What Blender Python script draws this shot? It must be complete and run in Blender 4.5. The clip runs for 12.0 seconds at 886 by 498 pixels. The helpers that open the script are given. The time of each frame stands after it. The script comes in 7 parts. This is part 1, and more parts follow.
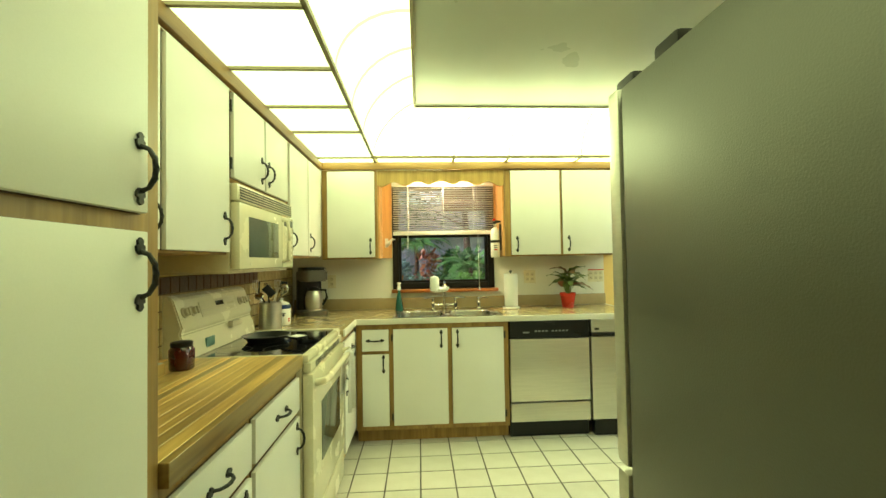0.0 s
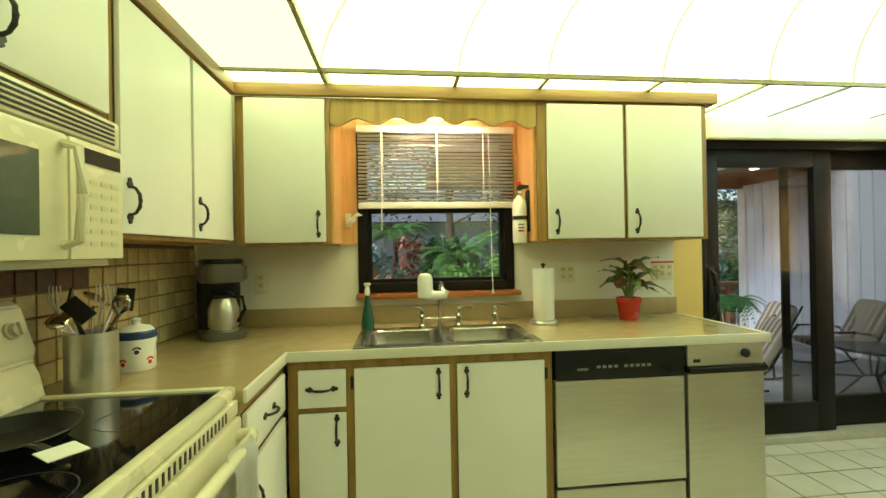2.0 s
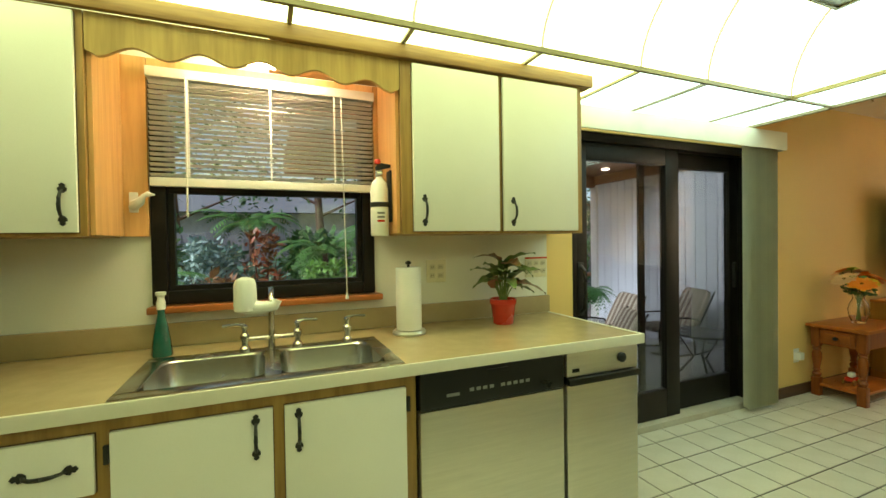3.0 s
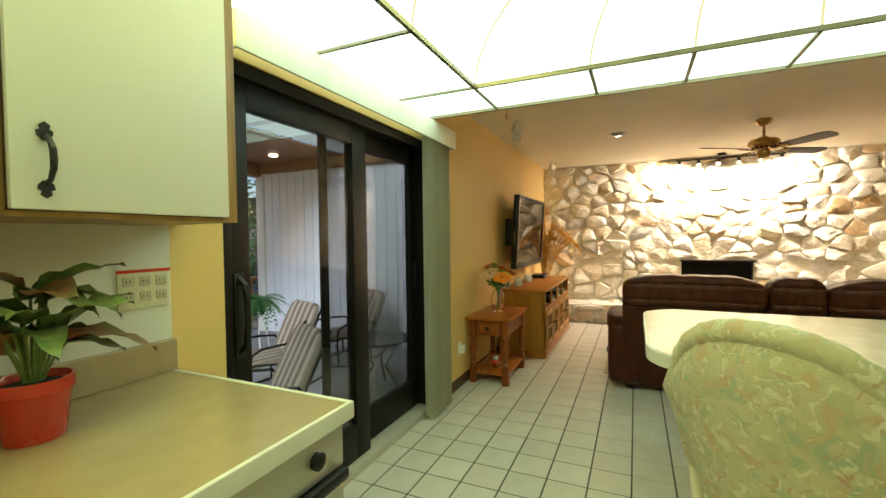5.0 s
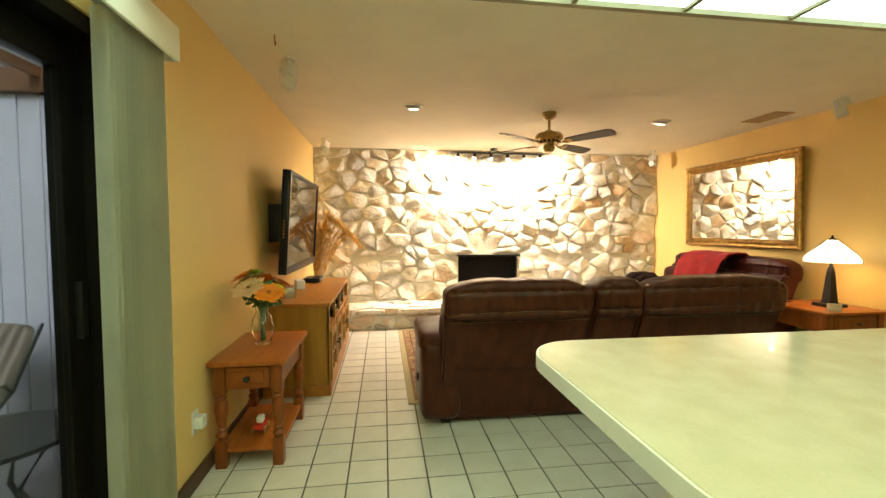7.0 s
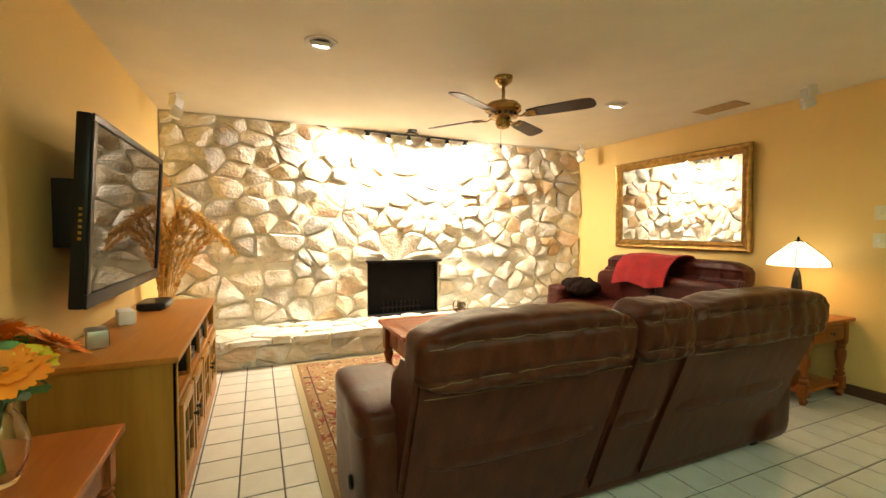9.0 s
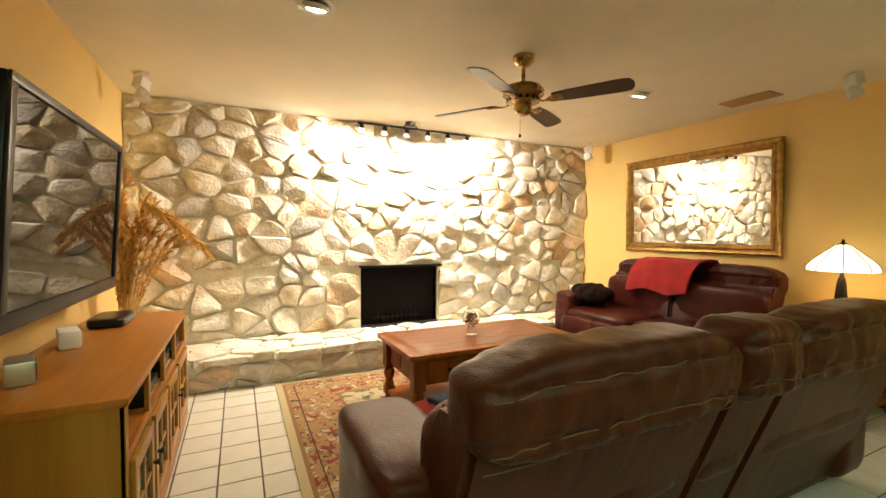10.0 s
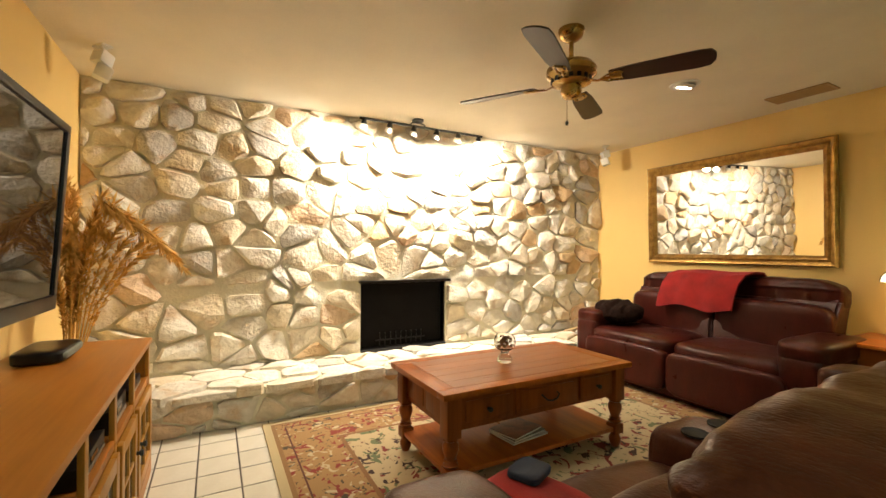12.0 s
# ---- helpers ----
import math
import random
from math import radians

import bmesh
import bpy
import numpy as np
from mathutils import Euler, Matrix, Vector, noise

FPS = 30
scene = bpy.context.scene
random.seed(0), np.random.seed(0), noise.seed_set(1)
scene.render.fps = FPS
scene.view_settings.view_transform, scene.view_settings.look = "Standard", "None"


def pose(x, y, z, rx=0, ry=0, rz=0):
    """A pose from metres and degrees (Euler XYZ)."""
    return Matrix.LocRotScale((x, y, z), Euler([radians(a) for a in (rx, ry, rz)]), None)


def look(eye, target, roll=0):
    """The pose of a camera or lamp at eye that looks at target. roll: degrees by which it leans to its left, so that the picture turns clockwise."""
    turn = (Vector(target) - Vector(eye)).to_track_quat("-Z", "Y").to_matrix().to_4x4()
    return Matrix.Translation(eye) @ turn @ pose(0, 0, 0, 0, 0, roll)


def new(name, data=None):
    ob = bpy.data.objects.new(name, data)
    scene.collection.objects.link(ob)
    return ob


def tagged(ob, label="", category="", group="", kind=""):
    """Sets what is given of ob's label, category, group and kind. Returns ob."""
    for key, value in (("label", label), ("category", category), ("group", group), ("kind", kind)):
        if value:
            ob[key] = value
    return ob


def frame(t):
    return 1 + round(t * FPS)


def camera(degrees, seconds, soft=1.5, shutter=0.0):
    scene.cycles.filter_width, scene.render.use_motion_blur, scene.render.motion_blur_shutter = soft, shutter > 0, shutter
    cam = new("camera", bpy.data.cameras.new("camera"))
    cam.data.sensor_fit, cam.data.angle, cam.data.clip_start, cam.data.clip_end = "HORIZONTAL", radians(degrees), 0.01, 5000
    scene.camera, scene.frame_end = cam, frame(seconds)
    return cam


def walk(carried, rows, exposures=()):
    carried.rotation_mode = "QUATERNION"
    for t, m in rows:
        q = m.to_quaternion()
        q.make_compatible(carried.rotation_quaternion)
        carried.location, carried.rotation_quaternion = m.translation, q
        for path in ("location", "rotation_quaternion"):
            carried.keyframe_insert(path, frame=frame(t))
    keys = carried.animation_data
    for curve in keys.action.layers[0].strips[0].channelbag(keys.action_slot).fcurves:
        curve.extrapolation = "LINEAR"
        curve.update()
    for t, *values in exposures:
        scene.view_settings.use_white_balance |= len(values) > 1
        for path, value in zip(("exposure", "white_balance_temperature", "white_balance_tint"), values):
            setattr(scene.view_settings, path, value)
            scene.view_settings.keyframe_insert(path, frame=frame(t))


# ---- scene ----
cam = camera(92.6, 12.0)
PATH = [
    (0, (0.982, 1.279, 1.336), (1.095, 3.275, 1.39), -1.0),
    (0.5, (0.973, 1.64, 1.334), (1.095, 3.635, 1.375), -0.9),
    (1, (0.964, 1.979, 1.331), (1.086, 3.975, 1.36), -0.9),
    (1.5, (0.925, 2.327, 1.337), (1.048, 4.323, 1.352), -1.0),
    (2, (0.973, 2.625, 1.318), (1.184, 4.614, 1.328), -1.0),
    (2.5, (1.071, 2.854, 1.314), (1.52, 4.803, 1.303), -1.0),
    (3, (1.174, 3.057, 1.322), (1.944, 4.902, 1.292), -0.9),
    (3.5, (1.349, 3.264, 1.32), (2.455, 4.93, 1.281), -1.0),
    (3.7, (1.431, 3.323, 1.333), (2.635, 4.919, 1.287), -0.8),
    (5.3, (1.971, 3.883, 1.312), (3.872, 4.503, 1.251), -0.6),
    (5.5, (2.081, 3.946, 1.313), (4.019, 4.435, 1.247), -0.4),
    (6, (2.311, 4.057, 1.311), (4.302, 4.225, 1.232), -0.1),
    (6.5, (2.635, 4.137, 1.311), (4.631, 4.058, 1.224), -0.0),
    (7, (2.992, 4.228, 1.314), (4.97, 3.952, 1.217), 0.0),
    (7.5, (3.344, 4.288, 1.316), (5.278, 3.805, 1.201), 0.15),
    (7.7, (3.472, 4.303, 1.306), (5.395, 3.765, 1.195), 0.2),
    (9.3, (4.383, 4.338, 1.291), (6.197, 3.502, 1.199), 0.3),
    (9.5, (4.485, 4.35, 1.3), (6.293, 3.499, 1.207), 0.3),
    (10, (4.684, 4.319, 1.275), (6.483, 3.449, 1.202), 0.4),
    (10.5, (4.888, 4.323, 1.267), (6.671, 3.418, 1.217), 0.3),
    (11, (5.066, 4.316, 1.243), (6.838, 3.387, 1.224), 0.3),
    (11.5, (5.189, 4.321, 1.233), (6.954, 3.381, 1.239), 0.3),
    (12, (5.277, 4.347, 1.217), (7.038, 3.398, 1.223), 0.3),
]
walk(cam, [(t, look(eye, target, roll)) for t, eye, target, roll in PATH],
     [(0, 0.22), (1.0, 0.0), (2.0, -0.14), (3.7, -0.25), (5.5, -0.3), (6.5, -0.05), (7.5, 0.15), (9.3, 0.02), (10.5, -0.28), (12, -0.4)])

# ---- light ----
world = bpy.data.worlds.new("sky")
scene.world = world
world.use_nodes = True
wt = world.node_tree
sky = wt.nodes.new("ShaderNodeTexSky")
sky.sky_type, sky.sun_disc = "NISHITA", False
sky.sun_elevation, sky.sun_rotation = radians(33), radians(255)
wt.links.new(sky.outputs["Color"], wt.nodes["Background"].inputs["Color"])
wt.nodes["Background"].inputs["Strength"].default_value = 0.15


def lamp(name, kind, energy, colour, m, **more):
    data = bpy.data.lights.new(name, kind)
    data.energy, data.color = energy, colour
    if "size" in more:
        data.shadow_soft_size = more["size"]
    if "spot" in more:
        data.spot_size, data.spot_blend = radians(more["spot"]), more.get("blend", 0.6)
    if "angle" in more:
        data.angle = radians(more["angle"])
    ob = new(name, data)
    ob.matrix_world = m
    return ob


WARM = (1.0, 0.68, 0.36)
lamp("sun", "SUN", 5.0, (0.90, 0.95, 1.0), look((0, 0, 10), (15.0, 4.0, 0)), angle=35)

# ---- materials ----


def mat(name, base, rough=0.5, metal=0.0, vary=0.12, scale=6.0, fine=60.0, bump=0.1, second=None, stretch=(1, 1, 1), rand=0.0, spec=0.5, coat=0.0, stain=0.0):
    """A procedural surface: two scales of noise vary the colour, the finer one gives relief."""
    m = bpy.data.materials.new(name)
    m.use_nodes = True
    nt = m.node_tree
    n, l = nt.nodes, nt.links
    p = n["Principled BSDF"]
    p.inputs["Metallic"].default_value = metal
    p.inputs["Specular IOR Level"].default_value = spec
    p.inputs["Coat Weight"].default_value = coat
    tc, mp = n.new("ShaderNodeTexCoord"), n.new("ShaderNodeMapping")
    mp.inputs["Scale"].default_value = stretch
    l.new(tc.outputs["Object"], mp.inputs["Vector"])
    n1, n2 = n.new("ShaderNodeTexNoise"), n.new("ShaderNodeTexNoise")
    n1.inputs["Scale"].default_value, n2.inputs["Scale"].default_value = scale, fine
    n1.inputs["Detail"].default_value = 4
    for k in (n1, n2):
        l.new(mp.outputs[0], k.inputs["Vector"])
    add = n.new("ShaderNodeMath")
    add.operation = "MULTIPLY_ADD"
    add.inputs[1].default_value, add.inputs[2].default_value = 0.4, 0.0
    l.new(n2.outputs["Fac"], add.inputs[0])
    l.new(n1.outputs["Fac"], add.inputs[2])
    ramp = n.new("ShaderNodeValToRGB")
    second = second or tuple(c * (1 - vary * 2.2) for c in base)
    e = ramp.color_ramp.elements
    e[0].position, e[1].position = 0.45, 0.95
    e[0].color, e[1].color = (*second, 1), (*base, 1)
    l.new(add.outputs[0], ramp.inputs["Fac"])
    out = ramp.outputs["Color"]
    if rand:
        oi, hs = n.new("ShaderNodeObjectInfo"), n.new("ShaderNodeHueSaturation")
        mr = n.new("ShaderNodeMapRange")
        mr.inputs["To Min"].default_value, mr.inputs["To Max"].default_value = 1 - rand, 1 + rand
        l.new(oi.outputs["Random"], mr.inputs["Value"])
        l.new(mr.outputs[0], hs.inputs["Value"])
        l.new(out, hs.inputs["Color"])
        out = hs.outputs["Color"]
    l.new(out, p.inputs["Base Color"])
    rr = n.new("ShaderNodeMapRange")
    rr.inputs["To Min"].default_value, rr.inputs["To Max"].default_value = max(rough - 0.08, 0.02), min(rough + 0.1, 1)
    l.new(n1.outputs["Fac"], rr.inputs["Value"])
    l.new(rr.outputs[0], p.inputs["Roughness"])
    if bump:
        b = n.new("ShaderNodeBump")
        b.inputs["Strength"].default_value, b.inputs["Distance"].default_value = bump, 0.01
        l.new(add.outputs[0], b.inputs["Height"])
        l.new(b.outputs[0], p.inputs["Normal"])
    return m


def wood(name, light, dark, axis=2, rough=0.4, scale=9.0, coat=0.0, rand=0.0):
    """Wood with its grain along one axis."""
    st = [scale * 2.2] * 3
    st[axis] = scale * 0.16
    m = mat(name, light, rough, second=dark, scale=1.0, fine=4.5, bump=0.12, stretch=st, coat=coat, rand=rand)
    e = m.node_tree.nodes["Color Ramp"].color_ramp.elements
    e[0].position, e[1].position = 0.48, 0.88
    return m


def glow(name, colour, strength):
    m = bpy.data.materials.new(name)
    m.use_nodes = True
    nt = m.node_tree
    nt.nodes.remove(nt.nodes["Principled BSDF"])
    e = nt.nodes.new("ShaderNodeEmission")
    e.inputs["Color"].default_value, e.inputs["Strength"].default_value = (*colour, 1), strength
    nt.links.new(e.outputs[0], nt.nodes["Material Output"].inputs["Surface"])
    return m


def clear(name, colour=(1, 1, 1), rough=0.0, ior=1.45):
    m = bpy.data.materials.new(name)
    m.use_nodes = True
    p = m.node_tree.nodes["Principled BSDF"]
    p.inputs["Base Color"].default_value = (*colour, 1)
    p.inputs["Transmission Weight"].default_value, p.inputs["Roughness"].default_value = 1.0, rough
    p.inputs["IOR"].default_value = ior
    return m


M = dict(
    laminate=mat("white_laminate", (0.80, 0.79, 0.72), 0.38, vary=0.03, scale=3, fine=300, bump=0.02),
    oak=wood("oak_frame", (0.40, 0.235, 0.066), (0.22, 0.115, 0.030), 2, 0.42),
    oak_h=wood("oak_rail", (0.38, 0.22, 0.064), (0.21, 0.105, 0.030), 0, 0.42),
    oak_y=wood("oak_crown", (0.34, 0.19, 0.06), (0.18, 0.09, 0.028), 1, 0.42),
    gap_shade=wood("dark_gap", (0.10, 0.05, 0.02), (0.05, 0.024, 0.01), 2, 0.5),
    oak_pale=wood("pale_oak", (0.52, 0.34, 0.105), (0.34, 0.20, 0.055), 2, 0.42),
    sink_steel=mat("sink_steel", (0.50, 0.48, 0.43), 0.24, 1.0, vary=0.06, scale=4, fine=40, bump=0.03),
    pine=wood("pine_panel", (0.72, 0.42, 0.16), (0.55, 0.28, 0.09), 2, 0.45),
    sill=wood("stained_sill", (0.42, 0.13, 0.03), (0.28, 0.08, 0.02), 0, 0.3, coat=0.3),
    counter=mat("counter_laminate", (0.41, 0.31, 0.165), 0.2, second=(0.365, 0.272, 0.142), scale=14, fine=180, bump=0.02, coat=0.2),
    counter_edge=mat("counter_edge", (0.74, 0.71, 0.60), 0.35, vary=0.04),
    butcher=wood("butcher_block", (0.66, 0.43, 0.13), (0.24, 0.11, 0.025), 1, 0.3, 5, coat=0.25, rand=0.5),
    yellow=mat("yellow_paint", (0.80, 0.55, 0.19), 0.55, vary=0.03, scale=2.0, fine=120, bump=0.06),
    white_wall=mat("white_paint", (0.78, 0.76, 0.66), 0.6, vary=0.03, scale=2.0, fine=120, bump=0.06),
    ceiling=mat("ceiling_paint", (0.83, 0.77, 0.63), 0.7, vary=0.04, scale=3, fine=90, bump=0.35),
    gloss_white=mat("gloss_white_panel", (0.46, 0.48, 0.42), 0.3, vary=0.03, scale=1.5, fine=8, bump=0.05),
    tile=mat("floor_tile", (0.70, 0.66, 0.56), 0.22, second=(0.61, 0.565, 0.46), scale=5, fine=70, bump=0.04, rand=0.05),
    grout=mat("floor_grout", (0.13, 0.105, 0.085), 0.9, vary=0.2, fine=200, bump=0.3),
    wtile=mat("wall_tile", (0.52, 0.42, 0.22), 0.22, second=(0.40, 0.30, 0.14), scale=9, fine=60, bump=0.2, rand=0.2),
    wtile_dark=mat("border_tile", (0.12, 0.055, 0.03), 0.3, second=(0.06, 0.03, 0.02), scale=9, fine=60, bump=0.2, rand=0.2),
    wgrout=mat("wall_grout", (0.17, 0.11, 0.06), 0.9, vary=0.1, fine=200, bump=0.3),
    black=mat("black_iron", (0.012, 0.011, 0.010), 0.45, vary=0.2, fine=150, bump=0.15),
    black_plastic=mat("black_plastic", (0.010, 0.010, 0.011), 0.3, vary=0.1, bump=0.02, spec=0.3),
    bronze=mat("dark_bronze_frame", (0.014, 0.011, 0.009), 0.4, vary=0.2, fine=90, bump=0.04, spec=0.2),
    steel=mat("brushed_steel", (0.66, 0.64, 0.57), 0.34, 0.85, vary=0.06, scale=4, fine=30, bump=0.05, stretch=(1, 1, 18)),
    fridge=mat("grey_fridge_side", (0.13, 0.13, 0.105), 0.36, 0.5, vary=0.05, scale=3, fine=260, bump=0.12),
    chrome=mat("polished_nickel", (0.62, 0.58, 0.50), 0.14, 1.0, vary=0.05, bump=0.0),
    brass=mat("antique_brass", (0.50, 0.33, 0.12), 0.25, 1.0, vary=0.2, bump=0.05),
    cream=mat("cream_enamel", (0.76, 0.70, 0.50), 0.25, vary=0.03, bump=0.01, coat=0.3),
    cream_dark=mat("cream_plastic", (0.60, 0.54, 0.37), 0.35, vary=0.04, bump=0.02),
    glass_black=mat("ceramic_glass", (0.006, 0.006, 0.007), 0.05, vary=0.1, bump=0.0, coat=0.5),
    oven_glass=mat("oven_glass", (0.10, 0.115, 0.085), 0.08, vary=0.1, bump=0.0),
    white=mat("white_plastic", (0.80, 0.79, 0.74), 0.4, vary=0.03, bump=0.02),
    cloth_white=mat("white_cloth", (0.80, 0.78, 0.72), 0.9, vary=0.06, fine=250, bump=0.5),
    paper=mat("paper", (0.85, 0.84, 0.80), 0.9, vary=0.04, fine=200, bump=0.3),
    stone=mat("field_stone", (0.66, 0.58, 0.44), 0.85, second=(0.36, 0.31, 0.24), scale=8, fine=45, bump=0.9, rand=0.18),
    mortar=mat("mortar", (0.74, 0.69, 0.54), 0.95, second=(0.62, 0.57, 0.43), scale=9, fine=70, bump=0.9),
    soot=mat("soot_brick", (0.022, 0.018, 0.016), 0.9, vary=0.3, fine=40, bump=0.5),
    leather=mat("brown_leather", (0.088, 0.024, 0.011), 0.31, second=(0.042, 0.011, 0.005), scale=7.0, fine=95, bump=0.34, stretch=(1.0, 2.0, 1.0), spec=0.16),
    leather_red=mat("burgundy_leather", (0.064, 0.011, 0.007), 0.30, second=(0.034, 0.006, 0.004), scale=6.0, fine=80, bump=0.3, stretch=(1.0, 2.2, 1.0), spec=0.22),
    stitch=mat("stitching", (0.17, 0.11, 0.06), 0.9, bump=0.0, spec=0.1),
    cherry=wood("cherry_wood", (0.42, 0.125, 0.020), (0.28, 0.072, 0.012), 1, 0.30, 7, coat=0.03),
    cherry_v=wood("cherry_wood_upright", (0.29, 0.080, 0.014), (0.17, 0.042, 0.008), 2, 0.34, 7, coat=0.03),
    honey=wood("honey_wood", (0.44, 0.17, 0.028), (0.33, 0.118, 0.018), 0, 0.34, 6, coat=0.06),
    honey_v=wood("honey_wood_upright", (0.42, 0.20, 0.034), (0.32, 0.14, 0.022), 2, 0.36, 6, coat=0.05),
    gold=mat("gilt_frame", (0.52, 0.31, 0.08), 0.32, 0.8, second=(0.22, 0.12, 0.035), scale=18, fine=90, bump=0.5),
    red=mat("red_throw", (0.34, 0.012, 0.012), 0.95, vary=0.2, scale=9, fine=260, bump=0.6),
    red_pot=mat("red_glaze", (0.62, 0.035, 0.018), 0.25, vary=0.06, bump=0.02, coat=0.4),
    dark_fur=mat("dark_fur", (0.022, 0.010, 0.007), 0.95, vary=0.3, scale=40, fine=220, bump=1.0, spec=0.1),
    baseboard=wood("dark_baseboard", (0.11, 0.045, 0.02), (0.06, 0.025, 0.012), 0, 0.5),
    blade=wood("dark_blade", (0.045, 0.018, 0.010), (0.022, 0.009, 0.006), 0, 0.42),
)
GLASS = clear("clear_glass")
GLASS_TINT = clear("door_glass", (0.93, 0.95, 0.96))
GREEN_GLASS = clear("green_bottle_glass", (0.02, 0.30, 0.24))

# ---- building blocks ----

for k in ("cherry", "cherry_v", "honey", "honey_v"):
    M[k].node_tree.nodes["Principled BSDF"].inputs["Specular IOR Level"].default_value = 0.22


def thing(name, label="", category="", at=(0, 0, 0), turn=0, group="", kind=""):
    ob = new(name)
    ob.empty_display_size = 0.1
    ob.matrix_basis = pose(*at, 0, 0, turn)
    return tagged(ob, label, category, group, kind)


def finish(name, bm, material, smooth=True):
    bmesh.ops.recalc_face_normals(bm, faces=bm.faces)
    me = bpy.data.meshes.new(name)
    bm.to_mesh(me)
    bm.free()
    me.materials.append(material)
    if smooth:
        me.shade_smooth()
        me.set_sharp_from_angle(angle=radians(38))
    return me


def part(name, bm, material, parent, label="", smooth=True, at=None):
    ob = new(name, finish(name, bm, material, smooth))
    ob.parent = parent
    if at is not None:
        ob.matrix_basis = at
    return tagged(ob, label)


def single(name, bm, material, label="", category="", kind="", smooth=True, group=""):
    """A thing or a piece of the setting that is one mesh."""
    return tagged(new(name, finish(name, bm, material, smooth)), label, category, group, kind)


def again(name, me, parent, m):
    """One more piece on the same mesh."""
    ob = new(name, me)
    ob.parent, ob.matrix_basis = parent, m
    return ob


def box(x0, y0, z0, x1, y1, z1, bevel=0.0, seg=2, bm=None):
    bm = bm or bmesh.new()
    tmp = bmesh.new()
    bmesh.ops.create_cube(tmp, size=1)
    bmesh.ops.transform(tmp, matrix=Matrix.Translation(((x0 + x1) / 2, (y0 + y1) / 2, (z0 + z1) / 2)) @ Matrix.Diagonal((abs(x1 - x0), abs(y1 - y0), abs(z1 - z0), 1)), verts=tmp.verts)
    if bevel:
        bmesh.ops.bevel(tmp, geom=tmp.edges[:], offset=bevel, segments=seg, profile=0.6, affect="EDGES")
    join(bm, tmp)
    return bm


def join(bm, tmp, m=None):
    if m is not None:
        bmesh.ops.transform(tmp, matrix=m, verts=tmp.verts)
    me = bpy.data.meshes.new("t")
    tmp.to_mesh(me)
    tmp.free()
    bm.from_mesh(me)
    bpy.data.meshes.remove(me)
    return bm


def lathe(profile, seg=24, bm=None, m=None):
    """A turned body from (radius, height) pairs."""
    tmp = bmesh.new()
    rings = [[tmp.verts.new((r * math.cos(2 * math.pi * k / seg), r * math.sin(2 * math.pi * k / seg), z)) for k in range(seg)] for r, z in profile]
    for a, b in zip(rings, rings[1:]):
        for k in range(seg):
            tmp.faces.new((a[k], a[(k + 1) % seg], b[(k + 1) % seg], b[k]))
    if profile[0][0] > 1e-5:
        tmp.faces.new(rings[0][::-1])
    if profile[-1][0] > 1e-5:
        tmp.faces.new(rings[-1])
    bmesh.ops.remove_doubles(tmp, verts=tmp.verts, dist=1e-5)
    return join(bm or bmesh.new(), tmp, m)


def tube(points, radius, seg=10, bm=None, flat=1.0):
    """A round bar along points; radius may be one number or one for each point."""
    tmp = bmesh.new()
    pts = [Vector(p) for p in points]
    rad = radius if isinstance(radius, (list, tuple)) else [radius] * len(pts)
    rings, up = [], Vector((0.03, 0.02, 1))
    for i, p in enumerate(pts):
        d = (pts[min(i + 1, len(pts) - 1)] - pts[max(i - 1, 0)]).normalized()
        side = d.cross(up)
        if side.length < 0.05:
            side = d.cross(Vector((1, 0, 0)))
        side.normalize()
        other = side.cross(d)
        rings.append([tmp.verts.new(p + side * (rad[i] * math.cos(a)) + other * (rad[i] * flat * math.sin(a))) for a in (2 * math.pi * k / seg for k in range(seg))])
    for a, b in zip(rings, rings[1:]):
        for k in range(seg):
            tmp.faces.new((a[k], a[(k + 1) % seg], b[(k + 1) % seg], b[k]))
    tmp.faces.new(rings[0][::-1])
    tmp.faces.new(rings[-1])
    return join(bm or bmesh.new(), tmp)


def prism(outline, y0, y1, bm=None, axis=1, bevel=0.0):
    """An outline given in two axes, drawn out along the third (axis 1: outline in x and z; 2: in x and y; 0: in y and z)."""
    tmp = bmesh.new()

    def place(u, v, w):
        return ((w, u, v), (u, w, v), (u, v, w))[axis]
    a = [tmp.verts.new(place(u, v, y0)) for u, v in outline]
    b = [tmp.verts.new(place(u, v, y1)) for u, v in outline]
    n = len(a)
    tmp.faces.new(a)
    tmp.faces.new(b[::-1])
    for k in range(n):
        tmp.faces.new((a[k], b[k], b[(k + 1) % n], a[(k + 1) % n]))
    if bevel:
        bmesh.ops.recalc_face_normals(tmp, faces=tmp.faces)
        bmesh.ops.bevel(tmp, geom=[e for e in tmp.edges if e.calc_face_angle(0) > 0.7], offset=bevel, segments=2, affect="EDGES")
    return join(bm or bmesh.new(), tmp)


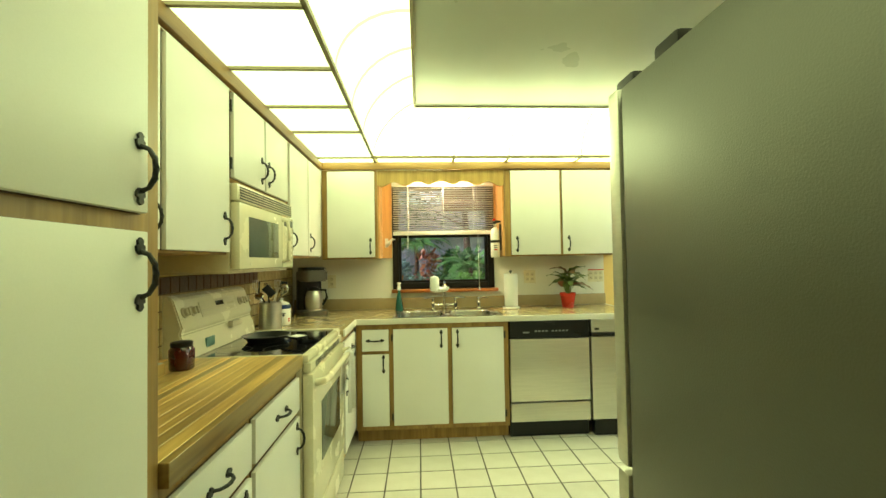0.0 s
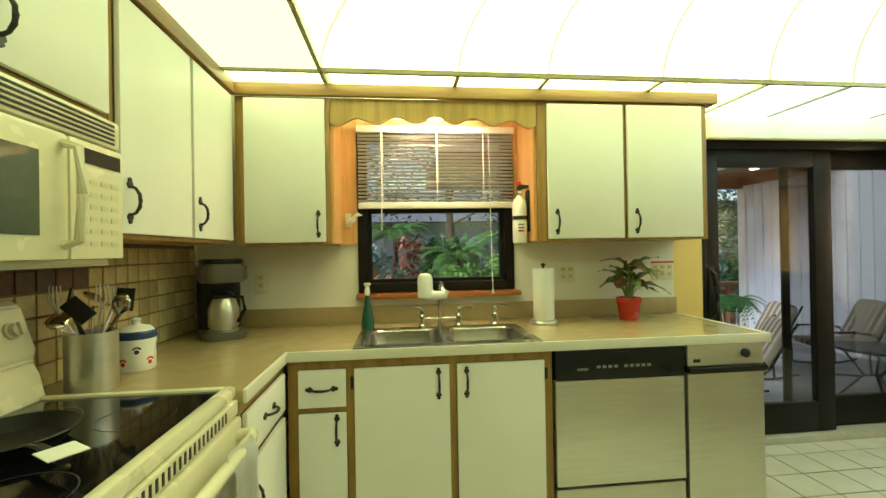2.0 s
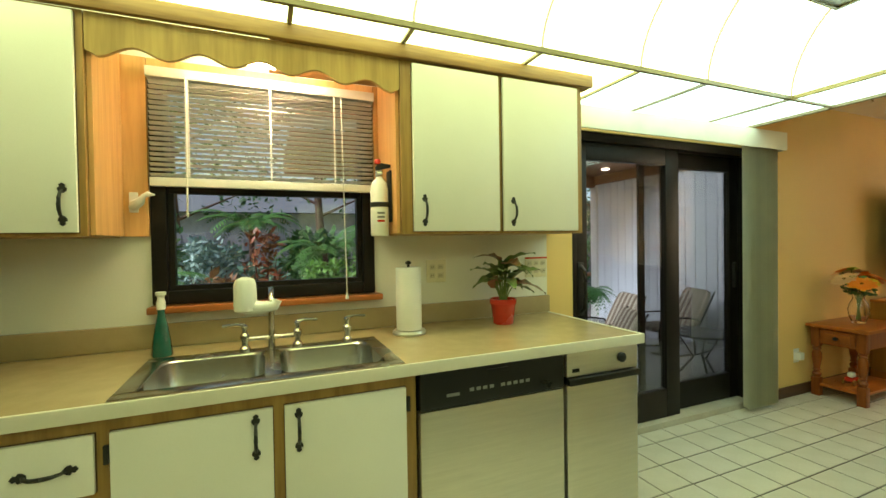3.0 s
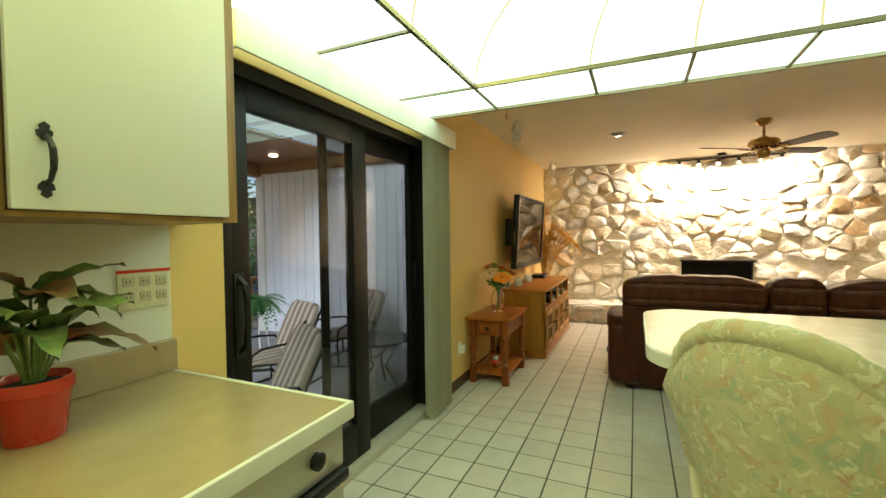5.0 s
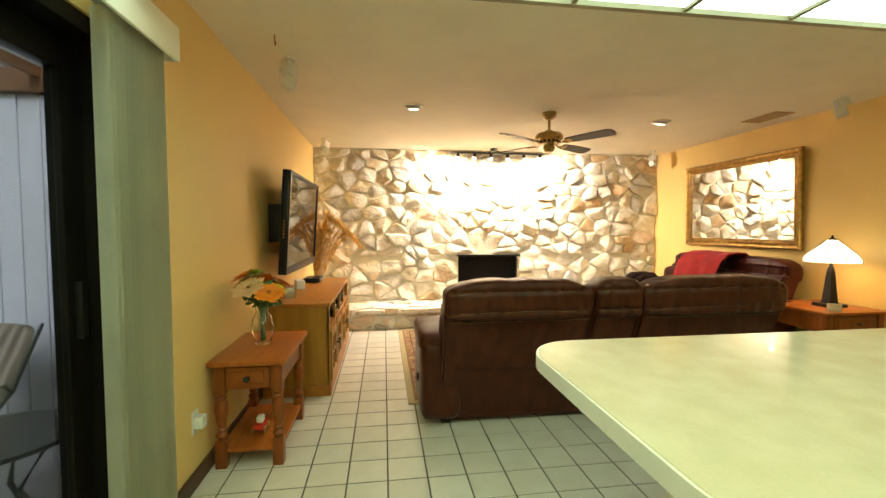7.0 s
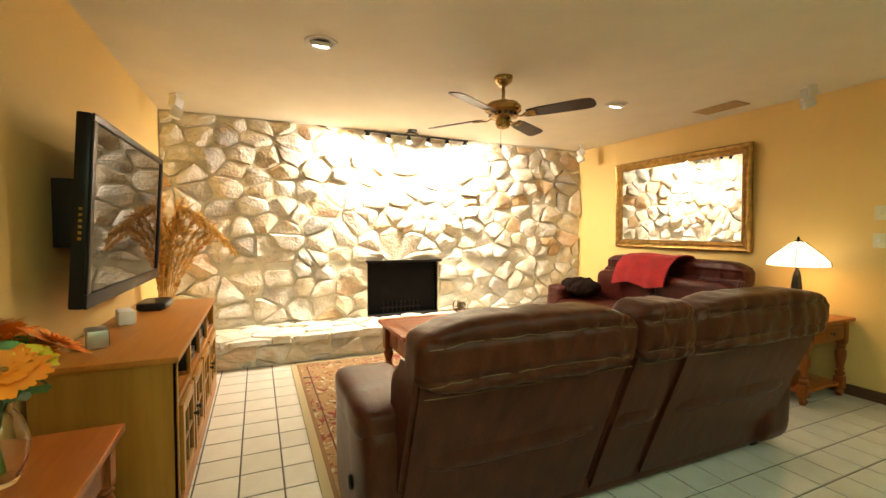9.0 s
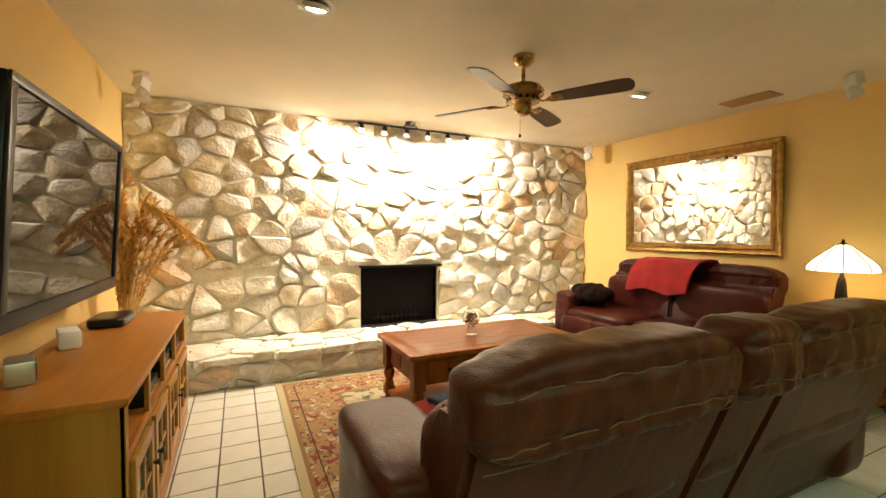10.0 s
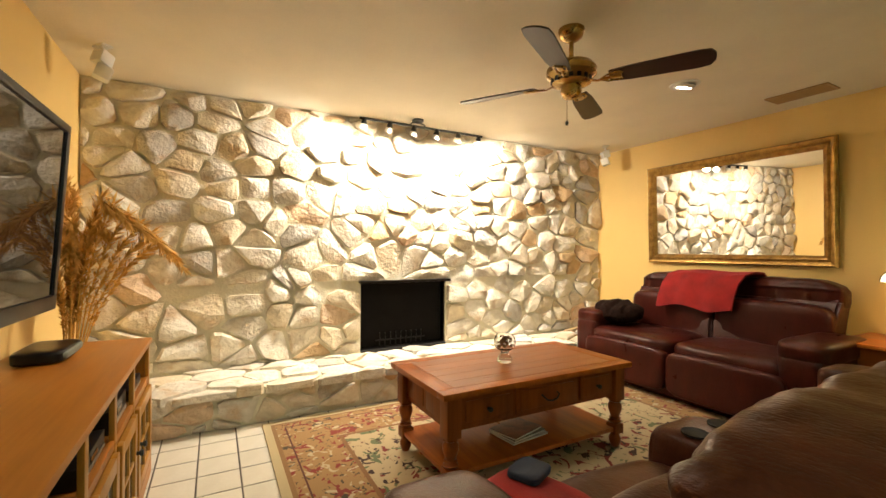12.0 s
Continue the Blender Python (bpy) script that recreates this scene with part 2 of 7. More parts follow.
def pillow(x0, y0, z0, x1, y1, z1, puff=0.35, n=10, bm=None, wrinkle=0.0, seed=0):
    """A soft, stuffed block: a subdivided box drawn towards an ellipsoid, with shallow creases."""
    tmp = bmesh.new()
    bmesh.ops.create_cube(tmp, size=2)
    bmesh.ops.subdivide_edges(tmp, edges=tmp.edges[:], cuts=n, use_grid_fill=True)
    c = Vector(((x0 + x1) / 2, (y0 + y1) / 2, (z0 + z1) / 2))
    h = Vector(((x1 - x0) / 2, (y1 - y0) / 2, (z1 - z0) / 2))
    k = 2 + 6 * (1 - puff)
    for v in tmp.verts:
        p = v.co
        r = (abs(p.x) ** k + abs(p.y) ** k + abs(p.z) ** k) ** (1 / k)
        q = p / r
        w = Vector((q.x * h.x, q.y * h.y, q.z * h.z))
        if wrinkle:
            s = c + w + Vector((seed * 3.1, seed * 1.7, 0))
            long = Vector((s.x * 3, s.y * 9, s.z * 3)) if h.y > h.x else Vector((s.x * 9, s.y * 3, s.z * 3))
            f = wrinkle * (noise.noise(long) * 0.6 + abs(noise.noise(long * 2.3)) * -0.5 + noise.noise(s * 16) * 0.15)
            m_ = min(h)
            w += Vector((q.x, q.y, q.z)) * (f * m_ * 1.6)
        v.co = c + w
    return join(bm or bmesh.new(), tmp)

# ---- the setting ----
WEST, NORTH, SOUTH, EAST = -0.14, 5.10, 0.02, 9.11
KITCHEN_S = -0.9
NORTH_L = 5.19  # the living-room wall and sliding door stand further back than the kitchen wall


def setting(name, bm, material, smooth=False, label=""):
    return single(name, bm, material, label, "", "structure", smooth)


# north wall with openings for the window and the sliding door
bm = box(WEST - 0.2, NORTH, 0, 0.745, 5.30, 2.44)
box(0.745, NORTH, 0, 1.66, 5.30, 1.085, bm=bm)
box(0.745, NORTH, 2.03, 1.66, 5.30, 2.44, bm=bm)
box(1.66, NORTH, 0, 2.68, 5.40, 2.44, bm=bm)
setting("wall_north_kitchen", bm, M["white_wall"], label="off-white painted kitchen wall round the window")
bm = box(2.68, NORTH_L, 0, 2.94, 5.40, 2.44)
box(2.94, NORTH_L, 2.02, 4.72, 5.40, 2.44, bm=bm)
box(4.72, NORTH_L, 0, EAST + 0.2, 5.40, 2.44, bm=bm)
setting("wall_north", bm, M["yellow"], label="golden yellow painted wall with a sliding door")
setting("wall_west", box(WEST - 0.2, KITCHEN_S, 0, WEST, NORTH, 2.44), M["white_wall"])
setting("wall_south", box(3.0, SOUTH - 0.2, 0, EAST + 0.2, SOUTH, 2.44), M["yellow"], label="golden yellow painted wall")
setting("wall_back", box(WEST - 0.2, KITCHEN_S - 0.2, 0, 3.0, KITCHEN_S, 2.44), M["yellow"])
setting("wall_side", box(3.0, KITCHEN_S - 0.2, 0, 3.2, SOUTH - 0.2, 2.44), M["yellow"])
setting("wall_east", box(EAST, SOUTH, 0, EAST + 0.2, 2.25, 2.44), M["mortar"])
bm = box(EAST, 3.15, 0, EAST + 0.2, NORTH_L, 2.44)
box(EAST, 2.25, 0.925, EAST + 0.2, 3.15, 2.44, bm=bm)
box(EAST, 2.25, 0, EAST + 0.2, 3.15, 0.26, bm=bm)
setting("wall_chimney", bm, M["mortar"])
setting("ceiling", box(4.50, SOUTH - 0.2, 2.44, EAST + 0.2, 5.40, 2.60), M["ceiling"], label="textured cream ceiling over the living room")
bm = box(WEST - 0.2, KITCHEN_S - 0.2, 2.60, 4.50, 5.40, 2.70)
box(WEST, KITCHEN_S, 2.15, 4.50, 1.60, 2.60, bm=bm)
setting("ceiling_kitchen", bm, M["ceiling"])

# floor: grout bed and tiles
PITCH, TX, TY = 0.2095, 0.97, 4.635
floor = setting("floor", box(WEST - 0.2, KITCHEN_S - 0.2, -0.12, EAST + 0.2, 5.24, -0.0045), M["grout"], label="cream square ceramic floor tiles with dark grout")

# baseboards
setting("baseboard_north", box(4.74, NORTH_L - 0.018, 0, 8.47, NORTH_L, 0.085, 0.004), M["baseboard"])
setting("baseboard_south", box(3.2, SOUTH, 0, 8.47, SOUTH + 0.018, 0.085, 0.004), M["baseboard"])

# ---- luminous kitchen ceiling ----
GLOW_W = glow("panel_light", (0.85, 1.0, 0.45), 6.3)
GLOW_E = glow("panel_light_cool", (0.72, 1.0, 0.82), 3.8)
TBAR = mat("brass_tbar", (0.34, 0.29, 0.17), 0.4, 0.3, vary=0.1)
X0, X1, Y0, Y1 = 0.635, 4.09, 2.10, 4.60  # inner opening of the border panels
LZ = 2.15
light_ceiling = thing("luminous_ceiling", "luminous kitchen ceiling of glowing white panels in thin bars", "ceiling light", (0, 0, 0), kind="structure")
xs = [0.655, 1.27, 1.71, 2.30, 2.88, 3.36, X1]
ys = [Y0, 2.62, 3.06, 3.50, 3.935, Y1]
GLOW_L = glow("panel_light_west", (0.85, 1.0, 0.46), 2.0)


def panel(x0, y0, x1, y1, material):
    part("panel", box(x0 + 0.008, y0 + 0.008, LZ + 0.004, x1 - 0.008, y1 - 0.008, LZ + 0.012), material, light_ceiling, smooth=False)


for a, b in zip(xs, xs[1:]):
    panel(a, Y1, b, 4.765 if b < 2.6 else 5.18, GLOW_W if b < 3 else GLOW_E)
    panel(a, 1.62, b, Y0, GLOW_L if b < 3 else GLOW_E)
for a, b in zip(ys, ys[1:]):
    panel(0.19, a, X0, b, GLOW_L)
for a, b in zip([2.10, 2.62, 3.08, 3.53, 3.985, Y1], [2.62, 3.08, 3.53, 3.985, Y1]):
    panel(X1, a, 4.51, b, GLOW_E)
panel(0.19, Y1, X0, 4.765, GLOW_W)
panel(X1, Y1, 4.51, 5.18, GLOW_E)
panel(0.19, 1.62, X0, Y0, GLOW_W)
panel(X1, 1.62, 4.51, Y0, GLOW_E)


def bar(x0, y0, x1, y1):
    part("t_bar", box(min(x0, x1) - 0.009, min(y0, y1) - 0.009, LZ - 0.008, max(x0, x1) + 0.009, max(y0, y1) + 0.009, LZ + 0.014), TBAR, light_ceiling, smooth=False)


bar(X0, 1.62, X0, 4.765)
bar(X1, 1.62, X1, 5.18)
bar(0.19, Y1, 4.51, Y1)
bar(0.19, Y0, 4.51, Y0)
for x in xs[1:-1]:
    bar(x, Y1 + 0.01, x, 4.765 if x < 2.6 else 5.18)
for y in ys[1:-1]:
    bar(0.19, y, X0 - 0.01, y)
for y in (2.62, 3.08, 3.53, 3.985):
    bar(X1 + 0.01, y, 4.51, y)
part("edge_rail", box(4.51, 1.6, LZ - 0.012, 4.535, 5.18, LZ + 0.02), TBAR, light_ceiling, smooth=False)
part("fascia", box(4.53, 1.6, LZ + 0.02, 4.55, 5.18, 2.44), M["ceiling"], light_ceiling, smooth=False)

# curved coves that rise to the flat raised panel
FX0, FX1, FY0, FY1, FZ = 0.97, 3.70, 2.42, 4.20, 2.444


def cove(corners, material):
    """corners: lower edge a, b and upper edge c, d; the sheet bows upwards between them."""
    a, b, c, d = [Vector(v) for v in corners]
    bm = bmesh.new()
    n, rows = 10, []
    for i in range(n + 1):
        s = i / n * math.pi / 2
        u, w = 1 - math.cos(s), math.sin(s)
        row = []
        for lo, hi in ((a, d), (b, c)):
            row.append(bm.verts.new((lo.x + (hi.x - lo.x) * u, lo.y + (hi.y - lo.y) * u, lo.z + (hi.z - lo.z) * w)))
        rows.append(row)
    for r, q in zip(rows, rows[1:]):
        bm.faces.new((r[0], r[1], q[1], q[0]))
    part("cove", bm, material, light_ceiling, "curved translucent cove panel")


lo = [(X0, Y0, LZ), (X1, Y0, LZ), (X1, Y1, LZ), (X0, Y1, LZ)]
hi = [(FX0, FY0, FZ), (FX1, FY0, FZ), (FX1, FY1, FZ), (FX0, FY1, FZ)]
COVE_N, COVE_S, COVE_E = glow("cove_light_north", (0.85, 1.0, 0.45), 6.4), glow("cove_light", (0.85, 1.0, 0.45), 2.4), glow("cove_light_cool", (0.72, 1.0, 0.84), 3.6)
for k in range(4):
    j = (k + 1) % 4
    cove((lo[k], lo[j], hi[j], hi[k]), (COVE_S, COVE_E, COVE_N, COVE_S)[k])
# The ribs emit a little, standing in for backlight through their plastic.
RIB = glow("cove_rib_backlight", (0.95, 0.88, 0.46), 1.15)


def rib(p, q):
    pts = []
    for i in range(9):
        s = i / 8 * math.pi / 2
        u, w = 1 - math.cos(s), math.sin(s)
        pts.append((p[0] + (q[0] - p[0]) * u, p[1] + (q[1] - p[1]) * u, p[2] + (q[2] - p[2]) * w - 0.006))
    part("rib", tube(pts, 0.006, 6), RIB, light_ceiling)


for k in range(4):
    rib(lo[k], hi[k])
for x in xs[1:-1]:
    f = FX0 + (x - X0) / (X1 - X0) * (FX1 - FX0)
    rib((x, Y1, LZ), (f, FY1, FZ))
for y in (2.62, 3.08, 3.53, 3.985):
    f = FY0 + (y - Y0) / (Y1 - Y0) * (FY1 - FY0)
    rib((X1, y, LZ), (FX1, f, FZ))
    rib((X0, y, LZ), (FX0, f, FZ))
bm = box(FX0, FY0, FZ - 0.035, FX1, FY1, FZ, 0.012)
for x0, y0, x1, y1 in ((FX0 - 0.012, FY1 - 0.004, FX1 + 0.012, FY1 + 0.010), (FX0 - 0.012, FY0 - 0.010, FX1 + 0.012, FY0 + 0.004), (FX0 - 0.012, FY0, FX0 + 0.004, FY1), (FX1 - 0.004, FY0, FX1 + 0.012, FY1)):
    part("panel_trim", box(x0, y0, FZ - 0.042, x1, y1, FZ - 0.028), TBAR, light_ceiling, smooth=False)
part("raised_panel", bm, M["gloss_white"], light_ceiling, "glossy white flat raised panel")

# ---- window over the sink ----
window = thing("window_1", "dark bronze single-hung kitchen window", "window", (0, 0, 0), kind="structure")
bm = box(0.745, 5.085, 1.085, 0.80, 5.20, 2.03, 0.004)
box(1.605, 5.085, 1.085, 1.66, 5.20, 2.03, 0.004, bm=bm)
box(0.80, 5.085, 1.085, 1.605, 5.20, 1.14, 0.004, bm=bm)
box(0.80, 5.085, 1.98, 1.605, 5.20, 2.03, 0.004, bm=bm)
part("window_frame", bm, M["bronze"], window)
bm = box(0.80, 5.12, 1.545, 1.605, 5.165, 1.60, 0.004)
box(0.80, 5.12, 1.14, 0.822, 5.165, 1.545, bm=bm)
box(1.583, 5.12, 1.14, 1.605, 5.165, 1.545, bm=bm)
box(0.822, 5.12, 1.14, 1.583, 5.165, 1.16, bm=bm)
part("sash", bm, M["bronze"], window)
for z0, z1, y in ((1.16, 1.545, 5.14), (1.60, 1.98, 5.17)):
    pane = part("pane", box(0.815, y, z0, 1.59, y + 0.005, z1), GLASS, window, smooth=False)
    pane.visible_shadow = False
part("window_sill", box(0.735, 5.03, 1.055, 1.685, 5.11, 1.083, 0.006), M["sill"], window, "orange-stained wooden sill")

# ---- sliding door ----
door = thing("door_1", "dark bronze sliding glass patio door", "sliding door", (0, 0, 0), kind="structure")
bm = box(2.94, 5.20, 0.04, 2.985, 5.36, 2.02, 0.004)
box(4.67, 5.20, 0.04, 4.72, 5.36, 2.02, 0.004, bm=bm)
box(2.985, 5.20, 1.96, 4.67, 5.36, 2.02, 0.004, bm=bm)
part("door_frame", bm, M["bronze"], door)
part("threshold", box(2.94, 5.18, -0.004, 4.72, 5.37, 0.045, 0.006), mat("aluminium_track", (0.56, 0.52, 0.42), 0.5, 0.0), door, "worn aluminium threshold")
for x0, x1, g0, g1, y in ((2.985, 3.93, 3.09, 3.80, 5.225), (3.86, 4.67, 3.99, 4.57, 5.285)):
    bm = box(x0, y, 0.05, g0, y + 0.05, 1.96, 0.005)
    box(g1, y, 0.05, x1, y + 0.05, 1.96, 0.005, bm=bm)
    box(g0, y, 0.05, g1, y + 0.05, 0.25, 0.005, bm=bm)
    box(g0, y, 1.845, g1, y + 0.05, 1.96, 0.005, bm=bm)
    leaf = part("door_leaf", bm, M["bronze"], door)
    pane = part("pane", box(g0 - 0.008, y + 0.02, 0.242, g1 + 0.008, y + 0.027, 1.853), GLASS_TINT, leaf, smooth=False)
    pane.visible_shadow = False
SCREEN_MESH = bpy.data.materials.new("insect_screen")
SCREEN_MESH.use_nodes = True
sn, sl = SCREEN_MESH.node_tree.nodes, SCREEN_MESH.node_tree.links
st_, sm_ = sn.new("ShaderNodeBsdfTransparent"), sn.new("ShaderNodeMixShader")
sn["Principled BSDF"].inputs["Base Color"].default_value = (0.02, 0.02, 0.024, 1)
sn["Principled BSDF"].inputs["Roughness"].default_value = 0.9
sm_.inputs["Fac"].default_value = 0.42
sl.new(st_.outputs[0], sm_.inputs[1])
sl.new(sn["Principled BSDF"].outputs[0], sm_.inputs[2])
sl.new(sm_.outputs[0], sn["Material Output"].inputs["Surface"])
screen_leaf = part("screen_frame", box(3.66, 5.342, 0.05, 3.72, 5.358, 1.96, 0.003), M["bronze"], door)
part("screen_mesh", box(3.72, 5.349, 0.06, 4.67, 5.351, 1.955), SCREEN_MESH, screen_leaf, "dark fine insect screen", smooth=False)
bm = tube([(3.03, 5.225, 0.86), (3.03, 5.185, 0.89), (3.03, 5.175, 0.96), (3.03, 5.175, 1.06), (3.03, 5.185, 1.13), (3.03, 5.225, 1.16)], 0.014, 8)
box(3.005, 5.215, 0.84, 3.055, 5.227, 1.18, 0.005, bm=bm)
part("door_handle", bm, M["black"], door)
bm = box(4.60, 5.26, 0.93, 4.63, 5.286, 1.13, 0.008)
part("door_handle", bm, M["black"], door)

# ---- blinds of the sliding door ----
VANE = mat("vertical_vane", (0.90, 0.88, 0.70), 0.6, vary=0.06, fine=200, bump=0.2, rand=0.05)
vb = thing("vertical_blind", "stacked cream vertical blind beside the sliding door", "blind", (0, 0, 0))
for k in range(14):
    x = 4.50 + 0.026 * k
    bm = bmesh.new()
    n = 7
    for z0, z1 in ((0.03, 2.03),):
        prev = None
        for i in range(n):
            u = -1 + 2 * i / (n - 1)
            px, py = x + 0.010 * (1 - u * u) + 0.028 * u, 5.115 + 0.043 * u
            a, b = bm.verts.new((px, py, z0)), bm.verts.new((px, py, z1))
            if prev:
                bm.faces.new((prev[0], a, b, prev[1]))
            prev = (a, b)
    bmesh.ops.solidify(bm, geom=bm.faces[:], thickness=0.0015)
    part("vane", bm, VANE, vb)
bm = box(2.90, 5.045, 1.99, 4.885, 5.06, 2.125, 0.004)
box(4.87, 5.06, 1.99, 4.885, NORTH_L - 0.002, 2.125, 0.003, bm=bm)
box(2.90, 5.06, 1.99, 2.915, NORTH_L - 0.002, 2.125, 0.003, bm=bm)
part("valance", bm, VANE, vb, "cream valance board")
part("head_rail", box(2.92, 5.085, 2.035, 4.865, 5.145, 2.075, 0.004), M["white"], vb)

# ---- kitchen cabinets ----


def pull_mesh():
    """Black iron pull: two spade feet and a bowed grip, upright, standing off towards -y."""
    pts = [(0, -0.004, -0.042), (0, -0.018, -0.036), (0, -0.029, -0.018), (0, -0.031, 0), (0, -0.029, 0.018), (0, -0.018, 0.036), (0, -0.004, 0.042)]
    bm = tube(pts, [0.005, 0.0045, 0.0055, 0.006, 0.0055, 0.0045, 0.005], 8)
    for s in (-1, 1):
        out = [(0.004, 0.036 * s), (0.011, 0.044 * s), (0.012, 0.052 * s), (0.006, 0.055 * s), (0.008, 0.062 * s), (0.0, 0.068 * s), (-0.008, 0.062 * s), (-0.006, 0.055 * s), (-0.012, 0.052 * s), (-0.011, 0.044 * s), (-0.004, 0.036 * s)]
        prism(out, -0.005, 0.0, bm)
    return finish("handle", bm, M["black"])


PULL = pull_mesh()


def front(parent, name, x0, z0, x1, z1, y, pull=None, hinge=None):
    """A white slab front with painted gap shade behind it, and its pull (x, z, upright)."""
    ob = part(name, box(x0, y - 0.019, z0, x1, y - 0.003, z1, 0.003), M["laminate"], parent)
    # Dark strip stands in for the shade in the gap round the front.
    part("edge_band", box(x0 - 0.002, y - 0.003, z0 - 0.002, x1 + 0.002, y, z1 + 0.002), M["gap_shade"], ob, smooth=False)
    if pull:
        x, z, up = pull
        again("handle", PULL, ob, pose(x, y - 0.019, z, 0, 0 if up else 90, 0))
    if hinge is not None:
        for z in (z0 + 0.06, z1 - 0.06):
            part("hinge", box(hinge - 0.006, y - 0.014, z - 0.025, hinge + 0.006, y - 0.002, z + 0.025, 0.002), M["black"], ob)
    return ob


def cabinet(name, label, at, turn, w, z0, z1, depth, fronts, toe=0.0, group="", inner=None):
    """A cabinet unit: body with an oak face frame; fronts: (kind, x0, z0, x1, z1, pull, hinge)."""
    ob = thing(name, label, "cabinet", at, turn, group)
    part("body", box(0.004, 0.022, z0 + toe, w - 0.004, depth, inner or z1), M["oak"], ob, smooth=False)
    part("face_frame", box(0, 0, z0 + toe, w, 0.02, z1, 0.002), M["oak"], ob)
    if toe:
        part("toe_kick", box(0, 0.06, z0 + 0.002, w, 0.075, z0 + toe), M["oak"], ob, smooth=False)
    for kind, a, b, c, d, pull, hinge in fronts:
        front(ob, kind, a, b, c, d, 0.0, pull, hinge)
    return ob


UP = "upper kitchen cabinets"
LO = "base kitchen cabinets"
D1, D2 = 1.385, 2.072
# west run, local x runs along +y, front towards +x
cabinet("wall_cabinet", "white slab-door wall cabinet with oak frame, beside the pantry", (0.182, 2.18, 0), 90, 0.91, 1.375, 2.085, 0.315,
        [("door", 0.012, D1, 0.425, D2, (0.38, 1.48, True), None), ("door", 0.455, D1, 0.895, D2, (0.85, 1.48, True), None)], group=UP)
cabinet("wall_cabinet", "short white two-door wall cabinet above the microwave", (0.182, 3.095, 0), 90, 0.785, 1.69, 2.085, 0.315,
        [("door", 0.025, 1.705, 0.385, D2, (0.345, 1.80, True), 0.018), ("door", 0.405, 1.705, 0.765, D2, (0.445, 1.80, True), None)], group=UP)
cabinet("wall_cabinet", "white two-door wall cabinet in the kitchen corner", (0.182, 3.885, 0), 90, 0.85, 1.37, 2.085, 0.315,
        [("door", 0.02, D1, 0.435, D2, (0.055, 1.48, True), None), ("door", 0.455, D1, 0.835, D2, (0.495, 1.48, True), None)], group=UP)
# north run
cabinet("wall_cabinet", "white single-door wall cabinet beside the window", (0.20, 4.755, 0), 0, 0.445, 1.36, 2.085, 0.34,
        [("door", 0.045, 1.372, 0.425, D2, (0.39, 1.46, True), None)], group=UP)
cabinet("wall_cabinet", "white two-door wall cabinet above the dishwasher", (1.70, 4.755, 0), 0, 0.945, 1.36, 2.085, 0.34,
        [("door", 0.048, 1.372, 0.46, D2, (0.095, 1.46, True), None), ("door", 0.483, 1.372, 0.905, D2, (0.53, 1.46, True), None)], group=UP)
# base units
cabinet("base_cabinet", "white base cabinet with drawers under the butcher block", (0.44, 2.18, 0), 90, 0.99, 0, 0.878, 0.56,
        [("drawer", 0.02, 0.705, 0.45, 0.845, (0.235, 0.775, False), None), ("drawer", 0.48, 0.705, 0.97, 0.845, (0.73, 0.775, False), None),
         ("door", 0.02, 0.14, 0.45, 0.68, (0.40, 0.60, True), None), ("door", 0.48, 0.14, 0.97, 0.68, (0.925, 0.60, True), None)], 0.1, LO)
cabinet("base_cabinet", "narrow white base cabinet between range and corner", (0.492, 3.945, 0), 90, 0.49, 0, 0.872, 0.60,
        [("drawer", 0.02, 0.69, 0.45, 0.835, (0.235, 0.765, False), None), ("door", 0.02, 0.145, 0.45, 0.66, (0.06, 0.56, True), None)], 0.1, LO)
cabinet("base_cabinet", "white sink base cabinet with drawer and doors", (0.51, 4.437, 0), 0, 1.13, 0, 0.872, 0.62,
        [("drawer", 0.045, 0.68, 0.238, 0.835, (0.14, 0.757, False), None), ("door", 0.045, 0.135, 0.238, 0.655, (0.20, 0.585, True), None),
         ("door", 0.272, 0.135, 0.672, 0.835, (0.625, 0.757, True), 0.262), ("door", 0.705, 0.135, 1.09, 0.835, (0.745, 0.757, True), 1.10)], 0.1, LO, 0.72)
part("end_panel", box(2.648, 4.44, 0.002, 2.662, 5.09, 0.873, 0.002), M["oak"], thing("end_panel_unit", "oak end panel beside the trash compactor", "panel"))

pantry = cabinet("pantry_cabinet", "tall white pantry cabinet with oak frame", (0.450, 1.30, 0), 90, 0.875, 0, 2.14, 0.575,
                 [("door", 0.03, 1.435, 0.812, 2.10, (0.785, 1.515, True), None), ("door", 0.03, 0.14, 0.812, 1.40, (0.785, 1.32, True), None)], 0.1)

scribe = thing("scribe_panel", "oak scribe board with a wooden cleat on the yellow wall", "trim board")
part("board", box(2.648, 4.995, 1.362, 2.70, 5.187, 2.085, 0.003), M["oak"], scribe)
part("cleat", box(2.70, 5.08, 1.37, 2.775, 5.187, 1.53, 0.008), M["oak"], scribe)
part("nail_hook", tube([(2.70, 5.05, 1.78), (2.735, 5.05, 1.78), (2.745, 5.05, 1.795)], 0.004, 6), M["black"], scribe)

# crown strip under the luminous ceiling
crown = thing("crown_moulding", "oak crown strip above the wall cabinets", "trim", (0, 0, 0), kind="structure")
part("strip", box(0.182, 2.18, 2.085, 0.212, 4.725, 2.146, 0.006), M["oak_y"], crown)
part("strip", box(0.182, 4.728, 2.085, 2.70, 4.756, 2.146, 0.006), M["oak_h"], crown)
part("filler", box(1.2, 4.758, 2.088, 2.70, 5.095, 2.146), M["oak_h"], crown, smooth=False)

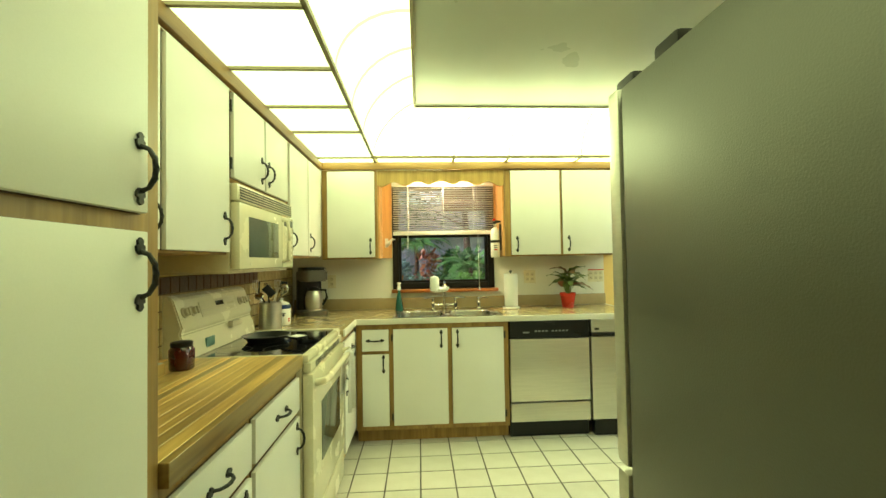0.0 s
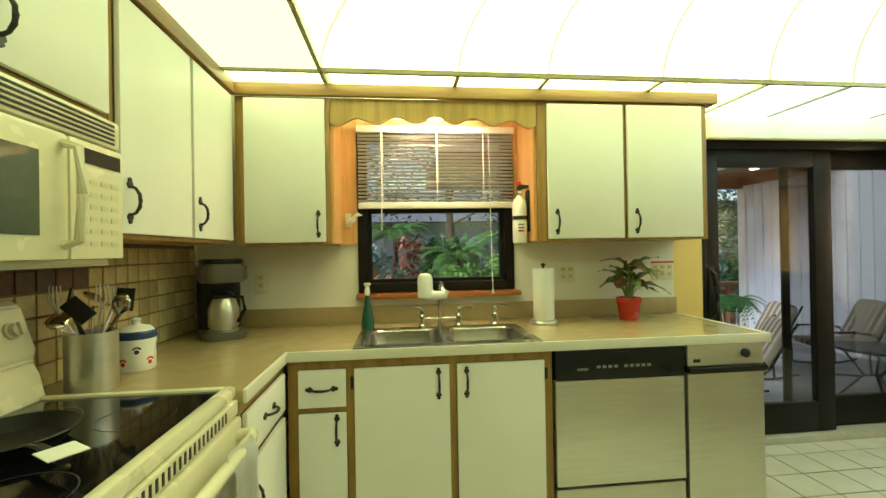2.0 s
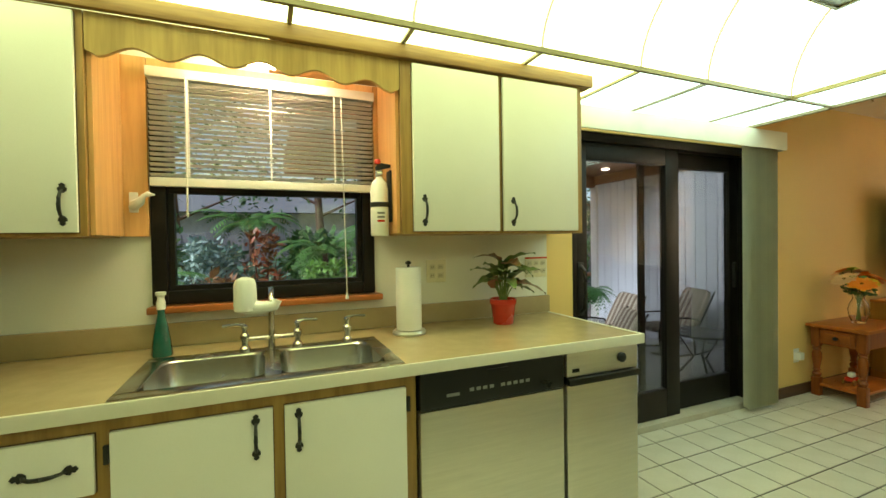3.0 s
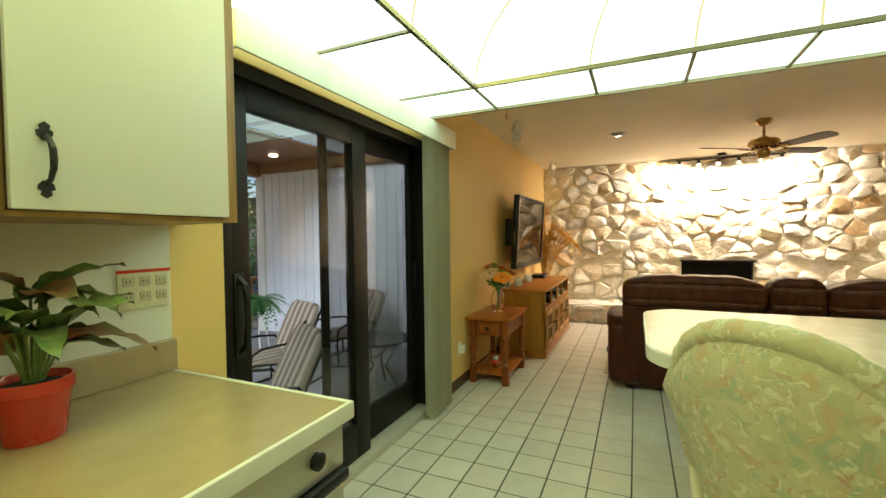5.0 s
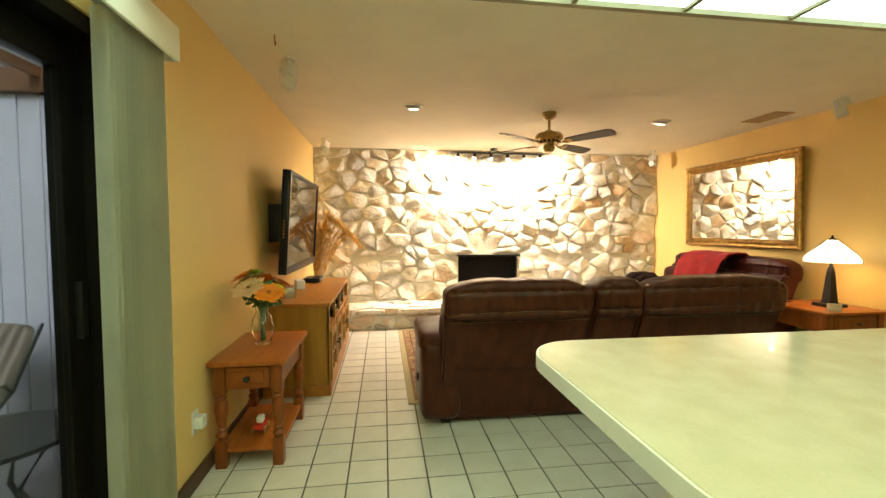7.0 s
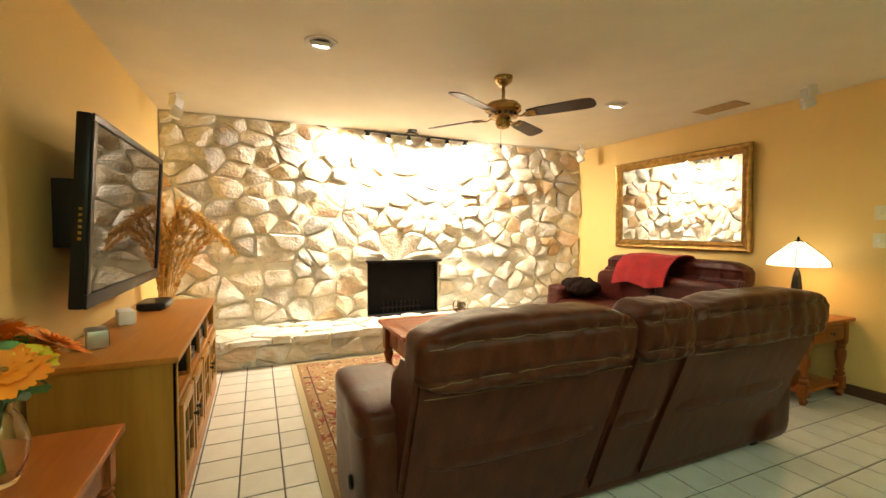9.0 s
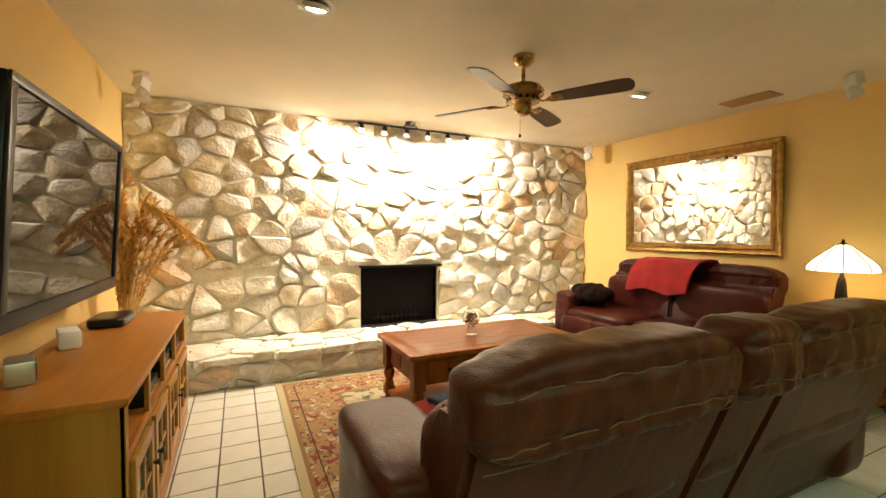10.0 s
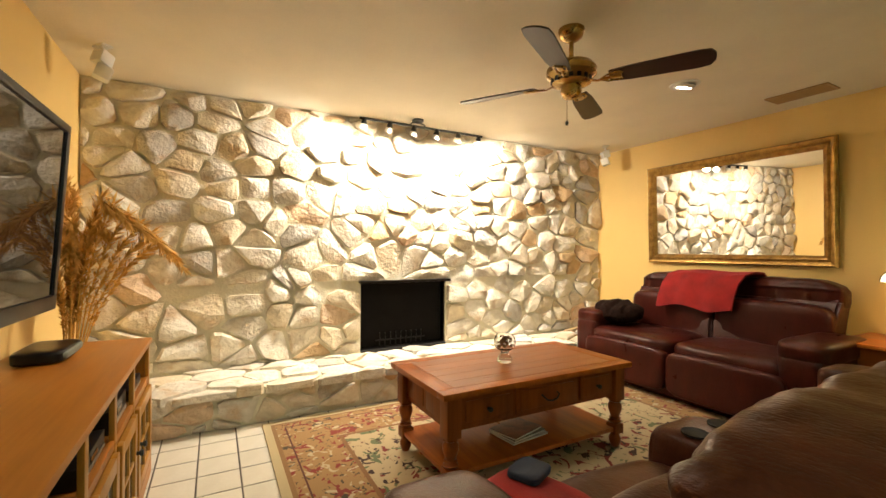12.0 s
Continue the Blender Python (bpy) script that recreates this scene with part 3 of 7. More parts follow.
# scalloped valance over the window, pine cheeks and its lamp
N = 60
out = [(0.648, 2.084), (0.648, 1.962)]
for k in range(N + 1):
    u = k / N
    w = 0.5 - 0.5 * math.cos(u * 2 * math.pi * 5)
    out.append((0.68 + u * 0.985, 1.945 + 0.035 * w + 0.02 * math.sin(math.pi * u)))
out += [(1.697, 1.962), (1.697, 2.084)]
val = single("window_valance", prism(out, 4.757, 4.775), M["oak_pale"], "scalloped oak valance board over the window", "valance")
setting("trim_window", box(0.648, 5.078, 1.365, 0.742, 5.098, 2.08), M["pine"])
setting("trim_window_right", box(1.664, 5.078, 1.365, 1.70, 5.098, 2.08), M["pine"])
setting("trim_window_top", box(0.745, 5.08, 2.033, 1.66, 5.098, 2.08), M["pine"])
for x in (0.646, 1.684):
    setting("trim_cheek", box(x, 4.776, 1.365, x + 0.014, 5.076, 2.08), M["pine"])
strip_light = thing("under_cabinet_light", "small warm strip light behind the window valance", "light", (1.19, 4.86, 2.03))
part("housing", box(-0.16, -0.03, 0.02, 0.16, 0.03, 0.045, 0.005), M["white"], strip_light)
part("tube", tube([(-0.14, 0, 0), (0.14, 0, 0)], 0.014, 10), glow("warm_tube", (1.0, 0.76, 0.46), 230), strip_light)

# ---- counters ----
top = thing("countertop", "beige laminate countertop with a pale edge", "countertop", (0, 0, 0))
part("slab", prism([(WEST + 0.002, 3.945), (0.505, 3.945), (0.505, 4.40), (0.515, 4.418), (0.79, 4.418), (0.79, 5.08), (WEST + 0.002, 5.08)], 0.875, 0.913, axis=2), M["counter"], top, smooth=False)
part("slab", box(1.585, 4.418, 0.875, 2.665, 5.08, 0.913), M["counter"], top, smooth=False)
part("sink_front_strip", box(0.79, 4.418, 0.875, 1.585, 4.462, 0.913), M["counter"], top, smooth=False)
part("sink_back_strip", box(0.79, 4.85, 0.875, 1.585, 5.08, 0.913), M["counter"], top, smooth=False)
bm = box(0.505, 3.945, 0.874, 0.517, 4.418, 0.9155, 0.003)
box(0.507, 4.408, 0.874, 2.678, 4.42, 0.9155, 0.003, bm=bm)
box(2.664, 4.42, 0.874, 2.678, 5.08, 0.9155, 0.003, bm=bm)
part("edge_band", bm, M["counter_edge"], top, "pale cream edge band")
bm = box(WEST + 0.02, 5.075, 0.914, 2.68, 5.097, 1.01, 0.003)
part("backsplash", bm, M["counter"], top)
block = thing("butcher_block", "striped hardwood butcher block worktop", "worktop", (0, 0, 0))
xs_b, r = WEST + 0.01, random.Random(4)
SLAT = {}
while xs_b < 0.46:
    w = min(r.choice((0.032, 0.038, 0.045, 0.055)), 0.468 - xs_b)
    if w not in SLAT:
        SLAT[w] = finish("slat", box(0, 0, 0, w - 0.0008, 0.99, 0.052, 0.0012, 1), M["butcher"], False)
    again("slat", SLAT[w], block, pose(xs_b, 2.182, 0.881))
    xs_b += w

# ---- sink and tap ----
sink = thing("double_sink", "stainless steel double-bowl sink", "sink", (1.187, 4.655, 0.915))
bm = bmesh.new()
for sx in (-1, 1):
    cx = sx * 0.19
    rings = []
    for z, ax, ay in ((0.0, 0.172, 0.17), (-0.006, 0.166, 0.164), (-0.13, 0.155, 0.15), (-0.165, 0.13, 0.125), (-0.17, 0.03, 0.03)):
        ring = []
        for k in range(32):
            a = 2 * math.pi * k / 32
            c, s = math.cos(a), math.sin(a)
            e = 0.35
            ring.append(bm.verts.new((cx + ax * math.copysign(abs(c) ** e, c), ay * math.copysign(abs(s) ** e, s) - 0.015, z + 0.004)))
        rings.append(ring)
    for a, b in zip(rings, rings[1:]):
        for k in range(32):
            bm.faces.new((a[k], a[(k + 1) % 32], b[(k + 1) % 32], b[k]))
    bm.faces.new(rings[-1])
part("bowl", bm, M["sink_steel"], sink)
bm = bmesh.new()
for x0, y0, x1, y1 in ((-0.41, -0.24, 0.41, -0.182), (-0.41, 0.15, 0.41, 0.21), (-0.41, -0.19, -0.355, 0.16), (0.355, -0.19, 0.41, 0.16), (-0.025, -0.19, 0.025, 0.16)):
    box(x0, y0, -0.002, x1, y1, 0.006, 0.003, bm=bm)
part("rim", bm, M["sink_steel"], sink)
for sx in (-0.19, 0.19):
    part("drain", lathe([(0.0, 0), (0.04, 0), (0.042, 0.004), (0.03, 0.006), (0.0, 0.004)], 20, m=pose(sx, -0.015, -0.165)), M["chrome"], sink)
tap = thing("bridge_faucet", "nickel bridge faucet with lever handles and a water filter", "faucet", (1.187, 4.83, 0.921))
col = [(0.018, 0), (0.02, 0.012), (0.012, 0.02), (0.011, 0.035), (0.017, 0.05), (0.017, 0.062), (0.009, 0.07), (0.009, 0.085), (0.014, 0.095), (0.0, 0.105)]
for sx in (-0.095, 0.095, 0.29):
    h = part("valve", lathe(col, 20, m=pose(sx, 0, 0)), M["chrome"], tap)
    d = -1 if sx < 0 else 1
    part("lever", tube([(sx, 0, 0.098), (sx + d * 0.03, -0.005, 0.104), (sx + d * 0.075, -0.008, 0.101)], [0.007, 0.005, 0.006], 8), M["chrome"], h)
part("bridge", tube([(-0.095, 0, 0.045), (0.095, 0, 0.045)], 0.009, 12), M["chrome"], tap)
part("spout", tube([(0, 0, 0), (0, 0, 0.19), (0, -0.01, 0.215), (0, -0.04, 0.235), (0, -0.09, 0.232), (0, -0.13, 0.212), (0, -0.14, 0.19)], [0.013, 0.011, 0.011, 0.011, 0.01, 0.01, 0.011], 12), M["chrome"], tap)
flt = part("water_filter", lathe([(0.02, 0.0), (0.036, 0.008), (0.038, 0.03), (0.037, 0.10), (0.03, 0.118), (0.012, 0.125), (0, 0.126)], 24, m=pose(-0.085, -0.13, 0.165)), M["white"], tap, "white cartridge filter on the spout")
part("filter_head", tube([(-0.085, -0.13, 0.185), (-0.03, -0.135, 0.18), (0.01, -0.138, 0.185), (0.02, -0.138, 0.205)], [0.03, 0.022, 0.02, 0.016], 12), M["white"], tap)

# ---- dishwasher and trash compactor ----
dw = thing("dishwasher", "stainless dishwasher with a black control panel", "dishwasher", (1.644, 4.437, 0))
part("body", box(0.004, 0.02, 0.1, 0.606, 0.62, 0.872), M["black_plastic"], dw, smooth=False)
part("door", box(0.004, -0.022, 0.275, 0.606, 0.018, 0.738, 0.006), M["steel"], dw)
part("kick_panel", box(0.004, -0.018, 0.125, 0.606, 0.018, 0.262, 0.005), M["steel"], dw)
pan = part("control_panel", box(0.004, -0.026, 0.742, 0.606, 0.018, 0.872, 0.008), M["black_plastic"], dw, "black control panel with grey key marks")
GREY = mat("grey_print", (0.25, 0.25, 0.24), 0.6)
for k in range(9):
    part("key", box(0.19 + 0.027 * k + (0.02 if k > 3 else 0), -0.0272, 0.79, 0.207 + 0.027 * k + (0.02 if k > 3 else 0), -0.0255, 0.802), GREY, pan, smooth=False)
part("badge", box(0.10, -0.0272, 0.782, 0.15, -0.0255, 0.793), GREY, pan, smooth=False)
part("latch", box(0.26, -0.03, 0.845, 0.35, -0.022, 0.86, 0.003), M["black_plastic"], pan)
part("toe_kick", box(0.004, 0.03, 0.003, 0.606, 0.05, 0.115), M["black_plastic"], dw, smooth=False)
tcp = thing("trash_compactor", "stainless trash compactor with a black knob", "trash compactor", (2.262, 4.437, 0))
part("body", box(0.004, 0.02, 0.1, 0.38, 0.6, 0.872), M["black_plastic"], tcp, smooth=False)
part("drawer_front", box(0.004, -0.022, 0.125, 0.38, 0.018, 0.742, 0.006), M["steel"], tcp)
pan = part("control_panel", box(0.004, -0.022, 0.775, 0.38, 0.018, 0.872, 0.006), M["steel"], tcp)
part("badge", box(0.03, -0.0235, 0.793, 0.065, -0.0215, 0.808), M["black_plastic"], pan, smooth=False)
part("knob", lathe([(0.02, 0), (0.02, 0.012), (0.015, 0.016), (0.006, 0.018), (0, 0.018)], 20, m=pose(0.285, -0.022, 0.828, 90, 0, 0)), M["black_plastic"], pan)
part("pull_bar", box(0.004, -0.04, 0.744, 0.38, 0.0, 0.772, 0.008), M["black_plastic"], tcp)
part("toe_kick", box(0.02, -0.01, 0.003, 0.37, 0.05, 0.115, 0.008), M["black_plastic"], tcp)

# ---- range ----
rg = thing("electric_range", "cream electric range with a black glass cooktop", "range", (0.478, 3.180, 0), 90)
W = 0.76
part("body", box(0.003, 0.02, 0.03, W - 0.003, 0.61, 0.895), M["cream"], rg, smooth=False)
bm = box(0, -0.012, 0.895, W, 0.022, 0.932, 0.012)
box(0, 0.016, 0.895, 0.028, 0.53, 0.932, 0.010, bm=bm)
box(W - 0.028, 0.016, 0.895, W, 0.53, 0.932, 0.010, bm=bm)
box(0, 0.50, 0.895, W, 0.54, 0.932, 0.010, bm=bm)
part("cooktop_frame", bm, M["cream"], rg)
ct = part("cooktop", box(0.02, 0.012, 0.915, W - 0.02, 0.515, 0.924), M["glass_black"], rg, "black ceramic glass cooktop", smooth=False)
RING = mat("burner_print", (0.05, 0.05, 0.05), 0.3)
for bx, by, br in ((0.2, 0.15, 0.10), (0.56, 0.15, 0.085), (0.2, 0.39, 0.08), (0.56, 0.39, 0.1)):
    bmr = bmesh.new()
    bmesh.ops.create_circle(bmr, segments=40, radius=br)
    inner = bmesh.ops.extrude_edge_only(bmr, edges=bmr.edges[:])["geom"]
    for v in inner:
        if isinstance(v, bmesh.types.BMVert):
            v.co *= 0.97
    bmesh.ops.transform(bmr, matrix=pose(bx, by, 0.9246), verts=bmr.verts)
    part("burner_ring", bmr, RING, ct)
# slanted backguard
prof = [(0.50, 0.925), (0.515, 0.99), (0.535, 1.03), (0.525, 1.06), (0.565, 1.185), (0.59, 1.2), (0.615, 1.2), (0.615, 0.925)]
bg = part("backguard", prism(prof, 0.0, W, axis=0, bevel=0.006), M["cream"], rg)
S = Matrix.Translation((0, 0.545, 1.122)) @ Matrix.Rotation(radians(90 - 17.7), 4, "X")


def on_guard(name, bm, material, label=""):
    bmesh.ops.transform(bm, matrix=S, verts=bm.verts)
    return part(name, bm, material, bg, label)


on_guard("keypad", box(0.19, -0.038, 0.0, 0.57, 0.038, 0.003, 0.0014), M["cream_dark"], "cream touch keypad with a clock window")
on_guard("clock_window", box(0.35, 0.003, 0.003, 0.43, 0.026, 0.0045), M["glass_black"])
for i in range(5):
    for j in range(2):
        for base in (0.205, 0.445):
            on_guard("key", box(base + i * 0.024, -0.03 + j * 0.026, 0.003, base + 0.016 + i * 0.024, -0.016 + j * 0.026, 0.0044), M["cream"])
for kx in (0.05, 0.12, 0.63, 0.70):
    k = on_guard("knob", lathe([(0.024, 0), (0.024, 0.006), (0.019, 0.01), (0.017, 0.022), (0.0, 0.024)], 20, m=pose(kx, 0, 0.001)), M["cream_dark"])
    on_guard("grip", box(kx - 0.004, -0.018, 0.02, kx + 0.004, 0.018, 0.032, 0.002), M["cream_dark"])
part("oven_light_switch", box(0.42, 0.49, 1.0, 0.54, 0.517, 1.035, 0.006), M["cream_dark"], bg)
part("notice_sticker", box(0.17, 0.503, 0.945, 0.25, 0.511, 0.99, 0.002), mat("teal_sticker", (0.12, 0.26, 0.22), 0.5), bg, "teal sticker with unreadable print")
dr = part("oven_door", box(0.006, -0.03, 0.215, W - 0.006, 0.018, 0.845, 0.012), M["cream"], rg)
part("oven_window", box(0.16, -0.033, 0.40, W - 0.16, -0.029, 0.68, 0.0015), M["oven_glass"], dr, "tinted oven window")
part("oven_handle", tube([(0.04, -0.03, 0.80), (0.045, -0.07, 0.805), (0.09, -0.082, 0.808), (W - 0.09, -0.082, 0.808), (W - 0.045, -0.07, 0.805), (W - 0.04, -0.03, 0.80)], 0.017, 10), M["cream"], dr)
vent = part("vent_trim", box(0.01, -0.02, 0.85, W - 0.01, 0.015, 0.893, 0.006), M["cream"], rg)
for k in range(26):
    x = 0.10 + k * 0.0222
    part("slot", box(x, -0.0215, 0.858, x + 0.008, -0.019, 0.885), M["black_plastic"], vent, smooth=False)
part("storage_drawer", box(0.006, -0.028, 0.04, W - 0.006, 0.018, 0.205, 0.012), M["cream"], rg)

# dish towel over the oven handle
bm = bmesh.new()
prev = None
NX, NZ = 14, 16
grid = []
for i in range(NX + 1):
    rowv = []
    for j in range(NZ * 2 + 1):
        u = i / NX
        s = (j - NZ) / NZ
        back = s < 0
        fold = 0.012 * math.sin(u * 14 + 1) * abs(s) + 0.008 * math.sin(u * 6)
        z = 0.832 - (0.34 if not back else 0.22) * abs(s) - 0.01 * math.sin(u * 5) * abs(s)
        y = (0.019 if back else -0.021) * min(1, abs(s) * 9) + fold * (0.4 if back else 1)
        rowv.append(bm.verts.new((u * 0.15 * (1 - 0.15 * abs(s)) + 0.02 * s, y, z)))
    grid.append(rowv)
for a, b in zip(grid, grid[1:]):
    for j in range(NZ * 2):
        bm.faces.new((a[j], b[j], b[j + 1], a[j + 1]))
bmesh.ops.solidify(bm, geom=bm.faces[:], thickness=0.003)
bmesh.ops.transform(bm, matrix=pose(0.478, 3.180, 0, 0, 0, 90) @ Matrix.Translation((0.50, -0.085, 0)), verts=bm.verts)
single("dish_towel", bm, M["cloth_white"], "white dish towel folded over the oven handle", "towel")

# ---- microwave ----
mw = thing("microwave", "cream over-the-range microwave with a tinted window", "microwave", (0.185, 3.10, 0), 90)
part("body", box(0.004, 0.0, 1.30, 0.772, 0.32, 1.682, 0.004), M["cream"], mw)
part("side_flange", box(0.0, 0.002, 1.295, 0.776, 0.31, 1.302), M["cream_dark"], mw, smooth=False)
d = part("door", box(0.006, -0.045, 1.312, 0.575, -0.002, 1.60, 0.012), M["cream"], mw)
part("door_window", box(0.10, -0.0475, 1.365, 0.49, -0.044, 1.545, 0.0015), M["oven_glass"], d, "tinted microwave window")
part("door_handle", tube([(0.555, -0.045, 1.345), (0.555, -0.078, 1.355), (0.558, -0.084, 1.46), (0.555, -0.078, 1.565), (0.555, -0.045, 1.575)], 0.011, 8), M["cream"], d)
part("badge", box(0.11, -0.0462, 1.328, 0.13, -0.0445, 1.338), M["cream_dark"], d, smooth=False)
cpn = part("control_panel", box(0.582, -0.042, 1.312, 0.77, -0.002, 1.60, 0.008), M["cream"], mw)
part("display", box(0.60, -0.044, 1.545, 0.755, -0.0415, 1.582), M["glass_black"], cpn, smooth=False)
for i in range(4):
    for j in range(6):
        part("key", box(0.605 + i * 0.038, -0.0435, 1.345 + j * 0.03, 0.632 + i * 0.038, -0.0415, 1.357 + j * 0.03), M["cream_dark"], cpn, smooth=False)
g = part("vent_grille", box(0.006, -0.035, 1.606, 0.77, -0.002, 1.68, 0.008), M["cream"], mw)
for k in range(5):
    part("louvre", box(0.03, -0.0375, 1.615 + k * 0.012, 0.745, -0.0345, 1.6205 + k * 0.012), M["black_plastic"], g, smooth=False)

# ---- refrigerator ----
fr = thing("refrigerator", "grey-sided refrigerator with dark door seals", "refrigerator", (1.50, 1.36, 0))
part("body", box(0, 0.0, 0.03, 0.90, 0.955, 1.765, 0.006), M["fridge"], fr, "finely textured grey side panel")
part("seal", box(0.012, 0.955, 0.06, 0.888, 0.977, 1.75), M["black_plastic"], fr, smooth=False)
for z0, z1 in ((0.80, 1.775), (0.06, 0.785)):
    part("door", box(0.0, 0.977, z0, 0.90, 1.035, z1, 0.012), M["steel"], fr)
for y, h in ((0.985, 0.03), (0.80, 0.035)):
    part("hinge_cover", box(0.02, y - 0.05, 1.762, 0.10, y + 0.04, 1.775 + h, 0.01), M["black_plastic"] if y > 0.9 else M["bronze"], fr)
for x in (0.08, 0.8):
    for y in (0.1, 0.85):
        part("foot", lathe([(0.02, 0), (0.02, 0.03)], 12, m=pose(x, y, 0.001)), M["black_plastic"], fr)

# ---- fieldstone chimney wall ----
STONE = bpy.data.materials.new("fieldstone")
STONE.use_nodes = True
nt = STONE.node_tree
n_, l_ = nt.nodes, nt.links
p_ = n_["Principled BSDF"]
tc, oi = n_.new("ShaderNodeTexCoord"), n_.new("ShaderNodeObjectInfo")
hue = n_.new("ShaderNodeValToRGB")
hue.color_ramp.interpolation = "CONSTANT"
el = hue.color_ramp.elements
el[0].position, el[0].color = 0.0, (0.78, 0.73, 0.61, 1)
el[1].position, el[1].color = 0.24, (0.72, 0.64, 0.48, 1)
for pos, c in ((0.42, (0.68, 0.65, 0.57)), (0.54, (0.80, 0.77, 0.68)), (0.80, (0.62, 0.45, 0.26)), (0.85, (0.52, 0.50, 0.45)), (0.91, (0.70, 0.54, 0.38)), (0.95, (0.76, 0.70, 0.56))):
    e = el.new(pos)
    e.color = (*c, 1)
l_.new(oi.outputs["Random"], hue.inputs["Fac"])
mp = n_.new("ShaderNodeMapping")
mp.inputs["Scale"].default_value = (3, 4, 11)
l_.new(tc.outputs["Object"], mp.inputs["Vector"])
na, nb = n_.new("ShaderNodeTexNoise"), n_.new("ShaderNodeTexNoise")
na.inputs["Scale"].default_value, na.inputs["Detail"].default_value, na.inputs["Distortion"].default_value = 2.2, 6, 0.6
nb.inputs["Scale"].default_value, nb.inputs["Detail"].default_value = 34, 5
l_.new(mp.outputs[0], na.inputs["Vector"])
l_.new(tc.outputs["Object"], nb.inputs["Vector"])
rp = n_.new("ShaderNodeValToRGB")
rp.color_ramp.elements[0].position, rp.color_ramp.elements[1].position = 0.3, 0.66
rp.color_ramp.elements[0].color, rp.color_ramp.elements[1].color = (0.74, 0.68, 0.61, 1), (1.08, 1.06, 1.03, 1)
l_.new(na.outputs["Fac"], rp.inputs["Fac"])
mx = n_.new("ShaderNodeMix")
mx.data_type, mx.blend_type = "RGBA", "MULTIPLY"
mx.inputs["Factor"].default_value = 0.85
l_.new(hue.outputs["Color"], mx.inputs["A"])
l_.new(rp.outputs["Color"], mx.inputs["B"])
rust = n_.new("ShaderNodeTexNoise")
rust.inputs["Scale"].default_value, rust.inputs["Detail"].default_value = 7.5, 5
wc = n_.new("ShaderNodeVectorMath")
l_.new(tc.outputs["Object"], wc.inputs[0])
l_.new(oi.outputs["Location"], wc.inputs[1])
l_.new(wc.outputs[0], rust.inputs["Vector"])
rr_ = n_.new("ShaderNodeMapRange")
rr_.inputs["From Min"].default_value, rr_.inputs["From Max"].default_value, rr_.inputs["To Max"].default_value = 0.56, 0.70, 0.6
l_.new(rust.outputs["Fac"], rr_.inputs["Value"])
mx2 = n_.new("ShaderNodeMix")
mx2.data_type = "RGBA"
l_.new(rr_.outputs[0], mx2.inputs["Factor"])
l_.new(mx.outputs["Result"], mx2.inputs["A"])
mx2.inputs["B"].default_value = (0.50, 0.32, 0.16, 1)
l_.new(mx2.outputs["Result"], p_.inputs["Base Color"])
p_.inputs["Roughness"].default_value = 0.85
ad = n_.new("ShaderNodeMath")
l_.new(na.outputs["Fac"], ad.inputs[0])
l_.new(nb.outputs["Fac"], ad.inputs[1])
bp = n_.new("ShaderNodeBump")
bp.inputs["Strength"].default_value, bp.inputs["Distance"].default_value = 0.9, 0.014
l_.new(ad.outputs[0], bp.inputs["Height"])
l_.new(bp.outputs[0], p_.inputs["Normal"])


def clip_poly(poly, px, py, nx, ny):
    """Keeps the part of a polygon where (p - point) . normal <= 0."""
    out = []
    for i, a in enumerate(poly):
        b = poly[(i + 1) % len(poly)]
        da = (a[0] - px) * nx + (a[1] - py) * ny
        db = (b[0] - px) * nx + (b[1] - py) * ny
        if da <= 0:
            out.append(a)
        if da * db < 0:
            t = da / (da - db)
            out.append((a[0] + (b[0] - a[0]) * t, a[1] + (b[1] - a[1]) * t))
    return out


def rubble(u0, v0, u1, v1, step_u, step_v, seed, hole=None):
    """Uneven stone outlines that fill a rectangle, leaving out a hole."""
    r = random.Random(seed)
    seeds = []
    v, row = v0, 0
    while v < v1 + step_v:
        u = u0 - step_u * (0.5 if row % 2 else 0)
        while u < u1 + step_u:
            q = (u + r.uniform(-0.42, 0.42) * step_u, v + r.uniform(-0.42, 0.42) * step_v)
            if r.random() > 0.10:
                seeds.append(q)
            u += step_u * r.uniform(0.75, 1.3)
        v += step_v * r.uniform(0.85, 1.15)
        row += 1
    if hole:
        seeds = [s for s in seeds if not (hole[0] - 0.03 < s[0] < hole[2] + 0.03 and hole[1] - 0.1 < s[1] < hole[3] + 0.03)]
    cells = []
    for i, s in enumerate(seeds):
        poly = [(u0, v0), (u1, v0), (u1, v1), (u0, v1)]
        for j, q in enumerate(seeds):
            if j == i or abs(q[0] - s[0]) > 3 * step_u or abs(q[1] - s[1]) > 3.2 * step_v:
                continue
            nx, ny = q[0] - s[0], (q[1] - s[1]) * 1.5
            poly = clip_poly(poly, (s[0] + q[0]) / 2, (s[1] + q[1]) / 2, nx, ny)
            if len(poly) < 3:
                break
        if hole and len(poly) > 2:
            if s[1] > hole[3]:
                poly = clip_poly(poly, 0, hole[3], 0, -1)
            elif s[0] < hole[0]:
                poly = clip_poly(poly, hole[0], 0, 1, 0)
            elif s[0] > hole[2]:
                poly = clip_poly(poly, hole[2], 0, -1, 0)
        if len(poly) > 2:
            xs_ = [p[0] for p in poly]
            ys_ = [p[1] for p in poly]
            if max(xs_) - min(xs_) > 0.05 and max(ys_) - min(ys_) > 0.04:
                cells.append(poly)
    return cells


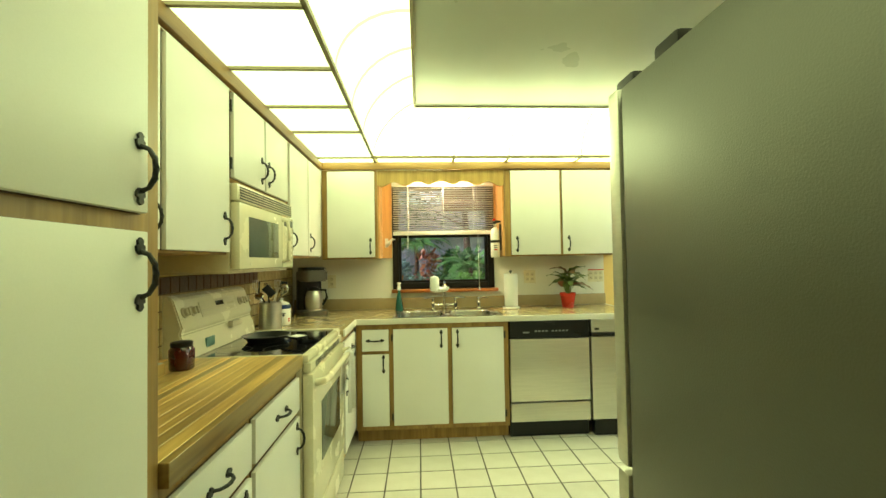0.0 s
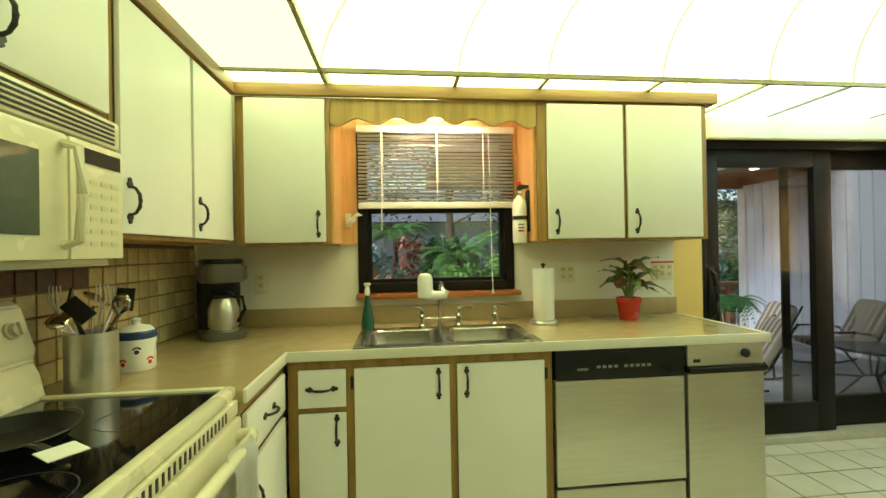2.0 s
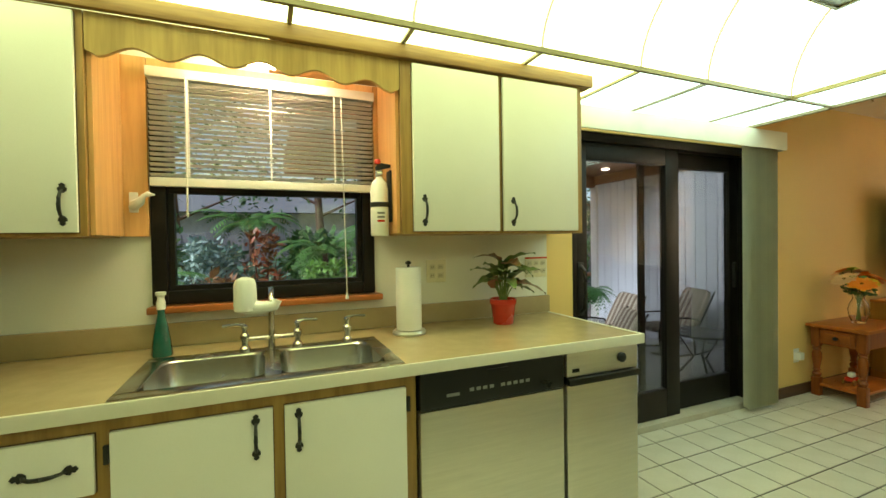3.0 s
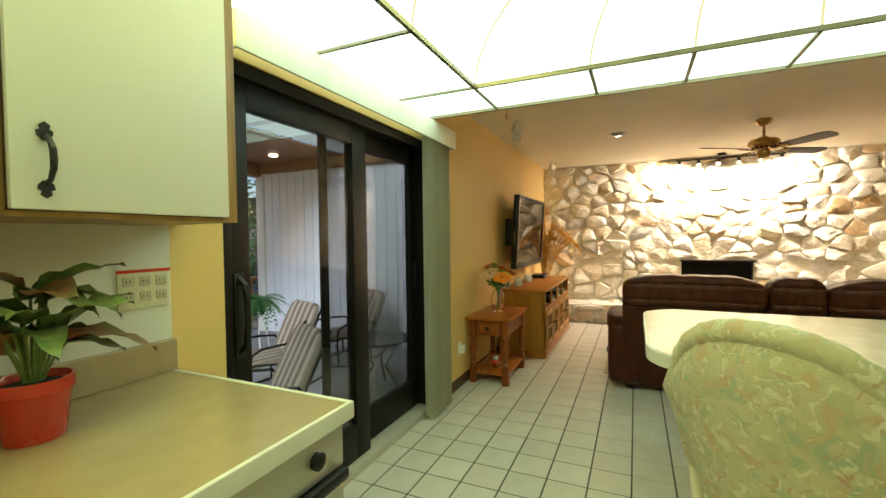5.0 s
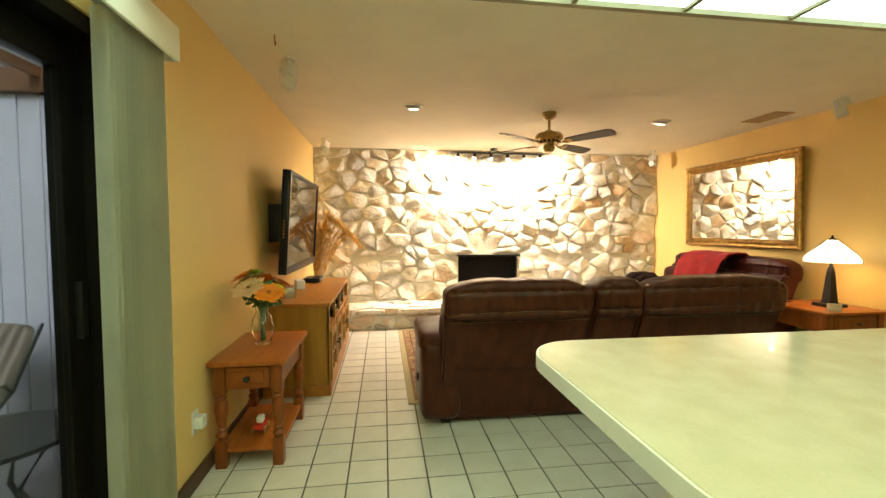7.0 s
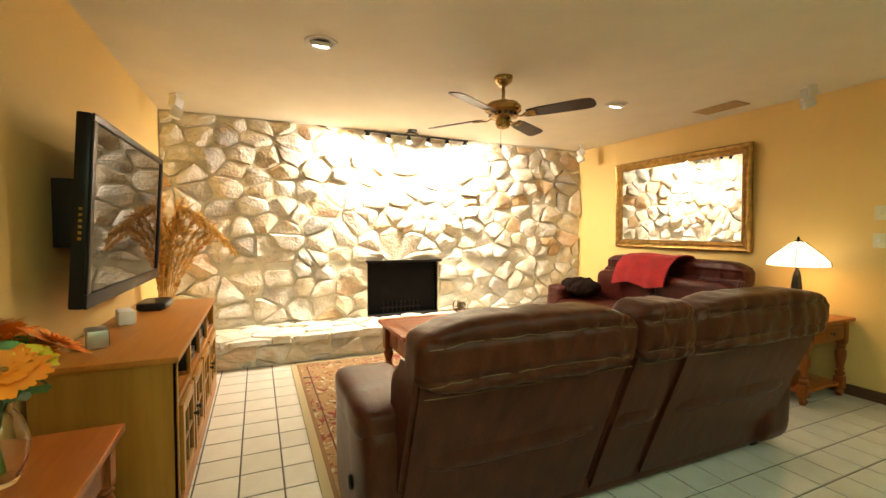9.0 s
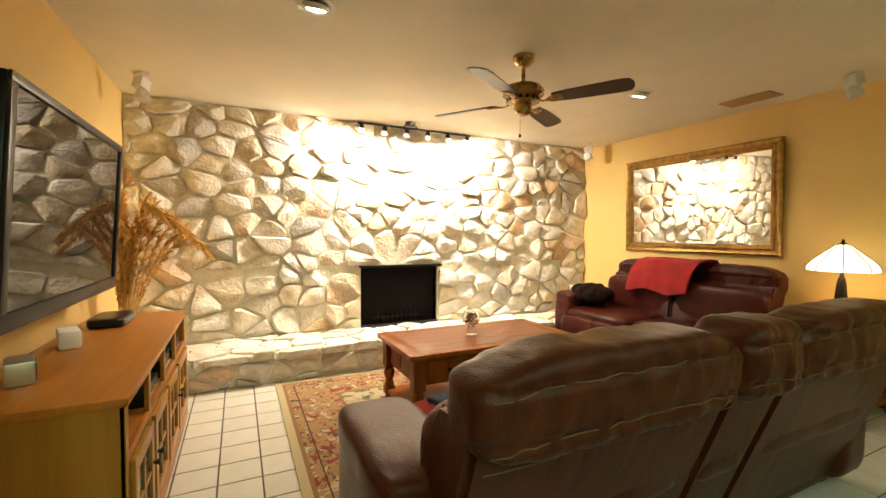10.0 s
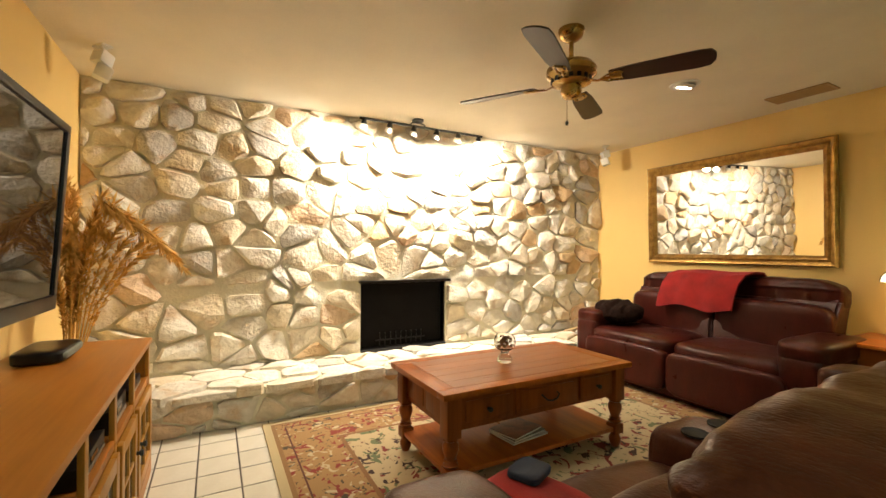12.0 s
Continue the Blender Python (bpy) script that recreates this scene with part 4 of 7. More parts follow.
def stone_bm(poly, seed, proud, gap=0.013):
    """One split stone: a rounded outline, domed and then hewn flat by a few random planes."""
    r = random.Random(seed)
    cx, cy = sum(p[0] for p in poly) / len(poly), sum(p[1] for p in poly) / len(poly)
    soft = []
    for i, a in enumerate(poly):
        b = poly[(i + 1) % len(poly)]
        for t in (0.14, 0.86) if math.dist(a, b) > 0.09 else (0.5,):
            soft.append((a[0] + (b[0] - a[0]) * t, a[1] + (b[1] - a[1]) * t))
    soft = soft[:12]
    size = math.sqrt(sum(math.hypot(x - cx, y - cy) ** 2 for x, y in soft) / len(soft))
    planes = [(r.uniform(0.72, 1.05), r.uniform(-0.5, 0.5), r.uniform(-0.5, 0.5)) for _ in range(4)]
    planes.append((0.95, r.uniform(-0.2, 0.2), r.uniform(-0.35, 0.2)))
    wob = [r.uniform(-1, 1) for _ in soft]
    bm = bmesh.new()
    rings = []
    for scale, lift in ((1.0, 0.0), (0.985, 0.66), (0.84, 1.0), (0.44, 1.1)):
        ring = []
        for k, (x, y) in enumerate(soft):
            dx, dy = x - cx, y - cy
            d = math.hypot(dx, dy)
            q = scale * max(0.3, (d - gap - 0.006 * wob[k]) / d)
            px, py = dx * q, dy * q
            h = proud * lift
            if lift:
                for base, tx, ty in planes:
                    h = min(h, proud * (base + (px * tx + py * ty) / max(size, 0.05)))
                h = max(h, proud * 0.42) + r.uniform(-0.004, 0.004)
            ring.append(bm.verts.new((px, py, h if lift else -0.03)))
        rings.append(ring)
    n = len(soft)
    for a, b in zip(rings, rings[1:]):
        for k in range(n):
            bm.faces.new((a[k], a[(k + 1) % n], b[(k + 1) % n], b[k]))
    top_v = bm.verts.new((0, 0, proud * min(p[0] for p in planes)))
    for k in range(n):
        bm.faces.new((rings[-1][k], rings[-1][(k + 1) % n], top_v))
    return bm, (cx, cy)


def lay_stones(parent, cells, m, seed, proud=(0.065, 0.125)):
    r = random.Random(seed)
    for i, poly in enumerate(cells):
        bm, (cx, cy) = stone_bm(poly, seed * 1000 + i, r.uniform(*proud))
        me = finish("stone", bm, STONE)
        me.set_sharp_from_angle(angle=radians(20))
        again("stone", me, parent, m @ pose(cx, cy, 0))


chimney = thing("chimney_wall", "cream and tan split fieldstone wall set in pale mortar", "stone wall", (0, 0, 0), kind="structure")
# wall plane: u runs along -y from the north wall, v up, stones stand out towards -x
FACE = Matrix(((0, 0, -1, EAST + 0.028), (-1, 0, 0, NORTH_L), (0, 1, 0, 0), (0, 0, 0, 1)))
cells = rubble(0.0, 0.27, NORTH_L - SOUTH, 2.43, 0.25, 0.168, 11, (NORTH_L - 3.15, 0.0, NORTH_L - 2.25, 0.925))
lay_stones(chimney, cells[:300], FACE, 3)
hearth = thing("hearth", "raised fieldstone hearth bench along the chimney wall", "hearth", (0, 0, 0), kind="structure")
part("core", box(8.51, SOUTH, 0.0, EAST, NORTH_L, 0.245), M["mortar"], hearth, smooth=False)
FRONT = Matrix(((0, 0, -1, 8.52), (-1, 0, 0, NORTH_L), (0, 1, 0, 0), (0, 0, 0, 1)))
lay_stones(hearth, rubble(0.0, 0.0, NORTH_L - SOUTH, 0.262, 0.24, 0.13, 5), FRONT, 5, (0.035, 0.065))
TOP = Matrix(((0, 1, 0, 8.45), (-1, 0, 0, NORTH_L), (0, 0, 1, 0.243), (0, 0, 0, 1)))
lay_stones(hearth, rubble(0.0, 0.0, NORTH_L - SOUTH, 0.62, 0.27, 0.22, 9), TOP, 9, (0.03, 0.06))

fp = thing("fireplace", "soot-black brick fireplace opening with a grate", "fireplace", (0, 0, 0), kind="structure")
bm = box(9.14, 2.18, 0.25, 9.70, 2.25, 1.0)
box(9.14, 3.15, 0.25, 9.70, 3.22, 1.0, bm=bm)
box(9.62, 2.25, 0.25, 9.70, 3.15, 1.0, bm=bm)
box(9.14, 2.25, 0.925, 9.70, 3.15, 1.0, bm=bm)
box(9.10, 2.25, 0.20, 9.70, 3.15, 0.275, bm=bm)
part("firebox", bm, M["soot"], fp, smooth=False)
part("lintel", box(9.03, 2.23, 0.905, 9.14, 3.17, 0.93, 0.004), M["bronze"], fp, "rusty iron lintel bar")
part("mesh_screen", box(9.20, 2.26, 0.28, 9.205, 3.14, 0.92), mat("fire_screen", (0.012, 0.010, 0.009), 0.95, 0.0, fine=400, bump=0.5, spec=0.1), fp, smooth=False)
bm = bmesh.new()
for k in range(9):
    y = 2.5 + 0.055 * k
    tube([(9.17, y, 0.28), (9.17, y, 0.33), (9.16, y, 0.37), (9.165, y, 0.42)], 0.007, 6, bm=bm)
tube([(9.17, 2.46, 0.345), (9.17, 2.98, 0.345)], 0.008, 6, bm=bm)
part("grate", bm, M["soot"], fp)

# ---- track light on the chimney wall ----
tr = thing("track_light", "black track light with six white spot heads", "track light", (8.83, 2.595, 2.44))
part("rail", tube([(0.06, -0.64, -0.065), (0.06, 0.64, -0.065)], 0.012, 8), M["black"], tr)
part("canopy", lathe([(0.055, 0.0), (0.055, -0.015), (0.02, -0.03), (0.012, -0.035), (0.0, -0.035)], 20, m=pose(0.06, 0.08, 0)), M["black"], tr)
part("bracket", tube([(0.06, 0.0, -0.06), (0.06, 0.02, -0.035), (0.06, 0.08, -0.025), (0.06, 0.14, -0.035), (0.06, 0.16, -0.06)], 0.006, 8), M["black"], tr)
BULB = glow("spot_bulb", (1.0, 0.88, 0.68), 25)
for k in range(6):
    y = -0.60 + 0.24 * k
    aim = Matrix.Translation((0.06, y, -0.085)) @ Matrix.Rotation(radians(-22), 4, "Y")
    head = part("spot_head", lathe([(0.012, 0.02), (0.018, 0.0), (0.030, -0.03), (0.036, -0.065), (0.033, -0.065), (0.026, -0.03)], 16, m=aim), M["white"], tr, "white glass spot head")
    part("socket", lathe([(0.0, 0.03), (0.014, 0.03), (0.021, 0.0), (0.030, -0.024), (0.028, -0.024)], 16, m=aim), M["black"], head, "black lamp socket")
    part("bulb", lathe([(0.0, -0.04), (0.02, -0.042), (0.026, -0.054), (0.018, -0.062), (0.0, -0.063)], 14, m=aim), BULB, head)
    lamp("track_spot", "SPOT", 150, (1.0, 0.89, 0.74), look((8.82, 2.595 + y, 2.28), (9.14, 2.595 + y * 2.1, 1.55)), spot=150, blend=1.0, size=0.035)

# ---- recessed downlights ----
for x, y in ((6.96, 3.95), (7.165, 1.325)):
    d = thing("downlight", "white eyeball downlight set in the ceiling", "downlight", (x, y, 2.44), group="ceiling downlights")
    part("trim_ring", lathe([(0.10, 0.0), (0.10, -0.006), (0.085, -0.012), (0.07, -0.008), (0.07, 0.0)], 28), M["white"], d)
    part("eyeball", lathe([(0.068, 0.0), (0.066, -0.014), (0.055, -0.024), (0.05, -0.024)], 24, m=pose(0, 0, 0, 0, -18, 0)), M["white"], d)
    part("bulb", lathe([(0.0, -0.030), (0.03, -0.029), (0.05, -0.025), (0.05, -0.018), (0.0, -0.016)], 20, m=pose(0, 0, 0, 0, -18, 0)), BULB, d)
    lamp("downlight_spot", "SPOT", 56, (1.0, 0.85, 0.66), look((x, y, 2.37), (x + 0.5, y, 0.3)), spot=150, blend=0.9, size=0.05)

# ---- ceiling fan ----
fan = thing("ceiling_fan", "brass ceiling fan with four dark wooden blades", "ceiling fan", (7.0, 2.62, 2.44))
part("canopy", lathe([(0.07, 0), (0.07, -0.015), (0.06, -0.045), (0.03, -0.065), (0.014, -0.07), (0.0, -0.07)], 28), M["brass"], fan)
part("downrod", tube([(0, 0, -0.06), (0, 0, -0.19)], 0.013, 12), M["brass"], fan)
part("motor_housing", lathe([(0.03, -0.17), (0.05, -0.185), (0.115, -0.20), (0.135, -0.225), (0.135, -0.255), (0.11, -0.275), (0.10, -0.285), (0.105, -0.30), (0.06, -0.315), (0.0, -0.318)], 36), M["brass"], fan, "brass motor housing with a pierced band")
part("switch_cup", lathe([(0.055, -0.315), (0.058, -0.345), (0.045, -0.375), (0.02, -0.385), (0.0, -0.386)], 24), M["brass"], fan)
part("pull_chain", tube([(0.03, 0, -0.38), (0.03, 0, -0.50)], 0.002, 6), M["brass"], fan)
part("chain_bead", lathe([(0, -0.015), (0.008, -0.008), (0.008, 0.008), (0, 0.015)], 10, m=pose(0.03, 0, -0.51)), M["black"], fan)
for k in range(16):
    a = math.pi * 2 * k / 16
    part("slot", box(-0.011, -0.003, -0.012, 0.011, 0.003, 0.012, 0.001, 1), M["black"], fan, at=pose(0.107 * math.cos(a), 0.107 * math.sin(a), -0.285, 0, 0, math.degrees(a) + 90))
for k in range(4):
    m = pose(0, 0, 0, 0, 0, 32 + 90 * k) @ Matrix.Translation((0, 0, -0.295)) @ Matrix.Rotation(radians(-13), 4, "X")
    out = [(0.20, -0.045), (0.30, -0.058), (0.60, -0.068), (0.655, -0.06), (0.675, -0.03), (0.678, 0), (0.675, 0.03), (0.655, 0.06), (0.60, 0.068), (0.30, 0.058), (0.20, 0.045)]
    bm = prism(out, -0.004, 0.004, axis=2)
    b = part("blade", bm, M["blade"], fan, at=m)
    bm = tube([(0.09, 0, 0.0), (0.14, 0, -0.016), (0.19, 0, -0.01), (0.26, 0, -0.007)], [0.012, 0.009, 0.014, 0.02], 8, flat=0.45)
    for s in (-1, 1):
        tube([(0.15, 0, -0.012), (0.19, 0.028 * s, -0.010), (0.25, 0.034 * s, -0.007), (0.265, 0.02 * s, -0.007)], 0.005, 6, bm=bm)
    part("blade_iron", bm, M["brass"], b)

# ---- surround speakers, vent, hook ----


def speaker(x, y, z, turn):
    s = thing("surround_speaker", "pair of small white cube speakers on a ceiling bracket", "speaker", (x, y, z), turn, "surround speakers")
    up = 2.44 - z
    part("mount_plate", box(-0.05, -0.03, up - 0.012, 0.05, 0.03, up, 0.003), M["white"], s)
    part("arm", tube([(0, 0, up - 0.01), (0, 0, 0.055)], 0.008, 8), M["white"], s)
    for dz, tw in ((0.04, 12), (-0.045, -22)):
        c = part("cube", box(-0.04, -0.04, -0.04, 0.04, 0.04, 0.04, 0.006), M["white"], s, at=pose(0, 0, dz, 18, 0, tw))
        part("grille", box(-0.034, -0.043, -0.034, 0.034, -0.039, 0.034, 0.002), mat("speaker_cloth", (0.62, 0.60, 0.56), 0.9, fine=400, bump=0.4), c)


speaker(5.98, 4.85, 2.33, 35)
speaker(8.50, 4.95, 2.32, 40)
speaker(6.18, 0.32, 2.36, 150)
speaker(8.72, 0.35, 2.30, 140)
vt = thing("ceiling_vent", "yellowed metal ceiling vent grille", "vent", (6.84, 0.38, 2.44))
VENT = mat("vent_paint", (0.42, 0.27, 0.11), 0.5, vary=0.1)
bm = box(-0.20, -0.105, -0.010, 0.20, -0.085, -0.001, 0.002)
box(-0.20, 0.085, -0.010, 0.20, 0.105, -0.001, 0.002, bm=bm)
box(-0.20, -0.085, -0.010, -0.18, 0.085, -0.001, 0.002, bm=bm)
box(0.18, -0.085, -0.010, 0.20, 0.085, -0.001, 0.002, bm=bm)
part("frame", bm, VENT, vt)
part("backing", box(-0.18, -0.085, -0.003, 0.18, 0.085, -0.001), M["black_plastic"], vt, smooth=False)
for k in range(7):
    y = -0.072 + 0.024 * k
    part("slat", box(-0.18, -0.008, -0.001, 0.18, 0.008, 0.001), VENT, vt, at=pose(0, y, -0.007, 32, 0, 0), smooth=False)
single("ceiling_hook", tube([(5.62, 4.85, 2.44), (5.62, 4.85, 2.40), (5.635, 4.85, 2.385), (5.645, 4.85, 2.395), (5.64, 4.85, 2.41)], 0.004, 8), M["brass"], "small brass screw hook in the ceiling", "hook")

# ---- mirror ----
mir = thing("wall_mirror", "large mirror in an ornate gilt frame", "mirror", (7.54, 0.03, 1.095))
MIRROR = mat("silvered_glass", (0.9, 0.9, 0.88), 0.015, 1.0, vary=0.0, bump=0.0)
MIRROR.node_tree.nodes["Map Range"].inputs["To Min"].default_value = 0.0
MIRROR.node_tree.nodes["Map Range"].inputs["To Max"].default_value = 0.015
W, H = 1.64, 1.04
lean = pose(0, 0, 0, -1.8, 0, 0)
for a, b in (((-W / 2, 0), (W / 2, 0)), ((W / 2, 0), (W / 2, H)), ((W / 2, H), (-W / 2, H)), ((-W / 2, H), (-W / 2, 0))):
    prof = [(0.0, 0.0), (0.0, 0.035), (0.014, 0.05), (0.03, 0.045), (0.045, 0.032), (0.062, 0.036), (0.072, 0.03), (0.085, 0.022), (0.095, 0.012), (0.095, 0.0)]
    a, b = Vector((a[0], 0, a[1])), Vector((b[0], 0, b[1]))
    d = (b - a).normalized()
    inn = Vector((-d.z, 0, d.x))
    bm = bmesh.new()
    r0 = [bm.verts.new(a + inn * u + d * u + Vector((0, v, 0))) for u, v in prof]
    r1 = [bm.verts.new(b + inn * u - d * u + Vector((0, v, 0))) for u, v in prof]
    n = len(prof)
    for k in range(n):
        bm.faces.new((r0[k], r0[(k + 1) % n], r1[(k + 1) % n], r1[k]))
    part("frame_side", bm, M["gold"], mir, at=lean)
part("mirror_glass", box(-W / 2 + 0.09, 0.004, 0.09, W / 2 - 0.09, 0.010, H - 0.09), MIRROR, mir, "clear silvered mirror glass", smooth=False, at=lean)
for x, z in ((5.83, 1.44), (5.83, 1.23)):
    s = thing("switch_plate", "small cream wall plate on the yellow wall", "switch", (x, 0.02, z))
    part("plate", box(-0.035, 0, -0.055, 0.035, 0.006, 0.055, 0.002), M["cream"], s)
    part("toggle", box(-0.006, 0.005, -0.012, 0.006, 0.016, 0.012, 0.002), M["white"], s)

# ---- sofas ----


def sofa(name, label, at, turn, leather, sections, length, console=None, height=0.99, F=1.0):
    """Reclining leather sofa; local x runs forward from the back, y along it."""
    s = thing(name, label, "sofa", at, turn)
    part("base", box(0.30, 0.10, 0.03, F - 0.04, length - 0.10, 0.26, 0.03), leather, s)
    for y0, y1 in sections:
        g = 0.006
        slim = y1 - y0 < 0.5
        shell = [(0.30, 0.06), (0.40, 0.06), (0.36, 0.60), (0.20, 0.86), (0.02, 0.88), (0.03, 0.80)]
        b = part("back_panel", prism(shell, y0 + g, y1 - g, bevel=0.02), leather, s)
        bm = pillow(-0.03, y0 + g - 0.004, height - 0.235, 0.20, y1 - g + 0.004, height + 0.016, 0.46, 44, wrinkle=0.06, seed=y0)
        mid, half = (y0 + y1) / 2, (y1 - y0) / 2
        for v in bm.verts:
            # the ends of the roll drop away
            v.co.z -= 0.045 * min(1.0, abs(v.co.y - mid) / half) ** 4 * max(0.0, (v.co.z - height + 0.235) / 0.25)
            # sewn-in grooves with pleats that fan out from them
            for zs, depth in ((height - 0.055, 0.010), (height - 0.175, 0.009)):
                d = v.co.z - zs
                fan = math.sin(v.co.y * 52 + 3 * noise.noise(v.co * 6)) * 0.5 + noise.noise(Vector((v.co.y * 31, zs * 9, 0)))
                v.co.x += depth * math.exp(-(d / 0.014) ** 2) + 0.010 * fan * math.exp(-abs(d) / 0.045)
        rear = [v.co.copy() for v in bm.verts if v.co.x < 0.06]
        part("head_cushion", bm, leather, b, "puffed leather head roll")
        part("back_cushion", pillow(0.14, y0 + g, 0.40, 0.37, y1 - g, height - 0.17, 0.4, 10, wrinkle=0.03, seed=y1), leather, s)
        for z in (height - 0.055, height - 0.175):
            pts = []
            for k in range(25):
                y = y0 + 0.04 + (y1 - y0 - 0.08) * k / 24
                v = min(rear, key=lambda c: abs(c.y - y) + 2 * abs(c.z - z + 0.03 * min(1.0, abs(y - mid) / half) ** 4))
                pts.append((v.x - 0.0008, v.y, v.z))
            part("seam", tube(pts, 0.0019, 5), M["stitch"], b)
        pts = [(0.018, y0 + 0.03 + (y1 - y0 - 0.06) * k / 12, height - 0.24 + 0.002 * math.sin(k * 1.7)) for k in range(13)]
        part("seam", tube(pts, 0.0019, 5), M["stitch"], b)
        if not slim:
            part("seat_cushion", pillow(0.34, y0 + g, 0.26, F, y1 - g, 0.50, 0.35, 12, wrinkle=0.03, seed=y0 + 2), leather, s)
            part("footrest", pillow(F - 0.08, y0 + g, 0.07, F + 0.04, y1 - g, 0.42, 0.3, 10, wrinkle=0.03, seed=y0 + 5), leather, s)
            part("seam", tube([(0.205, y0 + 0.03, 0.40), (0.203, y1 - 0.03, 0.405)], 0.0025, 5), M["stitch"], b)
    for y0, y1 in ((-0.02, 0.26), (length - 0.26, length + 0.02)):
        a = part("arm", pillow(0.22, y0, 0.04, F - 0.02, y1, 0.60, 0.28, 12, wrinkle=0.02, seed=y0), leather, s)
        part("arm_pad", pillow(0.24, y0 - 0.01, 0.50, F - 0.03, y1 + 0.01, 0.645, 0.5, 12, wrinkle=0.04, seed=y0 + 1), leather, a)
        outer = y0 - 0.006 if y0 < 0.1 else y1 + 0.006
        part("recline_handle", lathe([(0.028, -0.006), (0.03, 0), (0.022, 0.006), (0, 0.007)], 16, m=pose(0.42, outer, 0.30, 90 if y0 < 0.1 else -90, 0, 0)), M["black_plastic"], a)
    for x in (0.36, F - 0.12):
        for y in (0.16, length - 0.16):
            part("foot", box(x - 0.03, y - 0.03, 0.001, x + 0.03, y + 0.03, 0.04, 0.004), M["black_plastic"], s)
    if console:
        y0, y1 = console
        c = part("console", pillow(0.40, y0 + 0.008, 0.10, F + 0.02, y1 - 0.008, 0.575, 0.16, 12, wrinkle=0.01), leather, s, "leather console with two cup holders")
        for y in (y0 + 0.08, y1 - 0.08):
            part("cup_holder", lathe([(0.034, 0.54), (0.036, 0.575), (0.046, 0.580), (0.046, 0.574), (0.04, 0.571)], 24, m=pose(F - 0.14, y, 0)), M["soot"], c)
            part("cup_well", lathe([(0.0, 0.5755), (0.037, 0.5758), (0.037, 0.5762), (0.0, 0.5765)], 24, m=pose(F - 0.14, y, 0)), M["soot"], c)
    return s


sofa("reclining_sofa", "dark brown leather reclining sofa with a cup-holder console, on the rug", (5.43, 1.42, 0), 0, M["leather"], [(0.14, 1.19), (1.19, 1.51), (1.51, 2.46)], 2.56, (1.19, 1.51), 0.99, 0.88)
sofa("loveseat", "burgundy leather reclining loveseat beneath the mirror", (8.43, 0.13, 0), 90, M["leather_red"], [(0.16, 0.99), (0.99, 1.82)], 1.98, None, 0.995)

# red throw over the loveseat back
bm = bmesh.new()
path = [(0.42, 0.70), (0.40, 0.80), (0.36, 0.92), (0.30, 1.005), (0.20, 1.035), (0.12, 1.03), (0.06, 0.98)]
NU, grid = 22, []
for i in range(NU + 1):
    u = i / NU
    row = []
    for k, (fy, fz) in enumerate(path):
        t = k / (len(path) - 1)
        drop = -0.02 * (1 - t) * math.cos(u * 9)
        wob = 0.010 * math.sin(u * 19 + k * 0.4) * (1 - t) + 0.006 * math.sin(u * 9)
        row.append(bm.verts.new((7.80 - 0.68 * u + 0.11 * (1 - t) + 0.012 * math.sin(k), 0.13 + fy + 0.035 + wob, fz + drop + 0.012)))
    grid.append(row)
for a, b in zip(grid, grid[1:]):
    for k in range(len(path) - 1):
        bm.faces.new((a[k], b[k], b[k + 1], a[k + 1]))
bmesh.ops.subdivide_edges(bm, edges=bm.edges[:], cuts=1, use_grid_fill=True, smooth=0.6)
bmesh.ops.solidify(bm, geom=bm.faces[:], thickness=0.014)
single("throw_blanket", bm, M["red"], "red fleece throw draped over the loveseat back", "blanket")
single("fur_cushion", pillow(7.93, 0.62, 0.50, 8.36, 1.02, 0.735, 0.92, 20, wrinkle=0.34), M["dark_fur"], "dark brown furry cushion on the loveseat", "cushion")
bm = pillow(-0.14, -0.14, -0.05, 0.14, 0.14, 0.05, 0.7, 12, wrinkle=0.04)
bmesh.ops.transform(bm, matrix=pose(6.12, 3.61, 0.555, 10, -6, 28), verts=bm.verts)
single("red_cushion", bm, M["red"], "red cushion lying on the reclining sofa", "cushion")
bm = pillow(-0.045, -0.075, -0.013, 0.045, 0.075, 0.013, 0.5, 12, wrinkle=0.05)
bmesh.ops.transform(bm, matrix=pose(6.19, 3.58, 0.612, 8, -4, 30), verts=bm.verts)
single("navy_blanket", bm, mat("navy_cloth", (0.02, 0.03, 0.06), 0.95, fine=250, bump=0.5), "folded dark blue blanket on a red cushion", "blanket")

# ---- rug ----
RUG = bpy.data.materials.new("oriental_rug")
RUG.use_nodes = True
nt = RUG.node_tree
n_, l_ = nt.nodes, nt.links
p_ = n_["Principled BSDF"]
p_.inputs["Roughness"].default_value = 0.95
tc = n_.new("ShaderNodeTexCoord")


def spots(scale, edge, width, offset):
    mp = n_.new("ShaderNodeMapping")
    mp.inputs["Location"].default_value = offset
    l_.new(tc.outputs["Object"], mp.inputs["Vector"])
    nz = n_.new("ShaderNodeTexNoise")
    nz.inputs["Scale"].default_value, nz.inputs["Detail"].default_value, nz.inputs["Distortion"].default_value = scale, 2.5, 1.4
    l_.new(mp.outputs[0], nz.inputs["Vector"])
    mr = n_.new("ShaderNodeMapRange")
    mr.inputs["From Min"].default_value, mr.inputs["From Max"].default_value = edge, edge + width
    l_.new(nz.outputs["Fac"], mr.inputs["Value"])
    return mr.outputs[0]


